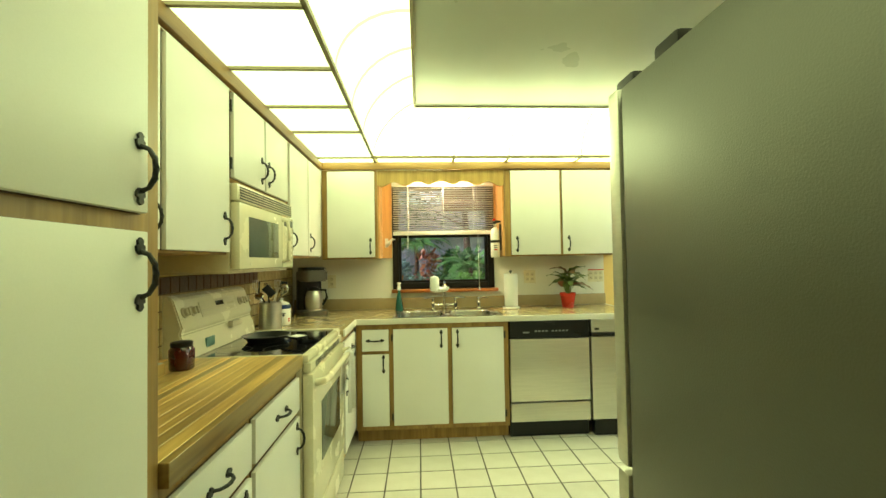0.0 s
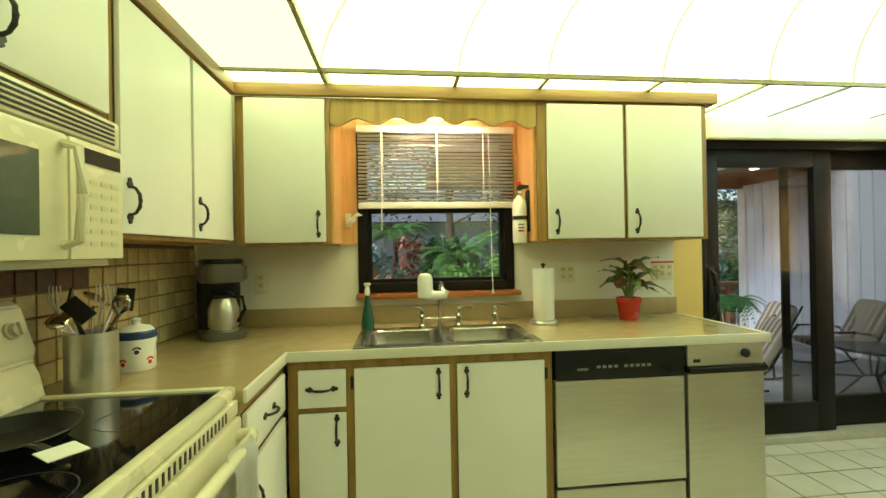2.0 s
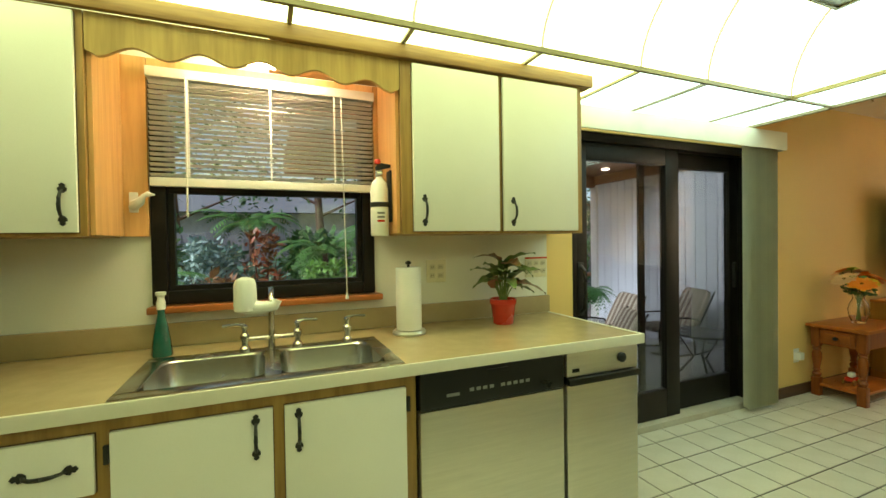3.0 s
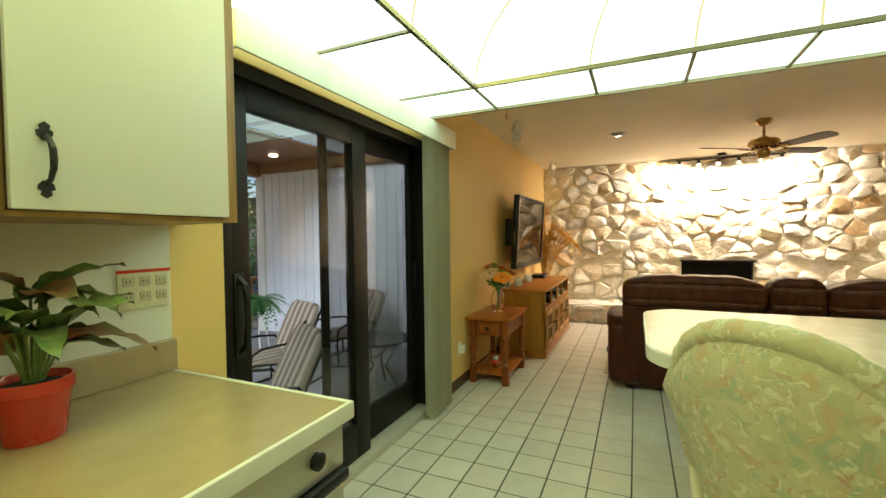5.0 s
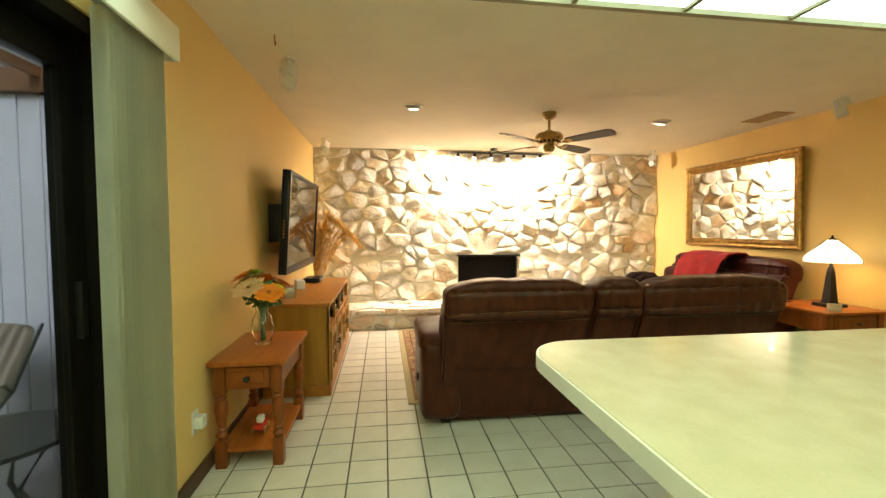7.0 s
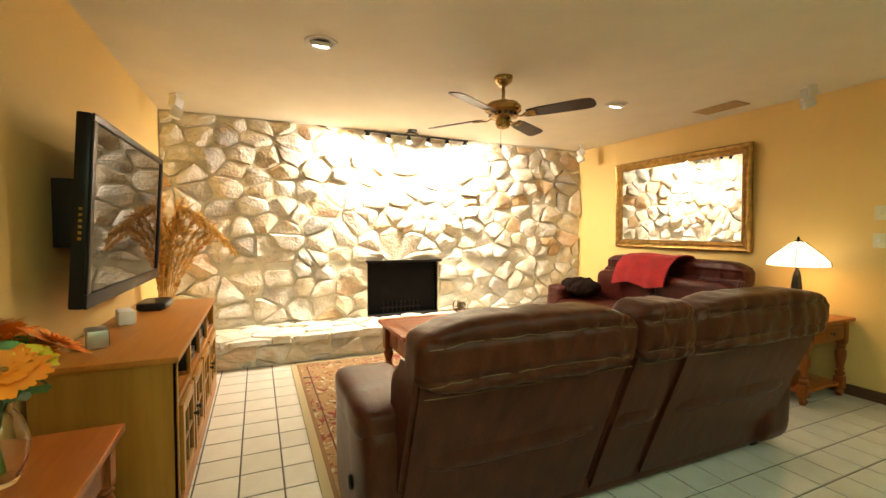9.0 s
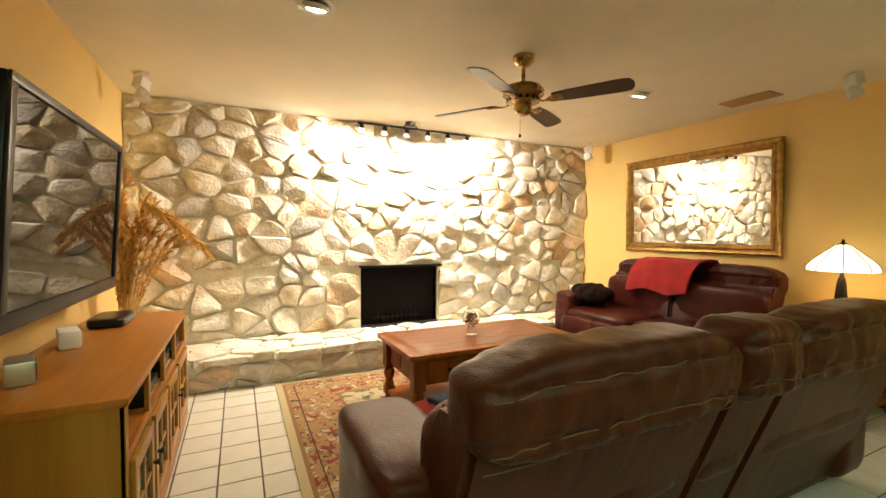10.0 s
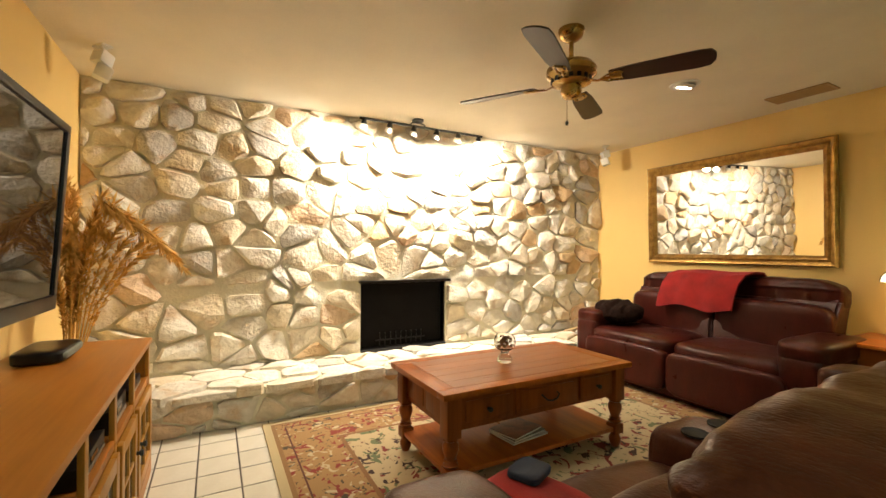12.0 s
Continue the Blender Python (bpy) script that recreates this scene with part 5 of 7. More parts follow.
def mix(a, b, fac):
    m = n_.new("ShaderNodeMix")
    m.data_type = "RGBA"
    l_.new(fac, m.inputs["Factor"])
    for s, v in (("A", a), ("B", b)):
        if isinstance(v, tuple):
            m.inputs[s].default_value = (*v, 1)
        else:
            l_.new(v, m.inputs[s])
    return m.outputs["Result"]


sep = n_.new("ShaderNodeSeparateXYZ")
l_.new(tc.outputs["Object"], sep.inputs[0])


def math_node(op, a, b):
    m = n_.new("ShaderNodeMath")
    m.operation = op
    for i, v in enumerate((a, b)):
        if isinstance(v, (int, float)):
            m.inputs[i].default_value = v
        else:
            l_.new(v, m.inputs[i])
    return m.outputs[0]


RW, RL = 2.35, 3.15
ex = math_node("SUBTRACT", RW / 2, math_node("ABSOLUTE", sep.outputs[0], 0))
ey = math_node("SUBTRACT", RL / 2, math_node("ABSOLUTE", sep.outputs[1], 0))
edge = math_node("MINIMUM", ex, ey)
field = mix((0.46, 0.36, 0.21), (0.20, 0.035, 0.025), spots(7.5, 0.60, 0.02, (1, 2, 0)))
field = mix(field, (0.13, 0.15, 0.07), spots(9.0, 0.60, 0.02, (5, 1, 0)))
field = mix(field, (0.05, 0.025, 0.02), spots(13.0, 0.63, 0.015, (9, 7, 0)))
band = mix((0.32, 0.19, 0.075), (0.22, 0.035, 0.025), spots(11.0, 0.57, 0.02, (3, 8, 0)))
band = mix(band, (0.47, 0.38, 0.24), spots(12.0, 0.60, 0.02, (8, 3, 0)))
band = mix(band, (0.07, 0.05, 0.03), spots(16.0, 0.62, 0.02, (2, 4, 0)))
col = mix(band, field, math_node("GREATER_THAN", edge, 0.44))
for lo_, hi_, c in ((0.0, 0.05, (0.45, 0.36, 0.20)), (0.05, 0.075, (0.24, 0.13, 0.05)), (0.13, 0.14, (0.10, 0.03, 0.02)), (0.42, 0.445, (0.22, 0.11, 0.045))):
    f = math_node("MULTIPLY", math_node("GREATER_THAN", edge, lo_), math_node("LESS_THAN", edge, hi_))
    col = mix(col, c, f)
l_.new(col, p_.inputs["Base Color"])
nz = n_.new("ShaderNodeTexNoise")
nz.inputs["Scale"].default_value = 320
l_.new(tc.outputs["Object"], nz.inputs["Vector"])
bp = n_.new("ShaderNodeBump")
bp.inputs["Strength"].default_value, bp.inputs["Distance"].default_value = 0.6, 0.004
l_.new(nz.outputs["Fac"], bp.inputs["Height"])
l_.new(bp.outputs[0], p_.inputs["Normal"])
rug = single("area_rug", box(-RW / 2, -RL / 2, 0.0005, RW / 2, RL / 2, 0.011, 0.004), RUG, "beige and gold floral rug with a dark red border", "rug")
rug.matrix_basis = pose(8.44 - RW / 2, 4.055 - RL / 2, 0)

# ---- turned-leg tables ----


def turned(h0, h1, r=0.035):
    """A turned leg between two heights."""
    f = [(0.55, 0), (0.75, 0.05), (0.95, 0.12), (0.7, 0.17), (0.55, 0.20), (0.85, 0.24), (0.6, 0.28), (0.75, 0.40), (1.0, 0.60), (0.95, 0.75), (0.65, 0.84), (0.9, 0.88), (0.7, 0.92), (0.95, 0.96), (0.9, 1.0)]
    return [(r * a, h0 + (h1 - h0) * b) for a, b in f]


def knob(parent, x, y, z, turn=0, r=0.014):
    part("knob", lathe([(r * 0.6, 0), (r * 0.5, 0.010), (r, 0.017), (r * 0.9, 0.025), (0, 0.028)], 14, m=pose(x, y, z, 90, 0, turn)), M["black"], parent)


def raised_front(parent, name, x0, z0, x1, z1, y, wood_m, knobs):
    """A drawer or door front with a bevelled field, facing -y."""
    d = part(name, box(x0, y - 0.014, z0, x1, y + 0.004, z1, 0.004), wood_m, parent)
    part("field", box(x0 + 0.022, y - 0.020, z0 + 0.02, x1 - 0.022, y - 0.012, z1 - 0.02, 0.006), wood_m, d)
    for kx, kz in knobs:
        knob(d, kx, y - 0.02, kz)
    return d


PLANK_TOP = wood("cherry_plank", (0.34, 0.10, 0.018), (0.25, 0.068, 0.012), 0, 0.3, 6, 0.1, 0.08)
ct = thing("coffee_table", "cherry wood coffee table with drawers, turned legs and a lower shelf", "coffee table", (7.02, 3.40, 0.011), -90)
L, D, HT = 1.32, 0.68, 0.525
for k in range(5):
    y0 = 0.075 + (D - 0.15) / 5 * k
    part("top_plank", box(0.10, y0, HT - 0.032, L - 0.10, y0 + (D - 0.15) / 5 - 0.0015, HT, 0.0015, 1), PLANK_TOP, ct)
bm = box(0, 0, HT - 0.032, L, 0.0735, HT, 0.004)
box(0, D - 0.0735, HT - 0.032, L, D, HT, 0.004, bm=bm)
box(0, 0.075, HT - 0.032, 0.0985, D - 0.075, HT, 0.003, bm=bm)
box(L - 0.0985, 0.075, HT - 0.032, L, D - 0.075, HT, 0.003, bm=bm)
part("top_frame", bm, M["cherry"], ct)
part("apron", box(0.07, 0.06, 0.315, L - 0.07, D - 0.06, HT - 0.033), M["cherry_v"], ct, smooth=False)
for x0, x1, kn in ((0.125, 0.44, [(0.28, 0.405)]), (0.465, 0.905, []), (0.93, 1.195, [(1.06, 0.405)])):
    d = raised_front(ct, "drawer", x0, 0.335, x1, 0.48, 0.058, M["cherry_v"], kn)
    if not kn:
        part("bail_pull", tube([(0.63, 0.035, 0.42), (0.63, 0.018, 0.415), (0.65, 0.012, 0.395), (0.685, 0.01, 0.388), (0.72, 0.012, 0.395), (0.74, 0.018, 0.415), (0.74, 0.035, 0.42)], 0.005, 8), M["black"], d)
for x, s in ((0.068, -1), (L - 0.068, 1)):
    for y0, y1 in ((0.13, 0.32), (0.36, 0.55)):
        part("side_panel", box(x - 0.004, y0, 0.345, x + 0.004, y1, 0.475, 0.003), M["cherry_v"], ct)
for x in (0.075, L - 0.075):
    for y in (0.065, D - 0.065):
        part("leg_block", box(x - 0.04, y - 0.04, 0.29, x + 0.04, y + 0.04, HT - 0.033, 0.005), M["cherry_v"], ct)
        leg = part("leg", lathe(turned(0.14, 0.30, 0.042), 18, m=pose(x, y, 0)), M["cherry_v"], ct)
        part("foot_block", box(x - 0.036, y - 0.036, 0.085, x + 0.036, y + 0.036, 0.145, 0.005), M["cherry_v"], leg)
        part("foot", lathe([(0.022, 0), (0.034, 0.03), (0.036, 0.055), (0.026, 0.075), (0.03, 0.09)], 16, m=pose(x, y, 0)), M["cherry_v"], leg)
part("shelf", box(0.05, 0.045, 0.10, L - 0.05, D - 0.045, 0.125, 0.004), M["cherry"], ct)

for k, (w, l, c) in enumerate(((0.21, 0.28, (0.62, 0.60, 0.55)), (0.20, 0.27, (0.05, 0.06, 0.05)), (0.19, 0.26, (0.30, 0.10, 0.06)))):
    b = thing("magazine", "glossy magazine in a low stack on the coffee table shelf", "magazine", (7.27, 2.76 + 0.01 * k, 0.1365 + 0.014 * k), 6 + 5 * k, "shelf magazines")
    part("page_block", box(-w / 2 + 0.003, -l / 2 + 0.003, 0.001, w / 2 - 0.003, l / 2 - 0.003, 0.012), M["paper"], b, smooth=False)
    part("cover", box(-w / 2, -l / 2, 0.012, w / 2, l / 2, 0.0135), mat("cover_print", c, 0.3, vary=0.35, scale=14), b, smooth=False)

gl = thing("glass_goblet", "footed glass bowl filled with dried petals", "vase", (7.38, 2.78, 0.536))
part("bowl", lathe([(0.0, 0.0), (0.042, 0.0), (0.044, 0.02), (0.036, 0.04), (0.022, 0.055), (0.03, 0.068), (0.058, 0.09), (0.068, 0.12), (0.062, 0.15), (0.05, 0.168), (0.047, 0.168), (0.058, 0.148), (0.064, 0.12), (0.054, 0.093), (0.0, 0.07)], 28), GLASS, gl)
bm = bmesh.new()
rr = random.Random(2)
for k in range(70):
    a, q, z = rr.uniform(0, 6.28), rr.uniform(0, 0.046), rr.uniform(0.095, 0.155)
    bmesh.ops.create_icosphere(bm, subdivisions=1, radius=rr.uniform(0.006, 0.011), matrix=pose(q * math.cos(a), q * math.sin(a), z, rr.uniform(0, 90), rr.uniform(0, 90), 0) @ Matrix.Diagonal((1, 1, 0.5, 1)))
tagged(part("petals", bm, mat("dried_petals", (0.42, 0.25, 0.09), 0.8, second=(0.12, 0.03, 0.02), scale=60, bump=0.3), gl), kind="stuff")

# end table under the flowers
et = thing("end_table", "honey-brown end table with a drawer, turned legs and shelf", "end table", (5.36, 5.172, 0), -90)
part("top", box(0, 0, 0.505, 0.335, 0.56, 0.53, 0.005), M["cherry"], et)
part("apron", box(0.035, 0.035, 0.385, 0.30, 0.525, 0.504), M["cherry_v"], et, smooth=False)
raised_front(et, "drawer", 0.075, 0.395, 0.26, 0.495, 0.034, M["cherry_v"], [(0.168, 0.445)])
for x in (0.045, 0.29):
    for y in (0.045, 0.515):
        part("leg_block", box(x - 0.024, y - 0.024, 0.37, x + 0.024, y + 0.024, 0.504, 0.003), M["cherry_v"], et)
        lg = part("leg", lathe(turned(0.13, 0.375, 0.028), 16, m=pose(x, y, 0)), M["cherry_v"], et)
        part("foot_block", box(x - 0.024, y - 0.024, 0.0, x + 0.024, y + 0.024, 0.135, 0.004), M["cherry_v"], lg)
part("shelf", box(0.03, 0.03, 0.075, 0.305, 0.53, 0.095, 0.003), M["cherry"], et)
et.scale = (1.22, 1.20, 1.13)

# lamp table
lt = thing("lamp_table", "cherry wood side table with a drawer and turned legs", "side table", (5.93, 0.67, 0), -90)
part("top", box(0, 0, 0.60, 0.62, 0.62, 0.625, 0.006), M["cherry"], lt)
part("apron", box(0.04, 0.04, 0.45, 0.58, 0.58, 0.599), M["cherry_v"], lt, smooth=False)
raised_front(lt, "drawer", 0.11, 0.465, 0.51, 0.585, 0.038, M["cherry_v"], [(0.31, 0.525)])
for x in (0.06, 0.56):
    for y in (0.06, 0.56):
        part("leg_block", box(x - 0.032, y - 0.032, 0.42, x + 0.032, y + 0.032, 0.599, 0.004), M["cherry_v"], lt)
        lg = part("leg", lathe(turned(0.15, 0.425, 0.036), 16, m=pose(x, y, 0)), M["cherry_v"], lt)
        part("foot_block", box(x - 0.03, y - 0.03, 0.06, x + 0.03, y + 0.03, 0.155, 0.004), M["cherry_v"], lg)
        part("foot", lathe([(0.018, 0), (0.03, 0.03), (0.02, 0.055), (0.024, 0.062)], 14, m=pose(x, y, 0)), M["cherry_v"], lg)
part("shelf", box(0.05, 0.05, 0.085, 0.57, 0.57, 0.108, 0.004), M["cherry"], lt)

tl_ = thing("table_lamp", "dark tapered table lamp with a glowing cream glass shade", "lamp", (6.20, 0.33, 0.6255))
part("base", box(-0.085, -0.085, 0.0, 0.085, 0.085, 0.03, 0.006), M["bronze"], tl_)
part("column", lathe([(0.062, 0.028), (0.055, 0.05), (0.030, 0.30), (0.022, 0.34), (0.012, 0.36), (0.012, 0.42)], 4, m=pose(0, 0, 0, 0, 0, 45)), M["bronze"], tl_)
SHADE = bpy.data.materials.new("shade_glass")
SHADE.use_nodes = True
sp = SHADE.node_tree.nodes["Principled BSDF"]
sp.inputs["Base Color"].default_value, sp.inputs["Roughness"].default_value = (0.85, 0.70, 0.45, 1), 0.35
sp.inputs["Emission Color"].default_value, sp.inputs["Emission Strength"].default_value = (1.0, 0.84, 0.56, 1), 2.6
shd = part("shade", lathe([(0.205, 0.395), (0.198, 0.43), (0.165, 0.47), (0.04, 0.585), (0.03, 0.59), (0.035, 0.583), (0.16, 0.465), (0.193, 0.427), (0.20, 0.395)], 8, m=pose(0, 0, 0, 0, 0, 22.5)), SHADE, tl_, "cream slag-glass pyramid shade")
for k in range(8):
    a = radians(22.5 + 45 * k)
    part("came", tube([(q * math.cos(a), q * math.sin(a), z) for q, z in ((0.206, 0.395), (0.20, 0.43), (0.167, 0.472), (0.04, 0.588))], 0.003, 6), M["bronze"], shd)
part("finial", lathe([(0.035, 0.588), (0.02, 0.60), (0.008, 0.605), (0.010, 0.62), (0.0, 0.632)], 12), M["bronze"], tl_)
lamp("table_lamp_bulb", "POINT", 88, (1.0, 0.76, 0.46), pose(6.20, 0.33, 1.07), size=0.05)
cd = thing("candle", "small cream candle in a round tin", "candle", (6.02, 0.50, 0.6255))
part("tin", lathe([(0.045, 0), (0.047, 0.002), (0.047, 0.055), (0.044, 0.055), (0.044, 0.045), (0, 0.045)], 24), M["cream_dark"], cd)
part("band", lathe([(0.0475, 0.015), (0.0478, 0.016), (0.0478, 0.04), (0.0475, 0.041)], 24), M["cream"], cd)

# ---- television and console ----
SCREEN = mat("dark_screen", (0.010, 0.010, 0.011), 0.03, vary=0.0, bump=0.0, spec=0.9)
SCREEN.node_tree.nodes["Map Range"].inputs["To Min"].default_value = 0.01
SCREEN.node_tree.nodes["Map Range"].inputs["To Max"].default_value = 0.04
tv = thing("television", "flat black television tilted on a wall arm", "television", (7.14, 4.975, 1.36))
tlt = pose(0, 0, 0, 3.5, 0, -0.5) @ Matrix.Diagonal((0.975, 1, 1.02, 1))
part("screen_body", box(-0.69, 0.0, -0.41, 0.69, 0.055, 0.41, 0.01), M["black_plastic"], tv, at=tlt)
part("screen", box(-0.645, -0.0025, -0.345, 0.645, 0.004, 0.375), SCREEN, tv, "glossy dark screen", smooth=False, at=tlt)
bm = box(-0.69, -0.012, 0.377, 0.69, 0.0, 0.41, 0.005)
box(-0.69, -0.012, -0.41, 0.69, 0.0, -0.347, 0.005, bm=bm)
box(-0.69, -0.012, -0.347, -0.647, 0.0, 0.377, 0.004, bm=bm)
box(0.647, -0.012, -0.347, 0.69, 0.0, 0.377, 0.004, bm=bm)
part("bezel", bm, M["black_plastic"], tv, at=tlt)
part("back_hump", box(-0.45, 0.05, -0.30, 0.45, 0.085, 0.25, 0.02), M["black_plastic"], tv, at=tlt)
part("wall_bracket", box(-0.42, 0.07, -0.16, -0.05, 0.212, 0.16, 0.004), M["black"], tv)
for k in range(6):
    part("side_port", box(-0.692, 0.018, -0.12 + 0.025 * k, -0.688, 0.03, -0.108 + 0.025 * k), M["gold"], tv, smooth=False, at=tlt)

cs = thing("media_console", "honey oak media console with open slots and glazed doors", "media console", (6.36, 4.66, 0))
L, D, HT = 1.70, 0.50, 0.735
part("top", box(-0.015, -0.015, HT - 0.03, L + 0.015, D, HT, 0.008), M["honey"], cs)
bm = box(0, 0, 0.075, 0.025, D, HT - 0.031)
part("side_panel", bm, M["honey_v"], cs, smooth=False)
part("side_panel", box(L - 0.025, 0, 0.075, L, D, HT - 0.031), M["honey_v"], cs, smooth=False)
part("back_panel", box(0.025, D - 0.015, 0.075, L - 0.025, D, HT - 0.031), M["honey_v"], cs, smooth=False)
part("bottom", box(0.025, 0.01, 0.075, L - 0.025, D - 0.015, 0.10), M["honey"], cs, smooth=False)
part("plinth", prism([(-0.012, 0.0), (L + 0.012, 0.0), (L + 0.012, 0.085), (-0.012, 0.085)], -0.014, D, bevel=0.006), M["honey"], cs)
part("slot_shelf", box(0.025, 0.012, 0.51, L - 0.025, D - 0.015, 0.53), M["honey"], cs, smooth=False)
for x in (0.0, 0.40, 0.795, 1.19, L - 0.04):
    part("stile", box(x, -0.004, 0.085, x + 0.04, 0.014, HT - 0.031, 0.003), M["honey_v"], cs)
part("rail", box(0.04, -0.003, 0.50, L - 0.04, 0.012, 0.535, 0.003), M["honey"], cs)
for x0, x1, kx in ((0.045, 0.395, 0.37), (0.445, 0.79, 0.47), (0.84, 1.185, 1.16), (1.235, L - 0.045, 1.26)):
    bm = box(x0, -0.02, 0.105, x0 + 0.05, 0.0, 0.495, 0.003)
    box(x1 - 0.05, -0.02, 0.105, x1, 0.0, 0.495, 0.003, bm=bm)
    box(x0 + 0.05, -0.02, 0.105, x1 - 0.05, 0.0, 0.16, 0.003, bm=bm)
    box(x0 + 0.05, -0.02, 0.44, x1 - 0.05, 0.0, 0.495, 0.003, bm=bm)
    d = part("door", bm, M["honey_v"], cs)
    part("door_glass", box(x0 + 0.045, -0.009, 0.155, x1 - 0.045, -0.005, 0.445), M["oven_glass"], d, smooth=False)
    xm = (x0 + x1) / 2
    part("muntin", box(xm - 0.008, -0.017, 0.16, xm + 0.008, -0.008, 0.44, 0.002), M["honey_v"], d)
    part("muntin", box(x0 + 0.05, -0.016, 0.292, x1 - 0.05, -0.008, 0.308, 0.002), M["honey_v"], d)
    knob(d, kx, -0.02, 0.33)
for x0, x1, h in ((0.46, 0.77, 0.06), (0.86, 1.17, 0.085), (1.25, 1.57, 0.05)):
    av = thing("media_player", "black media player in a console slot", "media player", (6.36 + x0, 4.68, 0.531), 0, "console electronics")
    part("case", box(0, 0, 0, x1 - x0, 0.28, h, 0.004), M["black_plastic"], av)
    part("display", box(0.12, -0.002, h * 0.4, 0.2, 0.001, h * 0.7), M["glass_black"], av, smooth=False)
    part("fascia", box(0.01, -0.003, 0.006, x1 - x0 - 0.01, 0.0, h * 0.25), M["steel"], av, smooth=False)
rt = thing("router", "low black and grey wireless router on the console", "router", (7.74, 4.99, HT))
part("case", pillow(-0.16, -0.09, 0.0, 0.16, 0.09, 0.055, 0.35, 10), M["black_plastic"], rt)
part("grey_face", pillow(-0.135, -0.098, 0.012, 0.135, -0.04, 0.046, 0.5, 8), mat("grey_green_plastic", (0.20, 0.23, 0.20), 0.4), rt)
for x, y, c in ((7.22, 4.99, "white"), (6.70, 4.98, "steel")):
    k = thing("desk_speaker", "small rectangular desktop speaker on the console", "speaker", (x - 0.02, y + 0.045, HT), 20, "console speakers")
    part("case", box(-0.07, -0.04, 0.0, 0.07, 0.04, 0.085, 0.012), M[c], k)
    part("grille", box(-0.058, -0.044, 0.01, 0.058, -0.038, 0.075, 0.004), M["cream_dark"] if c == "white" else mat("blue_grey_cloth", (0.10, 0.13, 0.17), 0.9), k)

# ---- flowers on the end table ----


def petals(bm, centre, normal, radius, count, width, cup, rnd):
    """A flower head: rings of narrow petals round a centre."""
    q = Vector(normal).to_track_quat("Z", "Y").to_matrix().to_4x4()
    for k in range(count):
        a = 2 * math.pi * k / count + rnd.uniform(-0.1, 0.1)
        rr_ = radius * rnd.uniform(0.85, 1.1)
        ca, sa = math.cos(a), math.sin(a)
        pts = [(0.15, -0.5, 0), (0.6, -1, 0.4), (1.0, -0.3, 1.0), (1.0, 0.3, 1.0), (0.6, 1, 0.4), (0.15, 0.5, 0)]
        vs_ = []
        for f, w, h in pts:
            x, y, z = rr_ * f, width * w, cup * h
            vs_.append(bm.verts.new(Vector(centre) + (q @ Vector((x * ca - y * sa, x * sa + y * ca, z, 1))).xyz - Vector((0, 0, 0))))
        bm.faces.new(vs_)


rnd = random.Random(8)
LEAF = mat("flower_leaf", (0.13, 0.30, 0.05), 0.5, vary=0.3, rand=0.0)
fv = thing("flower_vase", "glass vase of orange and yellow daisies on the end table", "vase", (5.72, 4.975, 0.600))
fv.scale = (1.28, 1.28, 1.25)
part("vase", lathe([(0.0, 0.0), (0.034, 0.0), (0.036, 0.006), (0.05, 0.05), (0.055, 0.09), (0.045, 0.13), (0.03, 0.16), (0.034, 0.19), (0.046, 0.21), (0.043, 0.21), (0.031, 0.19), (0.026, 0.16), (0.041, 0.13), (0.05, 0.09), (0.046, 0.05), (0.03, 0.012), (0.0, 0.01)], 28), GLASS, fv)
heads = []
for k in range(13):
    a, q = 2.4 * k, 0.11 * math.sqrt((k + 0.5) / 13)
    heads.append((q * math.cos(a), q * math.sin(a), 0.335 + rnd.uniform(-0.04, 0.035) - q * 0.4))
bm = bmesh.new()
for x, y, z in heads:
    tube([(x * 0.12, -y * 0.12, 0.02), (x * 0.1, y * 0.1, 0.15), (x * 0.4, y * 0.4, 0.22), (x, y, z)], 0.0028, 5, bm=bm)
part("stems", bm, LEAF, fv)
bm = bmesh.new()
for k in range(60):
    a, q, z = rnd.uniform(0, 6.28), rnd.uniform(0.01, 0.075), rnd.uniform(0.19, 0.31)
    petals(bm, (q * math.cos(a), q * math.sin(a), z), (math.cos(a), math.sin(a), 0.5), 0.045, 2, 0.010, 0.006, rnd)
part("leaves", bm, LEAF, fv)
COL = [mat("orange_petal", (0.90, 0.32, 0.015), 0.6, second=(0.85, 0.20, 0.01)), mat("yellow_petal", (0.88, 0.66, 0.04), 0.6), mat("peach_petal", (0.90, 0.60, 0.30), 0.6), mat("lime_petal", (0.42, 0.52, 0.04), 0.6)]
CORE = mat("flower_core", (0.30, 0.14, 0.02), 0.9)
for k, (x, y, z) in enumerate(heads):
    bm = bmesh.new()
    nrm = (x * 4, y * 4, 0.6)
    kind = (0, 3, 0, 2, 1, 0, 0, 1, 0, 2, 0, 1, 0)[k]
    R = (0.05, 0.034, 0.056, 0.028)[kind]
    petals(bm, (x, y, z), nrm, R * 1.4, 22, 0.015, 0.004, rnd)
    petals(bm, (x, y, z + 0.003), nrm, R * 1.0, 16, 0.012, 0.012, rnd)
    petals(bm, (x, y, z + 0.005), nrm, R * 0.45, 9, 0.005, 0.014, rnd)
    fl = part("flower", bm, COL[kind], fv)
    bm = bmesh.new()
    bmesh.ops.create_icosphere(bm, subdivisions=2, radius=0.010, matrix=pose(x, y, z + 0.006) @ Matrix.Diagonal((1, 1, 0.6, 1)))
    part("core", bm, CORE, fl)
ol = thing("wall_outlet", "white wall outlet with a plugged-in adapter", "outlet", (5.26, NORTH_L, 0.33))
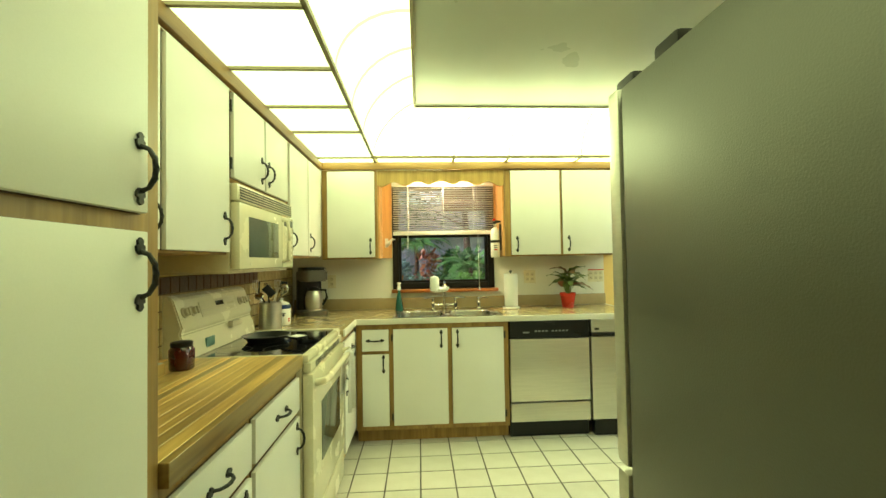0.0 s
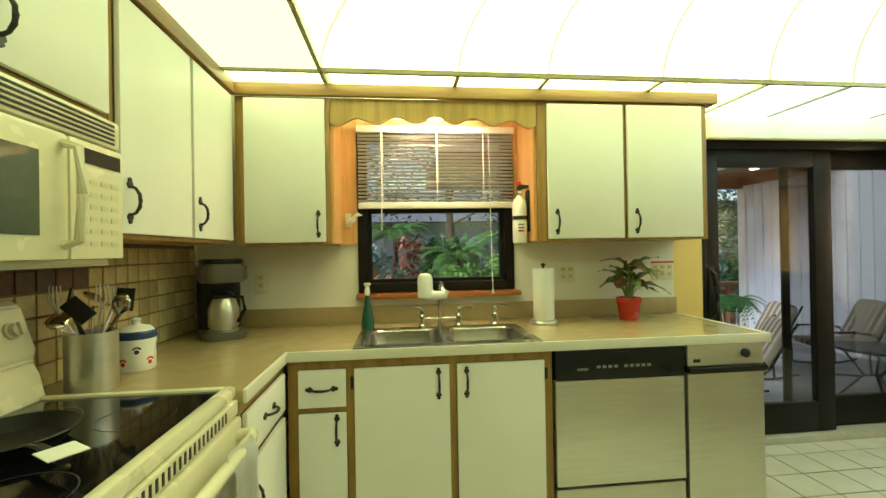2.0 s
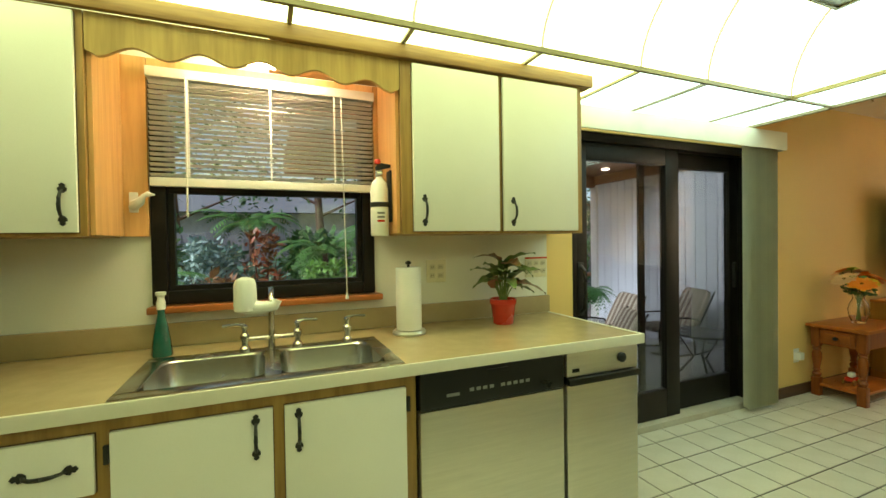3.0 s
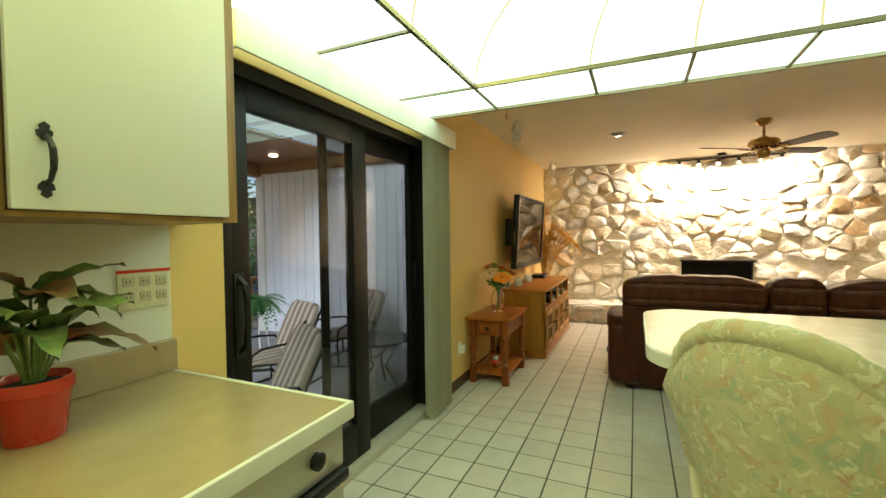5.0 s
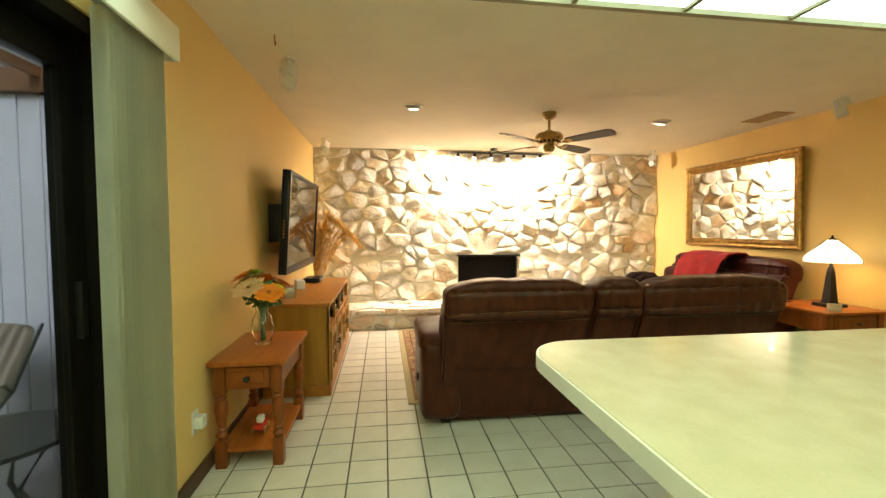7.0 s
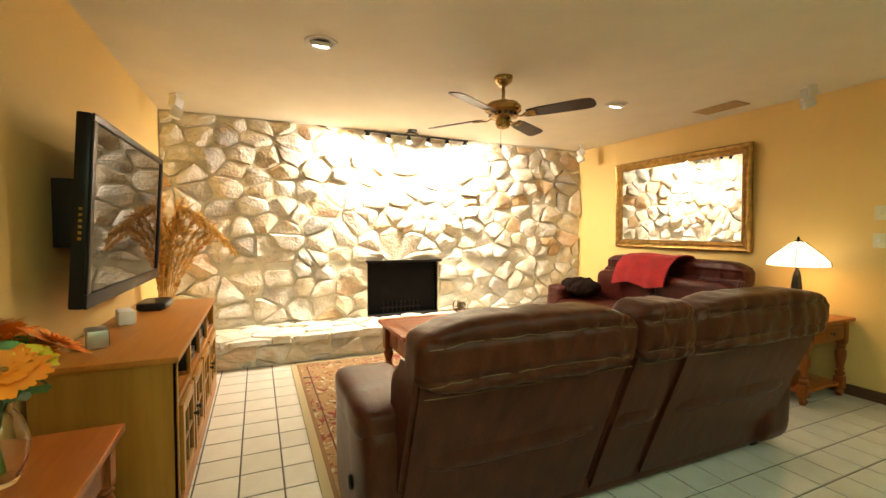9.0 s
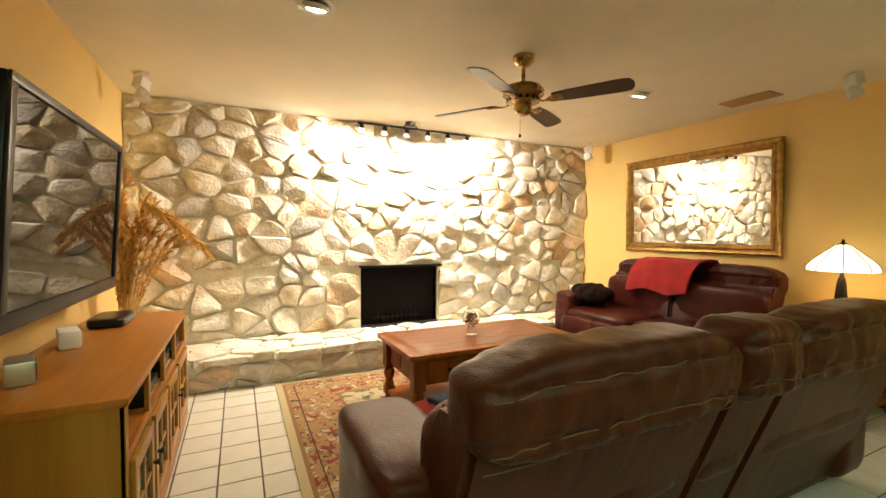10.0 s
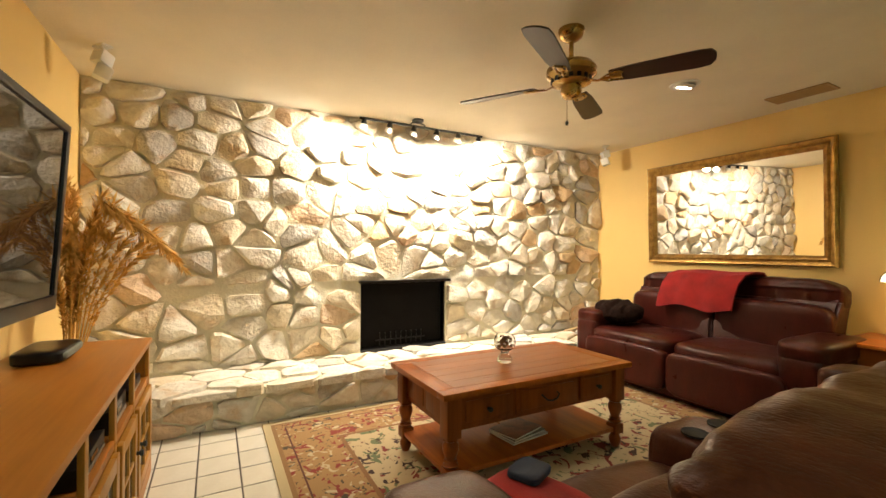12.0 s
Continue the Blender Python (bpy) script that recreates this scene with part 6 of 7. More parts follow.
part("plate", box(-0.035, -0.006, -0.057, 0.035, 0, 0.057, 0.002), M["white"], ol)
part("adapter", box(-0.028, -0.05, -0.03, 0.028, -0.006, 0.03, 0.006), M["white"], ol)
toy = thing("toy_wagon", "small red toy wagon on the end table shelf", "toy", (5.58, 4.96, 0.108))
part("body", box(-0.05, -0.028, 0.03, 0.05, 0.028, 0.062, 0.008), M["red_pot"], toy)
for x in (-0.036, 0.036):
    for y in (-0.034, 0.034):
        part("wheel", lathe([(0.0, -0.005), (0.022, -0.005), (0.024, 0), (0.022, 0.005), (0.0, 0.005)], 16, m=pose(x, y, 0.024, 90, 0, 0)), M["gold"], toy)
part("load", pillow(-0.03, -0.02, 0.06, 0.03, 0.02, 0.10, 0.6, 6), M["white"], toy)

# ---- dried grass in the corner ----
pg = thing("pampas_grass", "tall vase of golden dried pampas plumes", "dried grass", (8.25, 5.03, 0.0))
part("vase", lathe([(0.0, 0.001), (0.07, 0.001), (0.09, 0.1), (0.10, 0.3), (0.075, 0.52), (0.05, 0.60), (0.06, 0.66), (0.055, 0.66), (0.045, 0.60), (0.0, 0.55)], 24), M["bronze"], pg)
STRAW = mat("straw", (0.80, 0.50, 0.14), 0.9, second=(0.58, 0.31, 0.07), scale=20)
rnd = random.Random(21)
for k in range(20):
    a, out = rnd.uniform(0, 6.28), rnd.uniform(0.03, 0.20)
    h = rnd.uniform(1.15, 1.62)
    if k < 5:
        a, out, h = 4.2 + 0.22 * k, 0.26 + 0.05 * k, 1.46 - 0.05 * k
    ex_, ey_ = out * math.cos(a), out * math.sin(a)
    ey_ = min(ey_, 0.14)
    ex_ = min(ex_, 0.22)
    pts = [Vector((0.02 * math.cos(a), 0.02 * math.sin(a), 0.55)), Vector((ex_ * 0.25, ey_ * 0.25, 0.55 + (h - 0.55) * 0.45)), Vector((ex_ * 0.55, ey_ * 0.55, 0.55 + (h - 0.55) * 0.8)), Vector((ex_ * 0.85, ey_ * 0.85, h)), Vector((ex_ * 1.25, ey_ * 1.2, h - 0.02 - 0.10 * out / 0.3))]
    bm = tube(pts, [0.004, 0.0035, 0.003, 0.0025, 0.001], 5)
    for j in range(420):
        t = rnd.uniform(0.7, 4.0)
        i = min(int(t), 3)
        p = pts[i].lerp(pts[i + 1], t - i)
        d = (pts[i + 1] - pts[i]).normalized()
        s = Vector((rnd.uniform(-1, 1), rnd.uniform(-1, 1), rnd.uniform(-0.7, 0.5))).normalized()
        ln = rnd.uniform(0.04, 0.11) * (1.0 - abs(t - 2.7) / 2.9)
        q = p + (d * 0.8 + s * 0.7) * ln + Vector((0, 0, -0.2 * ln))
        w = d.cross(s).normalized() * rnd.uniform(0.003, 0.007)
        bm.faces.new([bm.verts.new(v) for v in (p, p.lerp(q, 0.5) + w, q, p.lerp(q, 0.5) - w)])
    part("plume", bm, STRAW, pg)

# ---- dining table and chair ----
dt = thing("dining_table", "cream laminate dining table with rounded corners and a pale edge", "table", (0, 0, 0))


def rounded(x0, y0, x1, y1, r, n=10):
    out = []
    for cx, cy, a0 in ((x1 - r, y1 - r, 0), (x0 + r, y1 - r, 90), (x0 + r, y0 + r, 180), (x1 - r, y0 + r, 270)):
        out += [(cx + r * math.cos(radians(a0 + 90 * k / n)), cy + r * math.sin(radians(a0 + 90 * k / n))) for k in range(n + 1)]
    return out


TTOP = mat("table_laminate", (0.62, 0.55, 0.38), 0.16, second=(0.54, 0.47, 0.31), scale=9, fine=120, bump=0.01, coat=0.3)
part("tabletop", prism(rounded(3.40, 1.75, 4.445, 3.735, 0.19), 0.869, 0.905, axis=2), TTOP, dt)
part("edge_band", prism(rounded(3.393, 1.743, 4.452, 3.742, 0.195), 0.857, 0.903, axis=2), M["counter_edge"], dt, "pale edge band round the top")
for y in (2.1, 3.35):
    part("pedestal", box(3.92, y - 0.05, 0.04, 4.12, y + 0.05, 0.857, 0.012), M["cream"], dt)
    part("foot", box(3.66, y - 0.06, 0.0, 4.38, y + 0.06, 0.045, 0.015), M["cream"], dt)

FLORAL = bpy.data.materials.new("floral_tapestry")
FLORAL.use_nodes = True
nt = FLORAL.node_tree
n_, l_ = nt.nodes, nt.links
p_ = n_["Principled BSDF"]
p_.inputs["Roughness"].default_value = 0.95
tc = n_.new("ShaderNodeTexCoord")
c_ = mix((0.56, 0.51, 0.33), (0.48, 0.46, 0.28), spots(14, 0.5, 0.1, (0, 0, 0)))
c_ = mix(c_, (0.56, 0.40, 0.24), spots(10, 0.53, 0.12, (3, 1, 5)))
c_ = mix(c_, (0.40, 0.44, 0.30), spots(13.0, 0.57, 0.10, (7, 2, 1)))
c_ = mix(c_, (0.50, 0.33, 0.24), spots(19.0, 0.61, 0.10, (1, 6, 2)))
c_ = mix(c_, (0.66, 0.62, 0.46), spots(24.0, 0.58, 0.06, (4, 9, 3)))
l_.new(c_, p_.inputs["Base Color"])
wv = n_.new("ShaderNodeTexNoise")
wv.inputs["Scale"].default_value = 260
l_.new(tc.outputs["Object"], wv.inputs["Vector"])
bp = n_.new("ShaderNodeBump")
bp.inputs["Strength"].default_value, bp.inputs["Distance"].default_value = 0.5, 0.003
l_.new(wv.outputs["Fac"], bp.inputs["Height"])
l_.new(bp.outputs[0], p_.inputs["Normal"])

ch = thing("dining_chair", "swivel dining chair upholstered in faded floral tapestry", "chair", (3.45, 3.25, 0), -36)
ch.scale = (1.0, 0.9, 0.945)
NA, NB, out_ = 22, 12, []
bm = bmesh.new()
rows = {}
for side in (0, 1):
    for i in range(NA + 1):
        for j in range(NB + 1):
            u, v = -1 + 2 * i / NA, j / NB
            wide = 0.27 + 0.11 * v ** 0.7
            y = wide * u
            crest = 1.125 - 0.27 * abs(u) ** 2.4
            z = 0.46 + (crest - 0.46) * v
            lean = -0.30 - 0.13 * v + 0.16 * u * u
            edge_ = max(abs(u) ** 6, v ** 10, (1 - v) ** 12)
            thick = 0.045 * (1 - edge_) + 0.018
            rows[side, i, j] = bm.verts.new((lean + (thick if side else -thick), y, z))
for i in range(NA):
    for j in range(NB):
        bm.faces.new([rows[0, i, j], rows[0, i, j + 1], rows[0, i + 1, j + 1], rows[0, i + 1, j]])
        bm.faces.new([rows[1, i, j], rows[1, i + 1, j], rows[1, i + 1, j + 1], rows[1, i, j + 1]])
rim = [(i, 0) for i in range(NA)] + [(NA, j) for j in range(NB)] + [(i, NB) for i in range(NA, 0, -1)] + [(0, j) for j in range(NB, 0, -1)]
for a, b in zip(rim, rim[1:] + rim[:1]):
    bm.faces.new([rows[0, a[0], a[1]], rows[0, b[0], b[1]], rows[1, b[0], b[1]], rows[1, a[0], a[1]]])
bk = part("backrest", bm, FLORAL, ch)
pts = []
for k in range(41):
    u = -1 + 2 * k / 40
    v = 1 - abs(u) ** 8 * 0.9
    wide = 0.27 + 0.11 * v ** 0.7
    crest = 1.125 - 0.27 * abs(u) ** 2.4
    z = 0.46 + (crest - 0.46) * v
    pts.append((-0.30 - 0.13 * v + 0.16 * u * u, wide * u, z))
part("welt", tube(pts, [0.036 + 0.003 * math.sin(k * 2.3) for k in range(41)], 10), FLORAL, bk, "gathered padded border roll")
part("seat", pillow(-0.30, -0.27, 0.42, 0.26, 0.27, 0.55, 0.35, 12), FLORAL, ch)
for s in (-1, 1):
    part("arm", tube([(-0.22, 0.29 * s, 0.46), (-0.20, 0.32 * s, 0.62), (-0.10, 0.335 * s, 0.72), (0.08, 0.335 * s, 0.735), (0.20, 0.32 * s, 0.70), (0.24, 0.30 * s, 0.58), (0.23, 0.27 * s, 0.45)], [0.02, 0.022, 0.028, 0.032, 0.028, 0.022, 0.02], 10, flat=0.8), M["cream"], ch, "cream lacquered bentwood arm")
part("pedestal", lathe([(0.05, 0.09), (0.045, 0.2), (0.035, 0.22), (0.035, 0.40), (0.12, 0.42)], 20), M["cream"], ch)
for k in range(5):
    a = 2 * math.pi * k / 5
    lg = part("leg", tube([(0, 0, 0.12), (0.15 * math.cos(a), 0.15 * math.sin(a), 0.10), (0.27 * math.cos(a), 0.27 * math.sin(a), 0.065)], [0.03, 0.025, 0.018], 8), M["cream"], ch)
    part("caster", lathe([(0.0, -0.014), (0.025, -0.014), (0.028, 0), (0.025, 0.014), (0, 0.014)], 14, m=pose(0.27 * math.cos(a), 0.27 * math.sin(a), 0.029, 90, 0, math.degrees(a))), M["black_plastic"], lg)

# ---- things on the kitchen counters ----
PZ = 0.9135
bl = thing("mini_blind", "white aluminium mini blind half drawn over the window", "blind", (1.2025, 5.055, 0))
part("head_rail", box(-0.455, -0.02, 1.995, 0.455, 0.02, 2.035, 0.003), M["white"], bl)
SL = mat("blind_slat", (0.84, 0.82, 0.78), 0.45, vary=0.03, bump=0.0)
slat = finish("slat", prism([(-0.0125, 0.0), (0.0, 0.0022), (0.0125, 0.0), (0.0125, 0.0006), (0.0, 0.0028), (-0.0125, 0.0006)], -0.448, 0.448, axis=0), SL)
for k in range(19):
    again("slat", slat, bl, pose(0, 0, 1.98 - 0.0205 * k, -21 + (k % 3), 0, 0))
part("bottom_rail", box(-0.448, -0.014, 1.565, 0.448, 0.014, 1.60, 0.004), M["white"], bl)
for x in (-0.31, 0.0, 0.27):
    part("ladder_tape", box(x - 0.0035, -0.0150, 1.60, x + 0.0035, -0.0142, 2.0), M["white"], bl, smooth=False)
part("tilt_wand", tube([(-0.315, -0.022, 2.0), (-0.318, -0.024, 1.44)], 0.004, 6), M["white"], bl)
part("pull_cord", tube([(0.30, -0.022, 2.0), (0.312, -0.024, 1.10)], 0.0025, 6), M["white"], bl)
part("cord_tassel", lathe([(0.004, 0.03), (0.009, 0.0), (0, 0.0)], 10, m=pose(0.312, -0.024, 1.07)), M["white"], bl)


def plate(x, z, n, label, marks=True, w=None):
    w = w or 0.036 * n + 0.036
    o = thing("wall_plate", label, "outlet", (x, 5.10, z))
    part("plate", box(-w / 2, -0.007, -0.058, w / 2, 0, 0.058, 0.003), M["cream"], o)
    for k in range(n):
        px = (k - (n - 1) / 2) * 0.046
        for dz in (-0.022, 0.022):
            r_ = part("receptacle", box(px - 0.014, -0.0095, dz - 0.014, px + 0.014, -0.006, dz + 0.014, 0.004), M["cream_dark"], o)
            for sx in (-0.005, 0.005):
                part("slot", box(px + sx - 0.001, -0.0101, dz - 0.004, px + sx + 0.001, -0.009, dz + 0.004), M["black"], r_, smooth=False)
    return o


plate(0.205, 1.165, 1, "cream double outlet on the kitchen wall")
plate(1.985, 1.175, 2, "cream double-gang outlet plate on the kitchen wall")
o = plate(2.60, 1.175, 3, "cream three-gang plate with a red strip on the kitchen wall")
part("red_strip", box(-0.075, -0.009, 0.047, 0.075, -0.0065, 0.056), M["red_pot"], o, smooth=False)

cm = thing("coffee_maker", "grey and black drip coffee maker with a steel carafe", "coffee maker", (0.085, 4.86, PZ), 30)
GUN = mat("gunmetal_plastic", (0.13, 0.115, 0.095), 0.35, 0.3, vary=0.08)
part("base", prism(rounded(-0.10, -0.16, 0.10, 0.13, 0.05), 0.0, 0.035, axis=2, bevel=0.006), GUN, cm)
part("column", prism(rounded(-0.10, 0.02, 0.10, 0.13, 0.04), 0.035, 0.30, axis=2), M["black_plastic"], cm)
part("brew_head", prism(rounded(-0.105, -0.14, 0.105, 0.13, 0.06), 0.27, 0.36, axis=2, bevel=0.012), GUN, cm)
part("lid", prism(rounded(-0.10, -0.12, 0.10, 0.12, 0.06), 0.36, 0.385, axis=2, bevel=0.010), M["black_plastic"], cm)
part("warming_plate", lathe([(0.07, 0.034), (0.07, 0.041), (0, 0.041)], 24, m=pose(0, -0.065, 0)), M["steel"], cm)
cf = part("carafe", lathe([(0.058, 0.043), (0.068, 0.06), (0.07, 0.14), (0.055, 0.185), (0.045, 0.195), (0, 0.195)], 28, m=pose(0, -0.065, 0)), M["steel"], cm)
part("carafe_lid", lathe([(0.048, 0.195), (0.05, 0.21), (0.03, 0.225), (0, 0.226)], 24, m=pose(0, -0.065, 0)), M["black_plastic"], cf)
part("carafe_handle", tube([(0.04, -0.115, 0.20), (0.07, -0.15, 0.20), (0.078, -0.158, 0.14), (0.055, -0.125, 0.08)], 0.010, 8), M["black_plastic"], cf)

ut = thing("utensil_crock", "brushed steel crock full of cooking utensils", "utensil holder", (0.035, 4.03, PZ))
part("crock", lathe([(0.0, 0.0), (0.066, 0.0), (0.067, 0.004), (0.067, 0.178), (0.064, 0.178), (0.062, 0.012), (0.0, 0.01)], 32), M["steel"], ut)
rnd = random.Random(5)
for k in range(9):
    a = 0.7 * k
    x, y = 0.045 * math.cos(a), 0.045 * math.sin(a)
    h = rnd.uniform(0.25, 0.31)
    tx, ty = x * 1.9, y * 1.9
    mt = (M["chrome"], M["black_plastic"], M["steel"])[k % 3]
    bm = tube([(x * -0.3, y * -0.3, 0.02), (x, y, 0.178), (tx * 0.92, ty * 0.92, h - 0.06)], 0.0045, 6)
    if k % 3 == 0:
        bmesh.ops.create_uvsphere(bm, u_segments=12, v_segments=8, radius=0.028, matrix=pose(tx, ty, h - 0.03, 20 * k, 15, 0) @ Matrix.Diagonal((1, 0.35, 1.25, 1)))
    elif k % 3 == 1:
        join(bm, box(-0.024, -0.003, -0.045, 0.024, 0.003, 0.03, 0.002), pose(tx, ty, h - 0.02, 8, 6 * k, 30 * k))
    else:
        for j in range(4):
            tube([(tx * 0.92, ty * 0.92, h - 0.06), (tx + 0.012 * (j - 1.5), ty, h - 0.03), (tx + 0.010 * (j - 1.5), ty, h + 0.015)], 0.002, 5, bm=bm)
    part("utensil", bm, mt, ut)

cj = thing("cookie_canister", "white ceramic canister with a blue band and paw prints", "canister", (0.03, 4.26, PZ))
part("jar", lathe([(0.0, 0), (0.056, 0), (0.06, 0.006), (0.061, 0.115), (0.058, 0.12), (0, 0.12)], 32), M["white"], cj)
part("lid_band", lathe([(0.0615, 0.112), (0.063, 0.116), (0.063, 0.134), (0.058, 0.14), (0, 0.14)], 32), mat("blue_glaze", (0.03, 0.06, 0.20), 0.25), cj)
part("lid", lathe([(0.057, 0.139), (0.045, 0.152), (0.015, 0.16), (0.012, 0.168), (0.016, 0.18), (0, 0.186)], 24), M["white"], cj)
PAW = mat("dark_print", (0.03, 0.03, 0.04), 0.5)
for k, (a, z) in enumerate(((-60, 0.07), (-20, 0.03), (20, 0.075), (-100, 0.03))):
    bm = bmesh.new()
    for dx, dz, r_ in ((0, 0, 0.008), (-0.009, 0.011, 0.004), (-0.003, 0.015, 0.004), (0.004, 0.015, 0.004), (0.010, 0.011, 0.004)):
        bmesh.ops.create_uvsphere(bm, u_segments=10, v_segments=6, radius=r_, matrix=pose(0, 0, 0, 0, 0, a) @ Matrix.Translation((0.0605, dx, z + dz)) @ Matrix.Diagonal((0.12, 1, 1, 1)))
    part("paw_print", bm, PAW if k % 2 == 0 else M["red_pot"], cj)

pt = thing("paper_towel_roll", "white paper towel roll on a steel stand", "paper towel", (1.765, 4.885, PZ))
part("stand", lathe([(0.0, 0.0), (0.073, 0.0), (0.076, 0.008), (0.07, 0.018), (0.0, 0.02)], 32), M["steel"], pt)
part("roll", lathe([(0.02, 0.021), (0.055, 0.021), (0.057, 0.024), (0.0575, 0.296), (0.055, 0.30), (0.02, 0.30)], 36), M["paper"], pt)
part("post", lathe([(0.006, 0.02), (0.006, 0.312), (0.014, 0.316), (0.014, 0.322), (0.006, 0.328), (0.0, 0.33)], 14), M["black_plastic"], pt)

pp = thing("potted_plant", "caladium with green and pink leaves in a red pot", "plant", (2.265, 4.90, PZ))
part("pot", lathe([(0.0, 0.0), (0.048, 0.0), (0.05, 0.003), (0.062, 0.095), (0.067, 0.10), (0.067, 0.125), (0.062, 0.125), (0.058, 0.11), (0.0, 0.108)], 32), M["red_pot"], pp)
part("soil", lathe([(0.058, 0.109), (0.03, 0.116), (0, 0.118)], 20), M["soot"], pp)
CAL = [mat("caladium_green", (0.07, 0.15, 0.03), 0.45, second=(0.26, 0.30, 0.10), scale=30, fine=90), mat("caladium_pink", (0.38, 0.12, 0.08), 0.45, second=(0.10, 0.16, 0.04), scale=25, fine=70)]
rnd = random.Random(13)


def big_leaf(length, width, droop):
    bm = bmesh.new()
    n = 9
    mid, lf, rt_ = [], [], []
    for k in range(n + 1):
        t = k / n
        w = width * (math.sin(math.pi * t ** 0.65)) * (1 - 0.1 * t)
        x, z = length * t, 0.25 * length * t - droop * length * t * t
        mid.append(bm.verts.new((x, 0, z)))
        wav = 0.006 * math.sin(k * 1.9)
        lf.append(bm.verts.new((x - 0.02 * (1 - t), w + 0.0005, z + 0.3 * w + wav)))
        rt_.append(bm.verts.new((x - 0.02 * (1 - t), -w - 0.0005, z + 0.3 * w - wav)))
    for k in range(n):
        bm.faces.new((mid[k], mid[k + 1], lf[k + 1], lf[k]))
        bm.faces.new((mid[k], rt_[k], rt_[k + 1], mid[k + 1]))
    return bm


for k in range(19):
    a = 137.5 * k
    lift = rnd.uniform(0.05, 0.20)
    r_ = rnd.uniform(0.01, 0.035)
    bx, by, bz = r_ * math.cos(radians(a)) * 2, r_ * math.sin(radians(a)) * 1.4, 0.125 + lift
    st = part("stem", tube([(bx * 0.2, by * 0.2, 0.11), (bx * 0.6, by * 0.6, 0.12 + lift * 0.6), (bx, by, bz)], 0.003, 5), CAL[0], pp)
    lf_ = big_leaf(rnd.uniform(0.11, 0.165), rnd.uniform(0.038, 0.056), rnd.uniform(0.25, 0.7))
    yaw = a if math.sin(radians(a)) < 0.4 else -a
    part("leaf", lf_, CAL[1 if k in (2, 5, 9, 14) else 0], pp, at=pose(bx, by, bz, rnd.uniform(-20, 20), rnd.uniform(-35, 10), yaw))

sb = thing("soap_bottle", "green glass soap bottle with a clear pump", "bottle", (0.805, 4.93, PZ))
part("bottle", lathe([(0.0, 0.0), (0.034, 0.0), (0.036, 0.008), (0.03, 0.06), (0.02, 0.12), (0.013, 0.155), (0.013, 0.175), (0, 0.175)], 24), mat("green_bottle", (0.006, 0.09, 0.07), 0.08, vary=0.05, bump=0.0, coat=0.6), sb)
part("pump", lathe([(0.015, 0.175), (0.016, 0.20), (0.012, 0.21), (0.012, 0.225), (0.018, 0.228), (0.018, 0.24), (0, 0.242)], 18), M["white"], sb)

fe = thing("fire_extinguisher", "small white fire extinguisher strapped to the cabinet side", "fire extinguisher", (1.634, 4.87, 1.355))
part("cylinder", lathe([(0.0, 0.0), (0.036, 0.0), (0.039, 0.006), (0.039, 0.20), (0.033, 0.232), (0.016, 0.25), (0.014, 0.262), (0, 0.262)], 28), M["white"], fe)
part("valve", box(-0.014, -0.02, 0.258, 0.014, 0.02, 0.285, 0.004), M["chrome"], fe)
part("lever", prism([(-0.012, 0.285), (0.05, 0.30), (0.052, 0.312), (0.0, 0.318), (-0.016, 0.30)], -0.008, 0.008, axis=1), M["black"], fe)
part("safety_pin", lathe([(0.0, 0), (0.012, 0), (0.014, 0.012), (0.01, 0.022), (0, 0.024)], 14, m=pose(-0.005, 0, 0.312)), M["red_pot"], fe)
part("bracket", box(0.040, -0.03, 0.06, 0.0485, 0.03, 0.285, 0.003), M["black"], fe)
part("strap", lathe([(0.0395, 0.125), (0.041, 0.126), (0.041, 0.145), (0.0395, 0.146)], 28), M["black"], fe)
lb = part("instruction_label", lathe([(0.0392, 0.05), (0.0396, 0.051), (0.0396, 0.115), (0.0392, 0.116)], 28), M["paper"], fe)
for k in range(3):
    part("print_bar", box(-0.02, -0.0408, 0.06 + 0.017 * k, 0.012, -0.0385, 0.069 + 0.017 * k), M["red_pot"] if k == 0 else GREY, lb, smooth=False)

hk = thing("dove_hook", "small white bird-shaped wall hook", "hook", (0.695, 5.045, 1.50))
part("plate", box(-0.015, 0.02, -0.04, 0.015, 0.033, 0.04, 0.004), M["white"], hk)
part("bird", tube([(0, 0.015, -0.02), (0.01, 0.0, -0.012), (0.03, -0.012, 0.0), (0.042, -0.016, 0.022), (0.058, -0.02, 0.030), (0.082, -0.025, 0.026)], [0.016, 0.02, 0.016, 0.009, 0.011, 0.002], 10), M["white"], hk)

pan_ = thing("frying_pan", "black frying pan with a paper tag on the cooktop", "pan", (0.16, 3.60, 0.9245), -35)
part("pan", lathe([(0.0, 0.001), (0.09, 0.001), (0.115, 0.03), (0.12, 0.032), (0.117, 0.034), (0.09, 0.006), (0, 0.005)], 36), M["black"], pan_)
part("handle", tube([(0.11, 0, 0.028), (0.16, 0, 0.035), (0.26, 0, 0.032)], [0.009, 0.009, 0.013], 8, flat=0.6), M["black_plastic"], pan_)
part("paper_tag", box(0.22, -0.03, 0.045, 0.285, 0.03, 0.047), M["paper"], pan_, smooth=False)

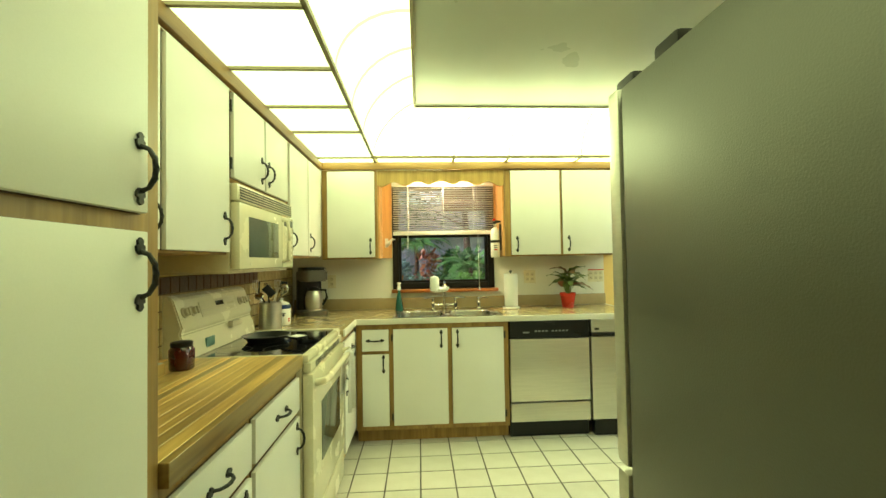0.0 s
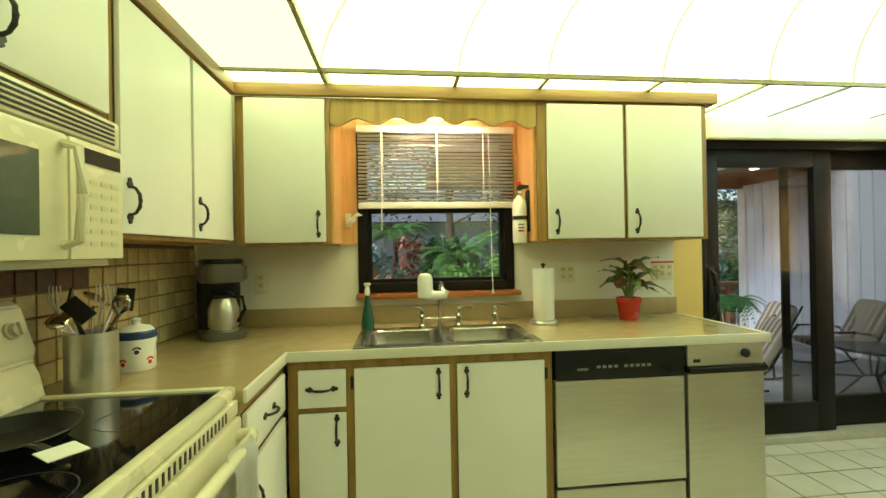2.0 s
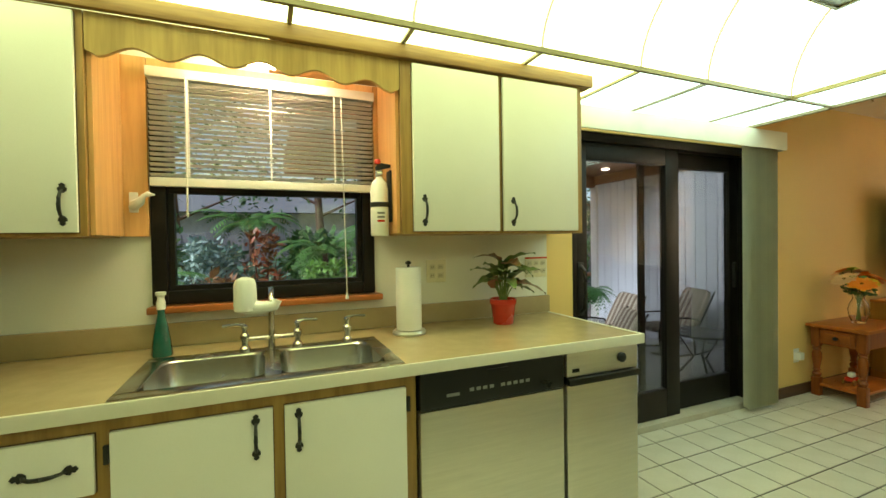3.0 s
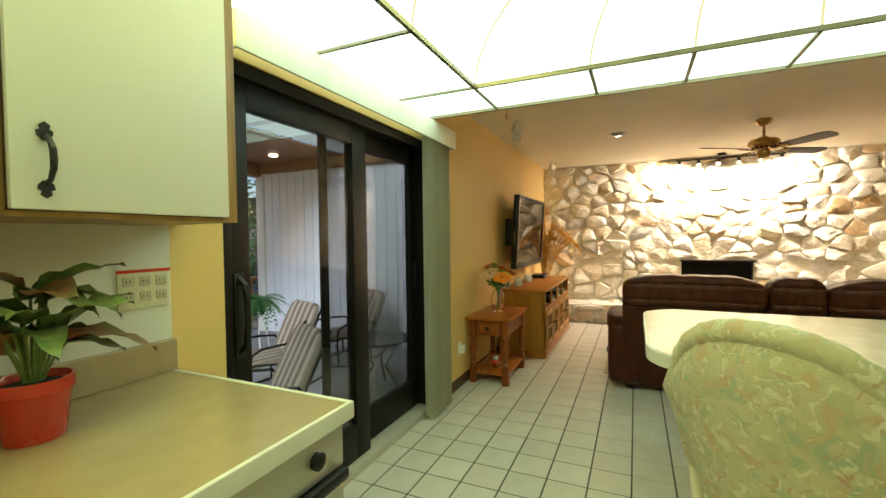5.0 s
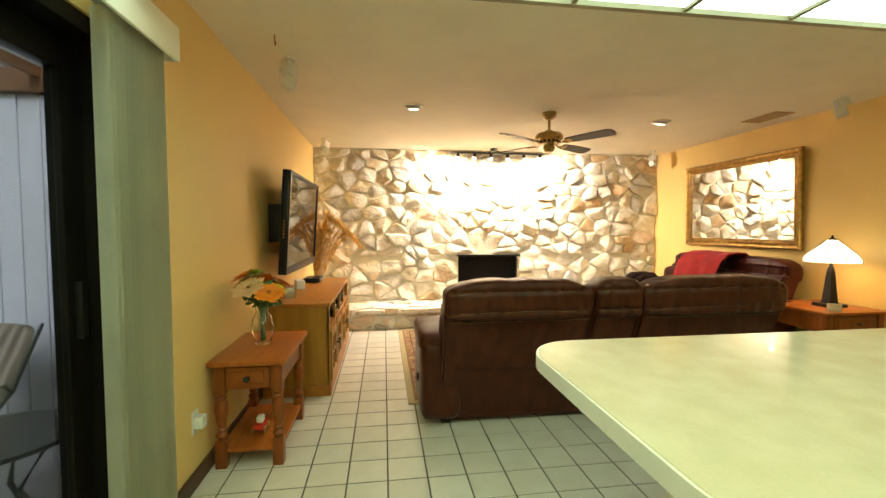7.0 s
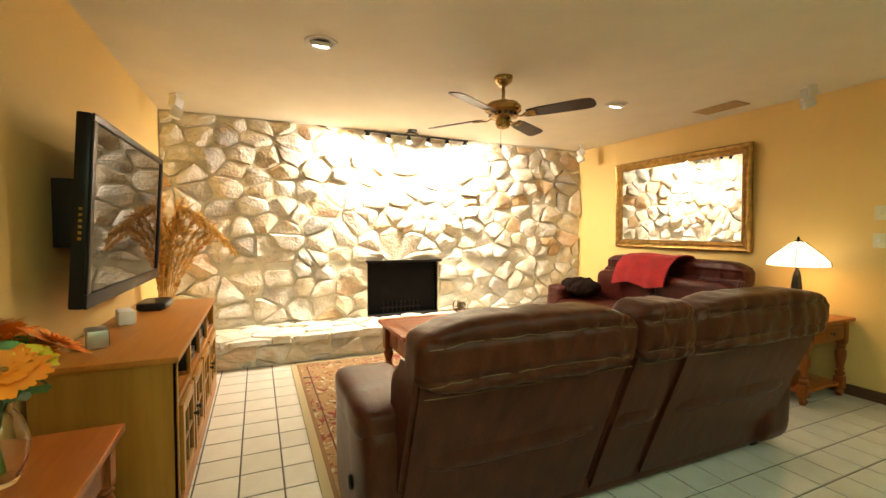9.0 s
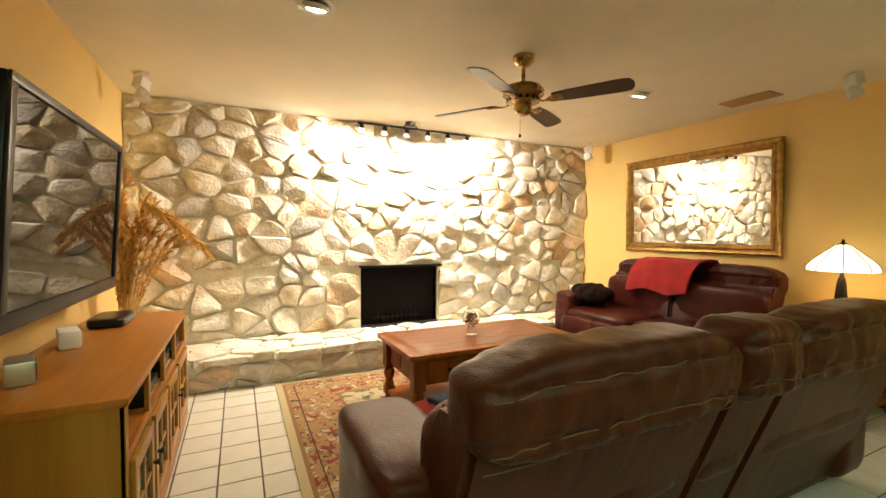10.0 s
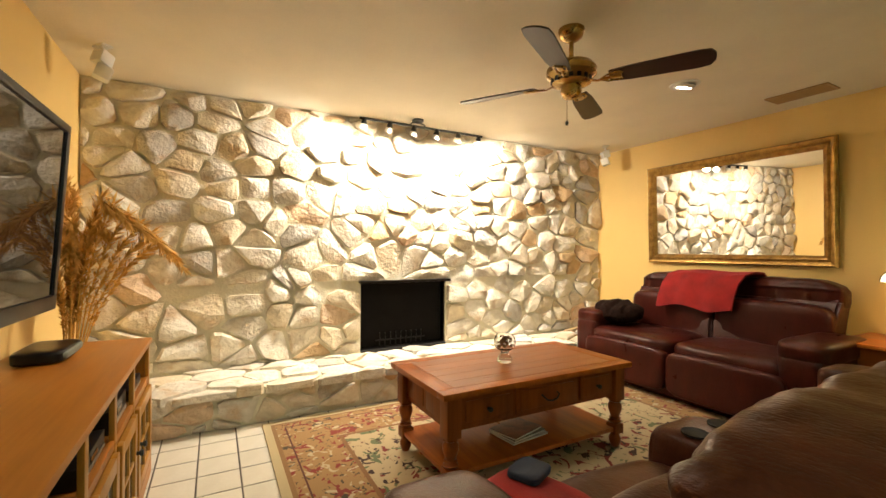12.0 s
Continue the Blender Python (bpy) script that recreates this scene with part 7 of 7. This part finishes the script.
jr = thing("jam_jar", "jar of dark red preserves with a lid", "jar", (0.06, 2.98, 0.9335))
part("glass", lathe([(0, 0), (0.04, 0), (0.044, 0.006), (0.045, 0.075), (0.036, 0.09), (0, 0.09)], 24), mat("red_preserve", (0.07, 0.006, 0.006), 0.1, coat=0.6, bump=0.0), jr)
part("lid", lathe([(0.038, 0.088), (0.039, 0.104), (0.034, 0.107), (0, 0.107)], 24), M["bronze"], jr)
tray = thing("serving_tray", "shallow wooden tray printed with blue plates of red food", "tray", (-0.045, 2.66, 0.9335))
part("body", box(-0.085, -0.25, 0.0, 0.085, 0.25, 0.042, 0.004), M["oak_pale"], tray)
art = part("printed_top", box(-0.080, -0.245, 0.042, 0.080, 0.245, 0.0435), mat("pale_print", (0.62, 0.62, 0.58), 0.35, vary=0.2, scale=22), tray, "pale printed picture of dishes", smooth=False)
BLUE_P, RED_P = mat("blue_print", (0.06, 0.13, 0.32), 0.35), mat("red_print", (0.42, 0.05, 0.03), 0.35, vary=0.4, scale=60)
for px, py, pr_ in ((0.02, 0.11, 0.052), (-0.04, 0.17, 0.036), (0.0, -0.02, 0.056), (0.02, -0.16, 0.05)):
    for rad, up, m_ in ((pr_, 0.0437, BLUE_P), (pr_ * 0.86, 0.0440, M["white"]), (pr_ * 0.66, 0.0443, RED_P)):
        part("printed_dish", lathe([(0.0, up), (rad, up), (rad, up - 0.0002)], 24, m=pose(px, py, 0)), m_, art)

# ---- porch and garden outside ----
GRASS = mat("lawn", (0.06, 0.13, 0.03), 0.9, second=(0.03, 0.07, 0.015), scale=2.5, fine=50, bump=0.6)
setting("ground", box(-40, 5.30, -0.30, 45, 70, -0.14), GRASS)
setting("patio", box(1.6, 5.30, -0.139, 6.4, 9.2, -0.03), mat("patio_slate", (0.36, 0.36, 0.37), 0.45, second=(0.24, 0.24, 0.26), scale=4, fine=30, bump=0.2))
setting("path", box(2.5, 9.2, -0.139, 8.4, 12.6, -0.07), mat("brick_paving", (0.42, 0.34, 0.30), 0.8, second=(0.30, 0.22, 0.19), scale=8, fine=60, bump=0.4))
SIDING = mat("white_siding", (0.84, 0.87, 0.93), 0.6, vary=0.05, scale=3)
ew = thing("porch_wall", "white vertical board siding at the end of the porch", "wall", (0, 0, 0), kind="structure")
for k in range(23):
    part("board", box(6.40, 5.31 + 0.148 * k, -0.12, 6.425 + 0.004 * (k % 2), 5.31 + 0.148 * k + 0.141, 2.26, 0.004, 1), SIDING, ew)
part("backing", box(6.43, 5.30, -0.12, 6.50, 8.72, 2.26), SIDING, ew, smooth=False)
post = single("porch_post", box(6.36, 8.70, -0.12, 6.50, 8.84, 2.26, 0.008), M["white"], "white wooden porch corner post", "post")
PLANK = wood("porch_plank", (0.30, 0.14, 0.06), (0.20, 0.085, 0.035), 0, 0.5, 5, rand=0.15)
pr = thing("porch_ceiling", "stained plank porch ceiling with translucent roof panels", "ceiling", (0, 0, 0), kind="structure")
for k in range(12):
    part("plank", box(1.4, 7.25 + 0.127 * k, 2.40, 6.5, 7.25 + 0.127 * k + 0.122, 2.42), PLANK, pr, smooth=False)
ROOF = mat("translucent_roof", (0.72, 0.78, 0.74), 0.5, vary=0.1, scale=2)
rn, rl = ROOF.node_tree.nodes, ROOF.node_tree.links
tr_, ms_ = rn.new("ShaderNodeBsdfTranslucent"), rn.new("ShaderNodeMixShader")
tr_.inputs["Color"].default_value = (0.80, 0.88, 0.84, 1)
ms_.inputs["Fac"].default_value = 0.2
rl.new(rn["Principled BSDF"].outputs[0], ms_.inputs[1])
rl.new(tr_.outputs[0], ms_.inputs[2])
rl.new(ms_.outputs[0], rn["Material Output"].inputs["Surface"])
for k in range(3):
    sheet = part("roof_panel", box(1.4, 5.30 + 0.65 * k, 2.43, 6.5, 5.30 + 0.65 * k + 0.63, 2.44), ROOF, pr, smooth=False)
    sheet.visible_shadow = False
    part("rafter", box(1.4, 5.30 + 0.65 * k - 0.02, 2.36, 6.5, 5.30 + 0.65 * k + 0.02, 2.43), PLANK, pr, smooth=False)
part("beam", box(1.4, 8.72, 2.22, 6.6, 8.86, 2.42, 0.006), PLANK, pr)
part("beam", box(6.34, 5.31, 2.262, 6.50, 8.72, 2.42, 0.006), PLANK, pr)
single("porch_lamp", lathe([(0.0, 0), (0.05, -0.005), (0.06, -0.02), (0.03, -0.03), (0.0, -0.03)], 20, m=pose(5.9, 8.0, 2.40)), glow("porch_bulb", (1.0, 0.85, 0.65), 6), "small lit porch ceiling lamp", "lamp")

rnd = random.Random(31)


def frond(bm, base, yaw, length, rise, droop, width, n=12, leaflets=True):
    """An arching frond with leaflets on both sides."""
    pts = []
    for k in range(n + 1):
        t = k / n
        r_ = length * t
        pts.append(Vector((base[0] + r_ * math.cos(yaw) * (1 - 0.15 * t), base[1] + r_ * math.sin(yaw) * (1 - 0.15 * t), base[2] + rise * length * t - droop * length * t * t)))
    side = Vector((-math.sin(yaw), math.cos(yaw), 0))
    for k in range(1, n + 1):
        d = (pts[k] - pts[k - 1]).normalized()
        w = width * math.sin(math.pi * min(0.98, (k + 0.6) / (n + 1.2))) + 0.01
        for s in (-1, 1):
            tip = pts[k] + side * (s * w) + d * (w * 0.7) - Vector((0, 0, w * 0.35))
            a = d * (length / n * 0.36)
            bm.faces.new([bm.verts.new(v) for v in (pts[k] - a, tip, pts[k] + a)])


def bush(name, label, x, y, z, r, h, colour, count, leaf, seed, second=None):
    """A shrub: short stems and a loose crown of many leaves."""
    q = random.Random(seed)
    b = thing(name, label, "shrub", (x, y, z))
    bm = bmesh.new()
    for k in range(5):
        a = 1.256 * k
        tube([(0, 0, 0), (0.2 * r * math.cos(a), 0.2 * r * math.sin(a), 0.4 * h), (0.5 * r * math.cos(a), 0.5 * r * math.sin(a), 0.8 * h)], [0.02, 0.014, 0.006], 5, bm=bm)
    part("stems", bm, M["baseboard"], b)
    bm = bmesh.new()
    for k in range(count):
        a, u, w = q.uniform(0, 6.283), q.uniform(0.25, 1) ** 0.5, q.uniform(0, 1)
        lob = 0.8 + 0.25 * math.sin(3 * a + seed) + 0.15 * math.sin(5 * w * 3)
        p = Vector((r * u * lob * math.cos(a) * math.sin(math.pi * (0.15 + 0.7 * w)), r * u * lob * math.sin(a) * math.sin(math.pi * (0.15 + 0.7 * w)), h * (0.12 + 0.9 * w)))
        d = Vector((q.uniform(-1, 1), q.uniform(-1, 1), q.uniform(-0.4, 0.9))).normalized()
        s = d.cross(Vector((q.uniform(-1, 1), q.uniform(-1, 1), 1))).normalized()
        ln = leaf * q.uniform(0.6, 1.3)
        bm.faces.new([bm.verts.new(v) for v in (p, p + d * ln * 0.5 + s * ln * 0.22, p + d * ln, p + d * ln * 0.5 - s * ln * 0.22)])
    tagged(part("crown", bm, mat("foliage", colour, 0.5, second=second or tuple(c * 0.45 for c in colour), scale=5, fine=40), b, smooth=False), kind="stuff")
    return b


# fern on a wire stand
fn = thing("fern_stand", "boston fern in a pot on a wire plant stand", "plant", (5.30, 7.70, -0.03))
for k in range(3):
    a = 2.09 * k
    part("leg", tube([(0.2 * math.cos(a), 0.2 * math.sin(a), 0.0), (0.13 * math.cos(a), 0.13 * math.sin(a), 0.35), (0.15 * math.cos(a), 0.15 * math.sin(a), 0.56)], 0.007, 6), M["white"], fn)
part("pot", lathe([(0, 0.5), (0.09, 0.5), (0.13, 0.66), (0.12, 0.66), (0, 0.64)], 20), M["soot"], fn)
bm = bmesh.new()
for k in range(85):
    frond(bm, (0, 0, 0.64), rnd.uniform(0, 6.28), rnd.uniform(0.26, 0.44), rnd.uniform(0.35, 0.85), rnd.uniform(0.6, 1.1), 0.045, 11)
tagged(part("fronds", bm, mat("fern_green", (0.09, 0.28, 0.07), 0.5, second=(0.03, 0.10, 0.03)), fn, smooth=False), kind="stuff")

STRIPE = mat("striped_canvas", (0.62, 0.58, 0.52), 0.9, vary=0.05, fine=200, bump=0.3)
wvn = STRIPE.node_tree
wv_ = wvn.nodes.new("ShaderNodeTexWave")
wv_.bands_direction = "Y"
wv_.inputs["Scale"].default_value = 3.2
rm_ = wvn.nodes.new("ShaderNodeValToRGB")
rm_.color_ramp.elements[0].position, rm_.color_ramp.elements[1].position = 0.45, 0.55
rm_.color_ramp.elements[0].color, rm_.color_ramp.elements[1].color = (0.22, 0.165, 0.12, 1), (0.50, 0.43, 0.34, 1)
wvn.links.new(wvn.nodes["Texture Coordinate"].outputs["Object"], wv_.inputs["Vector"])
wvn.links.new(wv_.outputs["Fac"], rm_.inputs["Fac"])
wvn.links.new(rm_.outputs["Color"], wvn.nodes["Principled BSDF"].inputs["Base Color"])


def patio_chair(x, y, turn):
    c = thing("patio_rocker", "dark metal patio rocker with a striped cushion", "chair", (x, y, -0.03), turn, "patio chairs")
    IR = M["bronze"]
    for s in (-0.29, 0.29):
        part("runner", tube([(-0.42, s, 0.09), (-0.2, s, 0.03), (0.05, s, 0.015), (0.3, s, 0.03), (0.5, s, 0.09)], 0.014, 8), IR, c)
        part("arm", tube([(0.36, s, 0.04), (0.38, s, 0.35), (0.36, s, 0.54), (0.25, s, 0.60), (0.0, s, 0.60), (-0.2, s, 0.57), (-0.24, s, 0.50)], 0.014, 8), IR, c)
        part("side_rail", tube([(0.42, s * 0.9, 0.40), (0.3, s * 0.9, 0.42), (-0.12, s * 0.9, 0.34), (-0.26, s * 0.9, 0.5), (-0.48, s * 0.9, 1.0)], 0.012, 8), IR, c)
        part("leg", tube([(-0.15, s, 0.03), (-0.13, s, 0.35)], 0.012, 8), IR, c)
    bm = pillow(-0.16, -0.25, 0.37, 0.42, 0.25, 0.46, 0.3, 10, wrinkle=0.03)
    part("seat_cushion", bm, STRIPE, c)
    bm = pillow(-0.05, -0.25, 0.0, 0.05, 0.25, 0.66, 0.3, 10, wrinkle=0.03)
    bmesh.ops.transform(bm, matrix=pose(-0.17, 0, 0.40, 0, -24, 0), verts=bm.verts)
    part("back_cushion", bm, STRIPE, c)
    return c


for px, py, pt in ((3.78, 5.98, 154), (4.62, 6.75, 165), (5.65, 6.7, 165)):
    patio_chair(px, py, pt).scale = (0.84, 0.84, 0.74)
pt_ = thing("patio_table", "small round dark patio table", "table", (5.0, 5.85, -0.03))
part("top", lathe([(0, 0.44), (0.27, 0.44), (0.28, 0.45), (0.27, 0.46), (0, 0.46)], 28), M["bronze"], pt_)
for k in range(3):
    a = 2.09 * k + 0.4
    part("leg", tube([(0.2 * math.cos(a), 0.2 * math.sin(a), 0.44), (0.06 * math.cos(a), 0.06 * math.sin(a), 0.22), (0.24 * math.cos(a), 0.24 * math.sin(a), 0.0)], 0.012, 6), M["bronze"], pt_)

FENCE = wood("weathered_fence", (0.34, 0.34, 0.36), (0.20, 0.20, 0.215), 2, 0.9, 4, rand=0.25)
fc = thing("fence", "weathered grey board fence behind the garden", "fence", (0, 0, 0))
BOARD = finish("board", box(-0.068, -0.01, 0, 0.068, 0.01, 1.75, 0.004, 1), FENCE, False)
for k in range(130):
    again("board", BOARD, fc, pose(-5.0 + 0.145 * k, 13.2 + 0.006 * math.sin(k * 3), -0.15 + 0.02 * math.sin(k * 1.3)))
for z in (0.35, 1.35):
    part("rail", box(-5, 13.22, z, 14, 13.27, z + 0.09), FENCE, fc, smooth=False)
rk = thing("deck_railing", "low cedar deck rail with posts", "railing", (0, 0, 0))
CED = wood("cedar", (0.36, 0.17, 0.08), (0.24, 0.10, 0.045), 0, 0.6, 5)
part("top_rail", box(6.0, 9.6, 0.62, 9.4, 9.75, 0.68, 0.005), CED, rk)
part("low_rail", box(6.0, 9.64, 0.30, 9.4, 9.70, 0.36, 0.005), CED, rk)
for k in range(5):
    part("post", box(6.05 + 0.8 * k, 9.62, -0.14, 6.15 + 0.8 * k, 9.72, 0.62, 0.004), CED, rk)
gr = thing("kamado_grill", "teal ceramic egg-shaped barbecue grill", "grill", (6.75, 10.1, -0.07))
part("stand", box(-0.3, -0.3, 0, 0.3, 0.3, 0.6, 0.01), CED, gr)
TEAL = mat("teal_ceramic", (0.03, 0.16, 0.22), 0.25, vary=0.1, coat=0.4)
part("bowl", lathe([(0.12, 0.6), (0.24, 0.72), (0.28, 0.88), (0.28, 0.92)], 28), TEAL, gr)
part("dome", lathe([(0.285, 0.93), (0.28, 1.0), (0.22, 1.13), (0.10, 1.20), (0.05, 1.21), (0.05, 1.25), (0, 1.26)], 28), TEAL, gr)
part("band", lathe([(0.288, 0.90), (0.292, 0.91), (0.292, 0.94), (0.288, 0.95)], 28), M["black"], gr)

# garden beds seen through the sink window
bush("shrub", "silvery blue-green shrub in the garden bed", 0.45, 9.4, -0.14, 0.5, 1.5, (0.34, 0.50, 0.44), 1500, 0.11, 1)
bush("shrub", "low bright green shrub in the garden bed", 1.9, 8.8, -0.14, 0.55, 1.2, (0.20, 0.42, 0.07), 1300, 0.10, 2)
bush("shrub", "light green shrub along the fence", 2.9, 9.8, -0.14, 0.7, 1.35, (0.22, 0.44, 0.09), 1500, 0.12, 3)
bush("shrub", "dark green leafy shrub by the fence", -0.6, 11.0, -0.14, 0.9, 1.9, (0.10, 0.26, 0.08), 1900, 0.16, 4)
bush("croton", "croton with red and orange leaves", 1.15, 9.2, -0.14, 0.3, 1.6, (0.420, 0.085, 0.043), 420, 0.13, 5, (0.10, 0.08, 0.02))
bush("croton", "low bromeliad with orange-brown leaves", 0.72, 7.9, -0.14, 0.26, 1.12, (0.420, 0.221, 0.068), 380, 0.12, 6, (0.10, 0.03, 0.02))
bush("shrub", "rounded green shrub beside the fence", 4.6, 11.9, -0.14, 0.9, 1.3, (0.068, 0.187, 0.051), 1600, 0.14, 7)
bush("shrub", "tall green hedge shrub behind the deck", 8.6, 12.2, -0.14, 1.1, 2.2, (0.068, 0.187, 0.051), 2200, 0.15, 8)
for i, (x, y, r_, h) in enumerate(((-1.7, 12.2, 1.0, 2.5), (0.2, 12.4, 1.0, 2.2), (2.1, 12.5, 0.9, 2.7), (3.9, 12.3, 1.0, 2.3), (1.1, 11.0, 0.6, 1.7), (-1.0, 9.6, 0.6, 1.7))):
    bush("shrub", "loose green foliage screening the fence", x, y, -0.14, r_, h * 0.62, ((0.13, 0.30, 0.09), (0.20, 0.36, 0.24), (0.11, 0.27, 0.07))[i % 3], 1400, 0.20, 50 + i)
for i, (x, y, h, n) in enumerate(((-0.35, 8.8, 1.5, 16), (2.2, 11.3, 2.2, 22), (0.9, 12.2, 3.2, 24), (3.6, 12.4, 2.8, 22), (-2.2, 12.0, 3.0, 24))):
    p = thing("palm", "small feathery palm with arching fronds", "palm tree", (x, y, -0.14), 0, "garden palms")
    part("trunk", tube([(0, 0, 0), (0.03, 0.02, h * 0.3), (0.0, 0.04, h * 0.6)], [0.07, 0.06, 0.05], 10), M["baseboard"], p)
    for k in range(n):
        bm = bmesh.new()
        frond(bm, (0, 0.04, h * 0.58), 2.4 * k, rnd.uniform(0.8, 1.25), rnd.uniform(0.3, 1.1), rnd.uniform(0.5, 0.9), 0.22, 15)
        part("frond", bm, LEAF_P if k else (LEAF_P := mat("palm_green", (0.11, 0.27, 0.05), 0.45, second=(0.06, 0.15, 0.03), rand=0.0)), p, smooth=False)


def tree(x, y, h, r, seed):
    q = random.Random(seed)
    t = thing("tree", "tall leafy broadleaf tree beyond the fence", "tree", (x, y, -0.14), 0, "garden trees")
    part("trunk", tube([(0, 0, 0), (0.08, 0.05, h * 0.25), (0.0, 0.1, h * 0.5), (0.05, 0.05, h * 0.8)], [0.17, 0.13, 0.10, 0.04], 10), M["baseboard"], t)
    crown = bmesh.new()
    for k in range(11):
        a, f = 2.4 * k, 0.35 + 0.055 * k
        end = Vector((r * (1.1 - f * 0.6) * math.cos(a), r * (1.1 - f * 0.6) * math.sin(a), h * (f + 0.14)))
        part("limb", tube([(0.03, 0.07, h * f), tuple(end * 0.5 + Vector((0, 0, h * f * 0.5))), tuple(end)], [0.05, 0.03, 0.012], 6), M["baseboard"], t)
        for j in range(190):
            p = end + Vector((q.gauss(0, 0.33), q.gauss(0, 0.33), q.gauss(0, 0.24))) * r * 0.8
            d = Vector((q.uniform(-1, 1), q.uniform(-1, 1), q.uniform(-0.8, 0.5))).normalized()
            s = d.cross(Vector((0.3, q.uniform(-1, 1), 1))).normalized()
            ln = q.uniform(0.12, 0.24)
            crown.faces.new([crown.verts.new(v) for v in (p, p + d * ln * 0.5 + s * ln * 0.25, p + d * ln, p + d * ln * 0.5 - s * ln * 0.25)])
    tagged(part("crown", crown, TREE_GREEN, t, smooth=False), kind="stuff")


TREE_GREEN = mat("tree_leaf", (0.09, 0.21, 0.06), 0.5, second=(0.04, 0.11, 0.035), scale=3)
tree(-1.0, 15.5, 6.0, 2.0, 41)
tree(2.6, 16.0, 6.5, 2.2, 42)
tree(5.5, 15.2, 5.5, 2.0, 43)
tree(9.5, 15.5, 6.0, 2.2, 44)
tree(13.5, 15.5, 6.0, 2.2, 45)
nb = thing("neighbour_house", "pale neighbouring house with a grey roof beyond the fence", "house", (0, 0, 0))
part("wall", box(-4, 20, -0.14, 12, 26, 2.6), mat("stucco", (0.5, 0.52, 0.55), 0.9), nb, smooth=False)
part("roof", prism([(19.4, 2.5), (26.6, 2.5), (23, 4.2)], -4.5, 12.5, axis=0), mat("roof_shingle", (0.22, 0.23, 0.25), 0.9, fine=30, bump=0.4), nb, smooth=False)
setting("backdrop", box(-60, 68, -0.3, 70, 68.5, 9), mat("far_trees", (0.05, 0.09, 0.045), 0.9, second=(0.02, 0.04, 0.02), scale=0.6, fine=4))

# ---- floor tiles, the nearest stretch one by one ----
TILE = finish("tile", box(-0.1008, -0.1008, -0.004, 0.1008, 0.1008, 0.0, 0.002, 1), M["tile"], False)
rest, count = [], 0
for i in range(-6, 40):
    for j in range(-27, 3):
        x, y = TX + (i + 0.5) * PITCH, TY + (j + 0.5) * PITCH
        if not (WEST - 0.1 < x < 9.0 and KITCHEN_S < y < 5.2) or (y < SOUTH and x > 3.0):
            continue
        near = (0.6 < x < 2.8 and 3.2 < y < 4.6) or (3.2 < x < 6.0 and 3.7 < y < 5.1) or (6.0 < x < 8.5 and 3.9 < y < 4.8)
        if near and count < 300:
            again("tile", TILE, floor, pose(x, y, 0))
            count += 1
        else:
            rest.append((x, y))
vs, fs = [], []
for x, y in rest:
    b = len(vs)
    h = 0.1008
    vs += [(x - h, y - h, -0.004), (x + h, y - h, -0.004), (x + h, y + h, -0.004), (x - h, y + h, -0.004)]
    h = 0.0990
    vs += [(x - h, y - h, 0), (x + h, y - h, 0), (x + h, y + h, 0), (x - h, y + h, 0)]
    fs += [(b + 4, b + 5, b + 6, b + 7), (b, b + 1, b + 5, b + 4), (b + 1, b + 2, b + 6, b + 5), (b + 2, b + 3, b + 7, b + 6), (b + 3, b, b + 4, b + 7)]
me = bpy.data.meshes.new("tiles")
me.from_pydata(vs, [], fs)
me.materials.append(M["tile"])
tl = new("tiles", me)
tl.parent = floor
tagged(tl, kind="stuff")

# ---- glazed wall tiles behind the range ----
wall_tiles = thing("tile_backsplash", "tan glazed square wall tiles with pale grout", "backsplash", (0, 0, 0), kind="structure")
part("grout_bed", box(WEST, 2.13, 0.914, WEST + 0.006, 5.07, 1.37), M["wgrout"], wall_tiles, smooth=False)
WT = finish("tile", box(0, -0.034, -0.034, 0.007, 0.034, 0.034, 0.004, 2), M["wtile"], False)
WD = finish("tile", box(0, -0.034, -0.034, 0.007, 0.034, 0.034, 0.004, 2), M["wtile_dark"], False)
n = 0
for i in range(40):
    for j in range(6):
        y, z = 2.17 + 0.0735 * i, 0.952 + 0.0735 * j
        if y < 5.05 and n < 300:
            again("tile", WD if j == 4 and y < 4.3 else WT, wall_tiles, pose(WEST + 0.005, y, z, 0.6 * math.sin(i * 7 + j)))
            n += 1
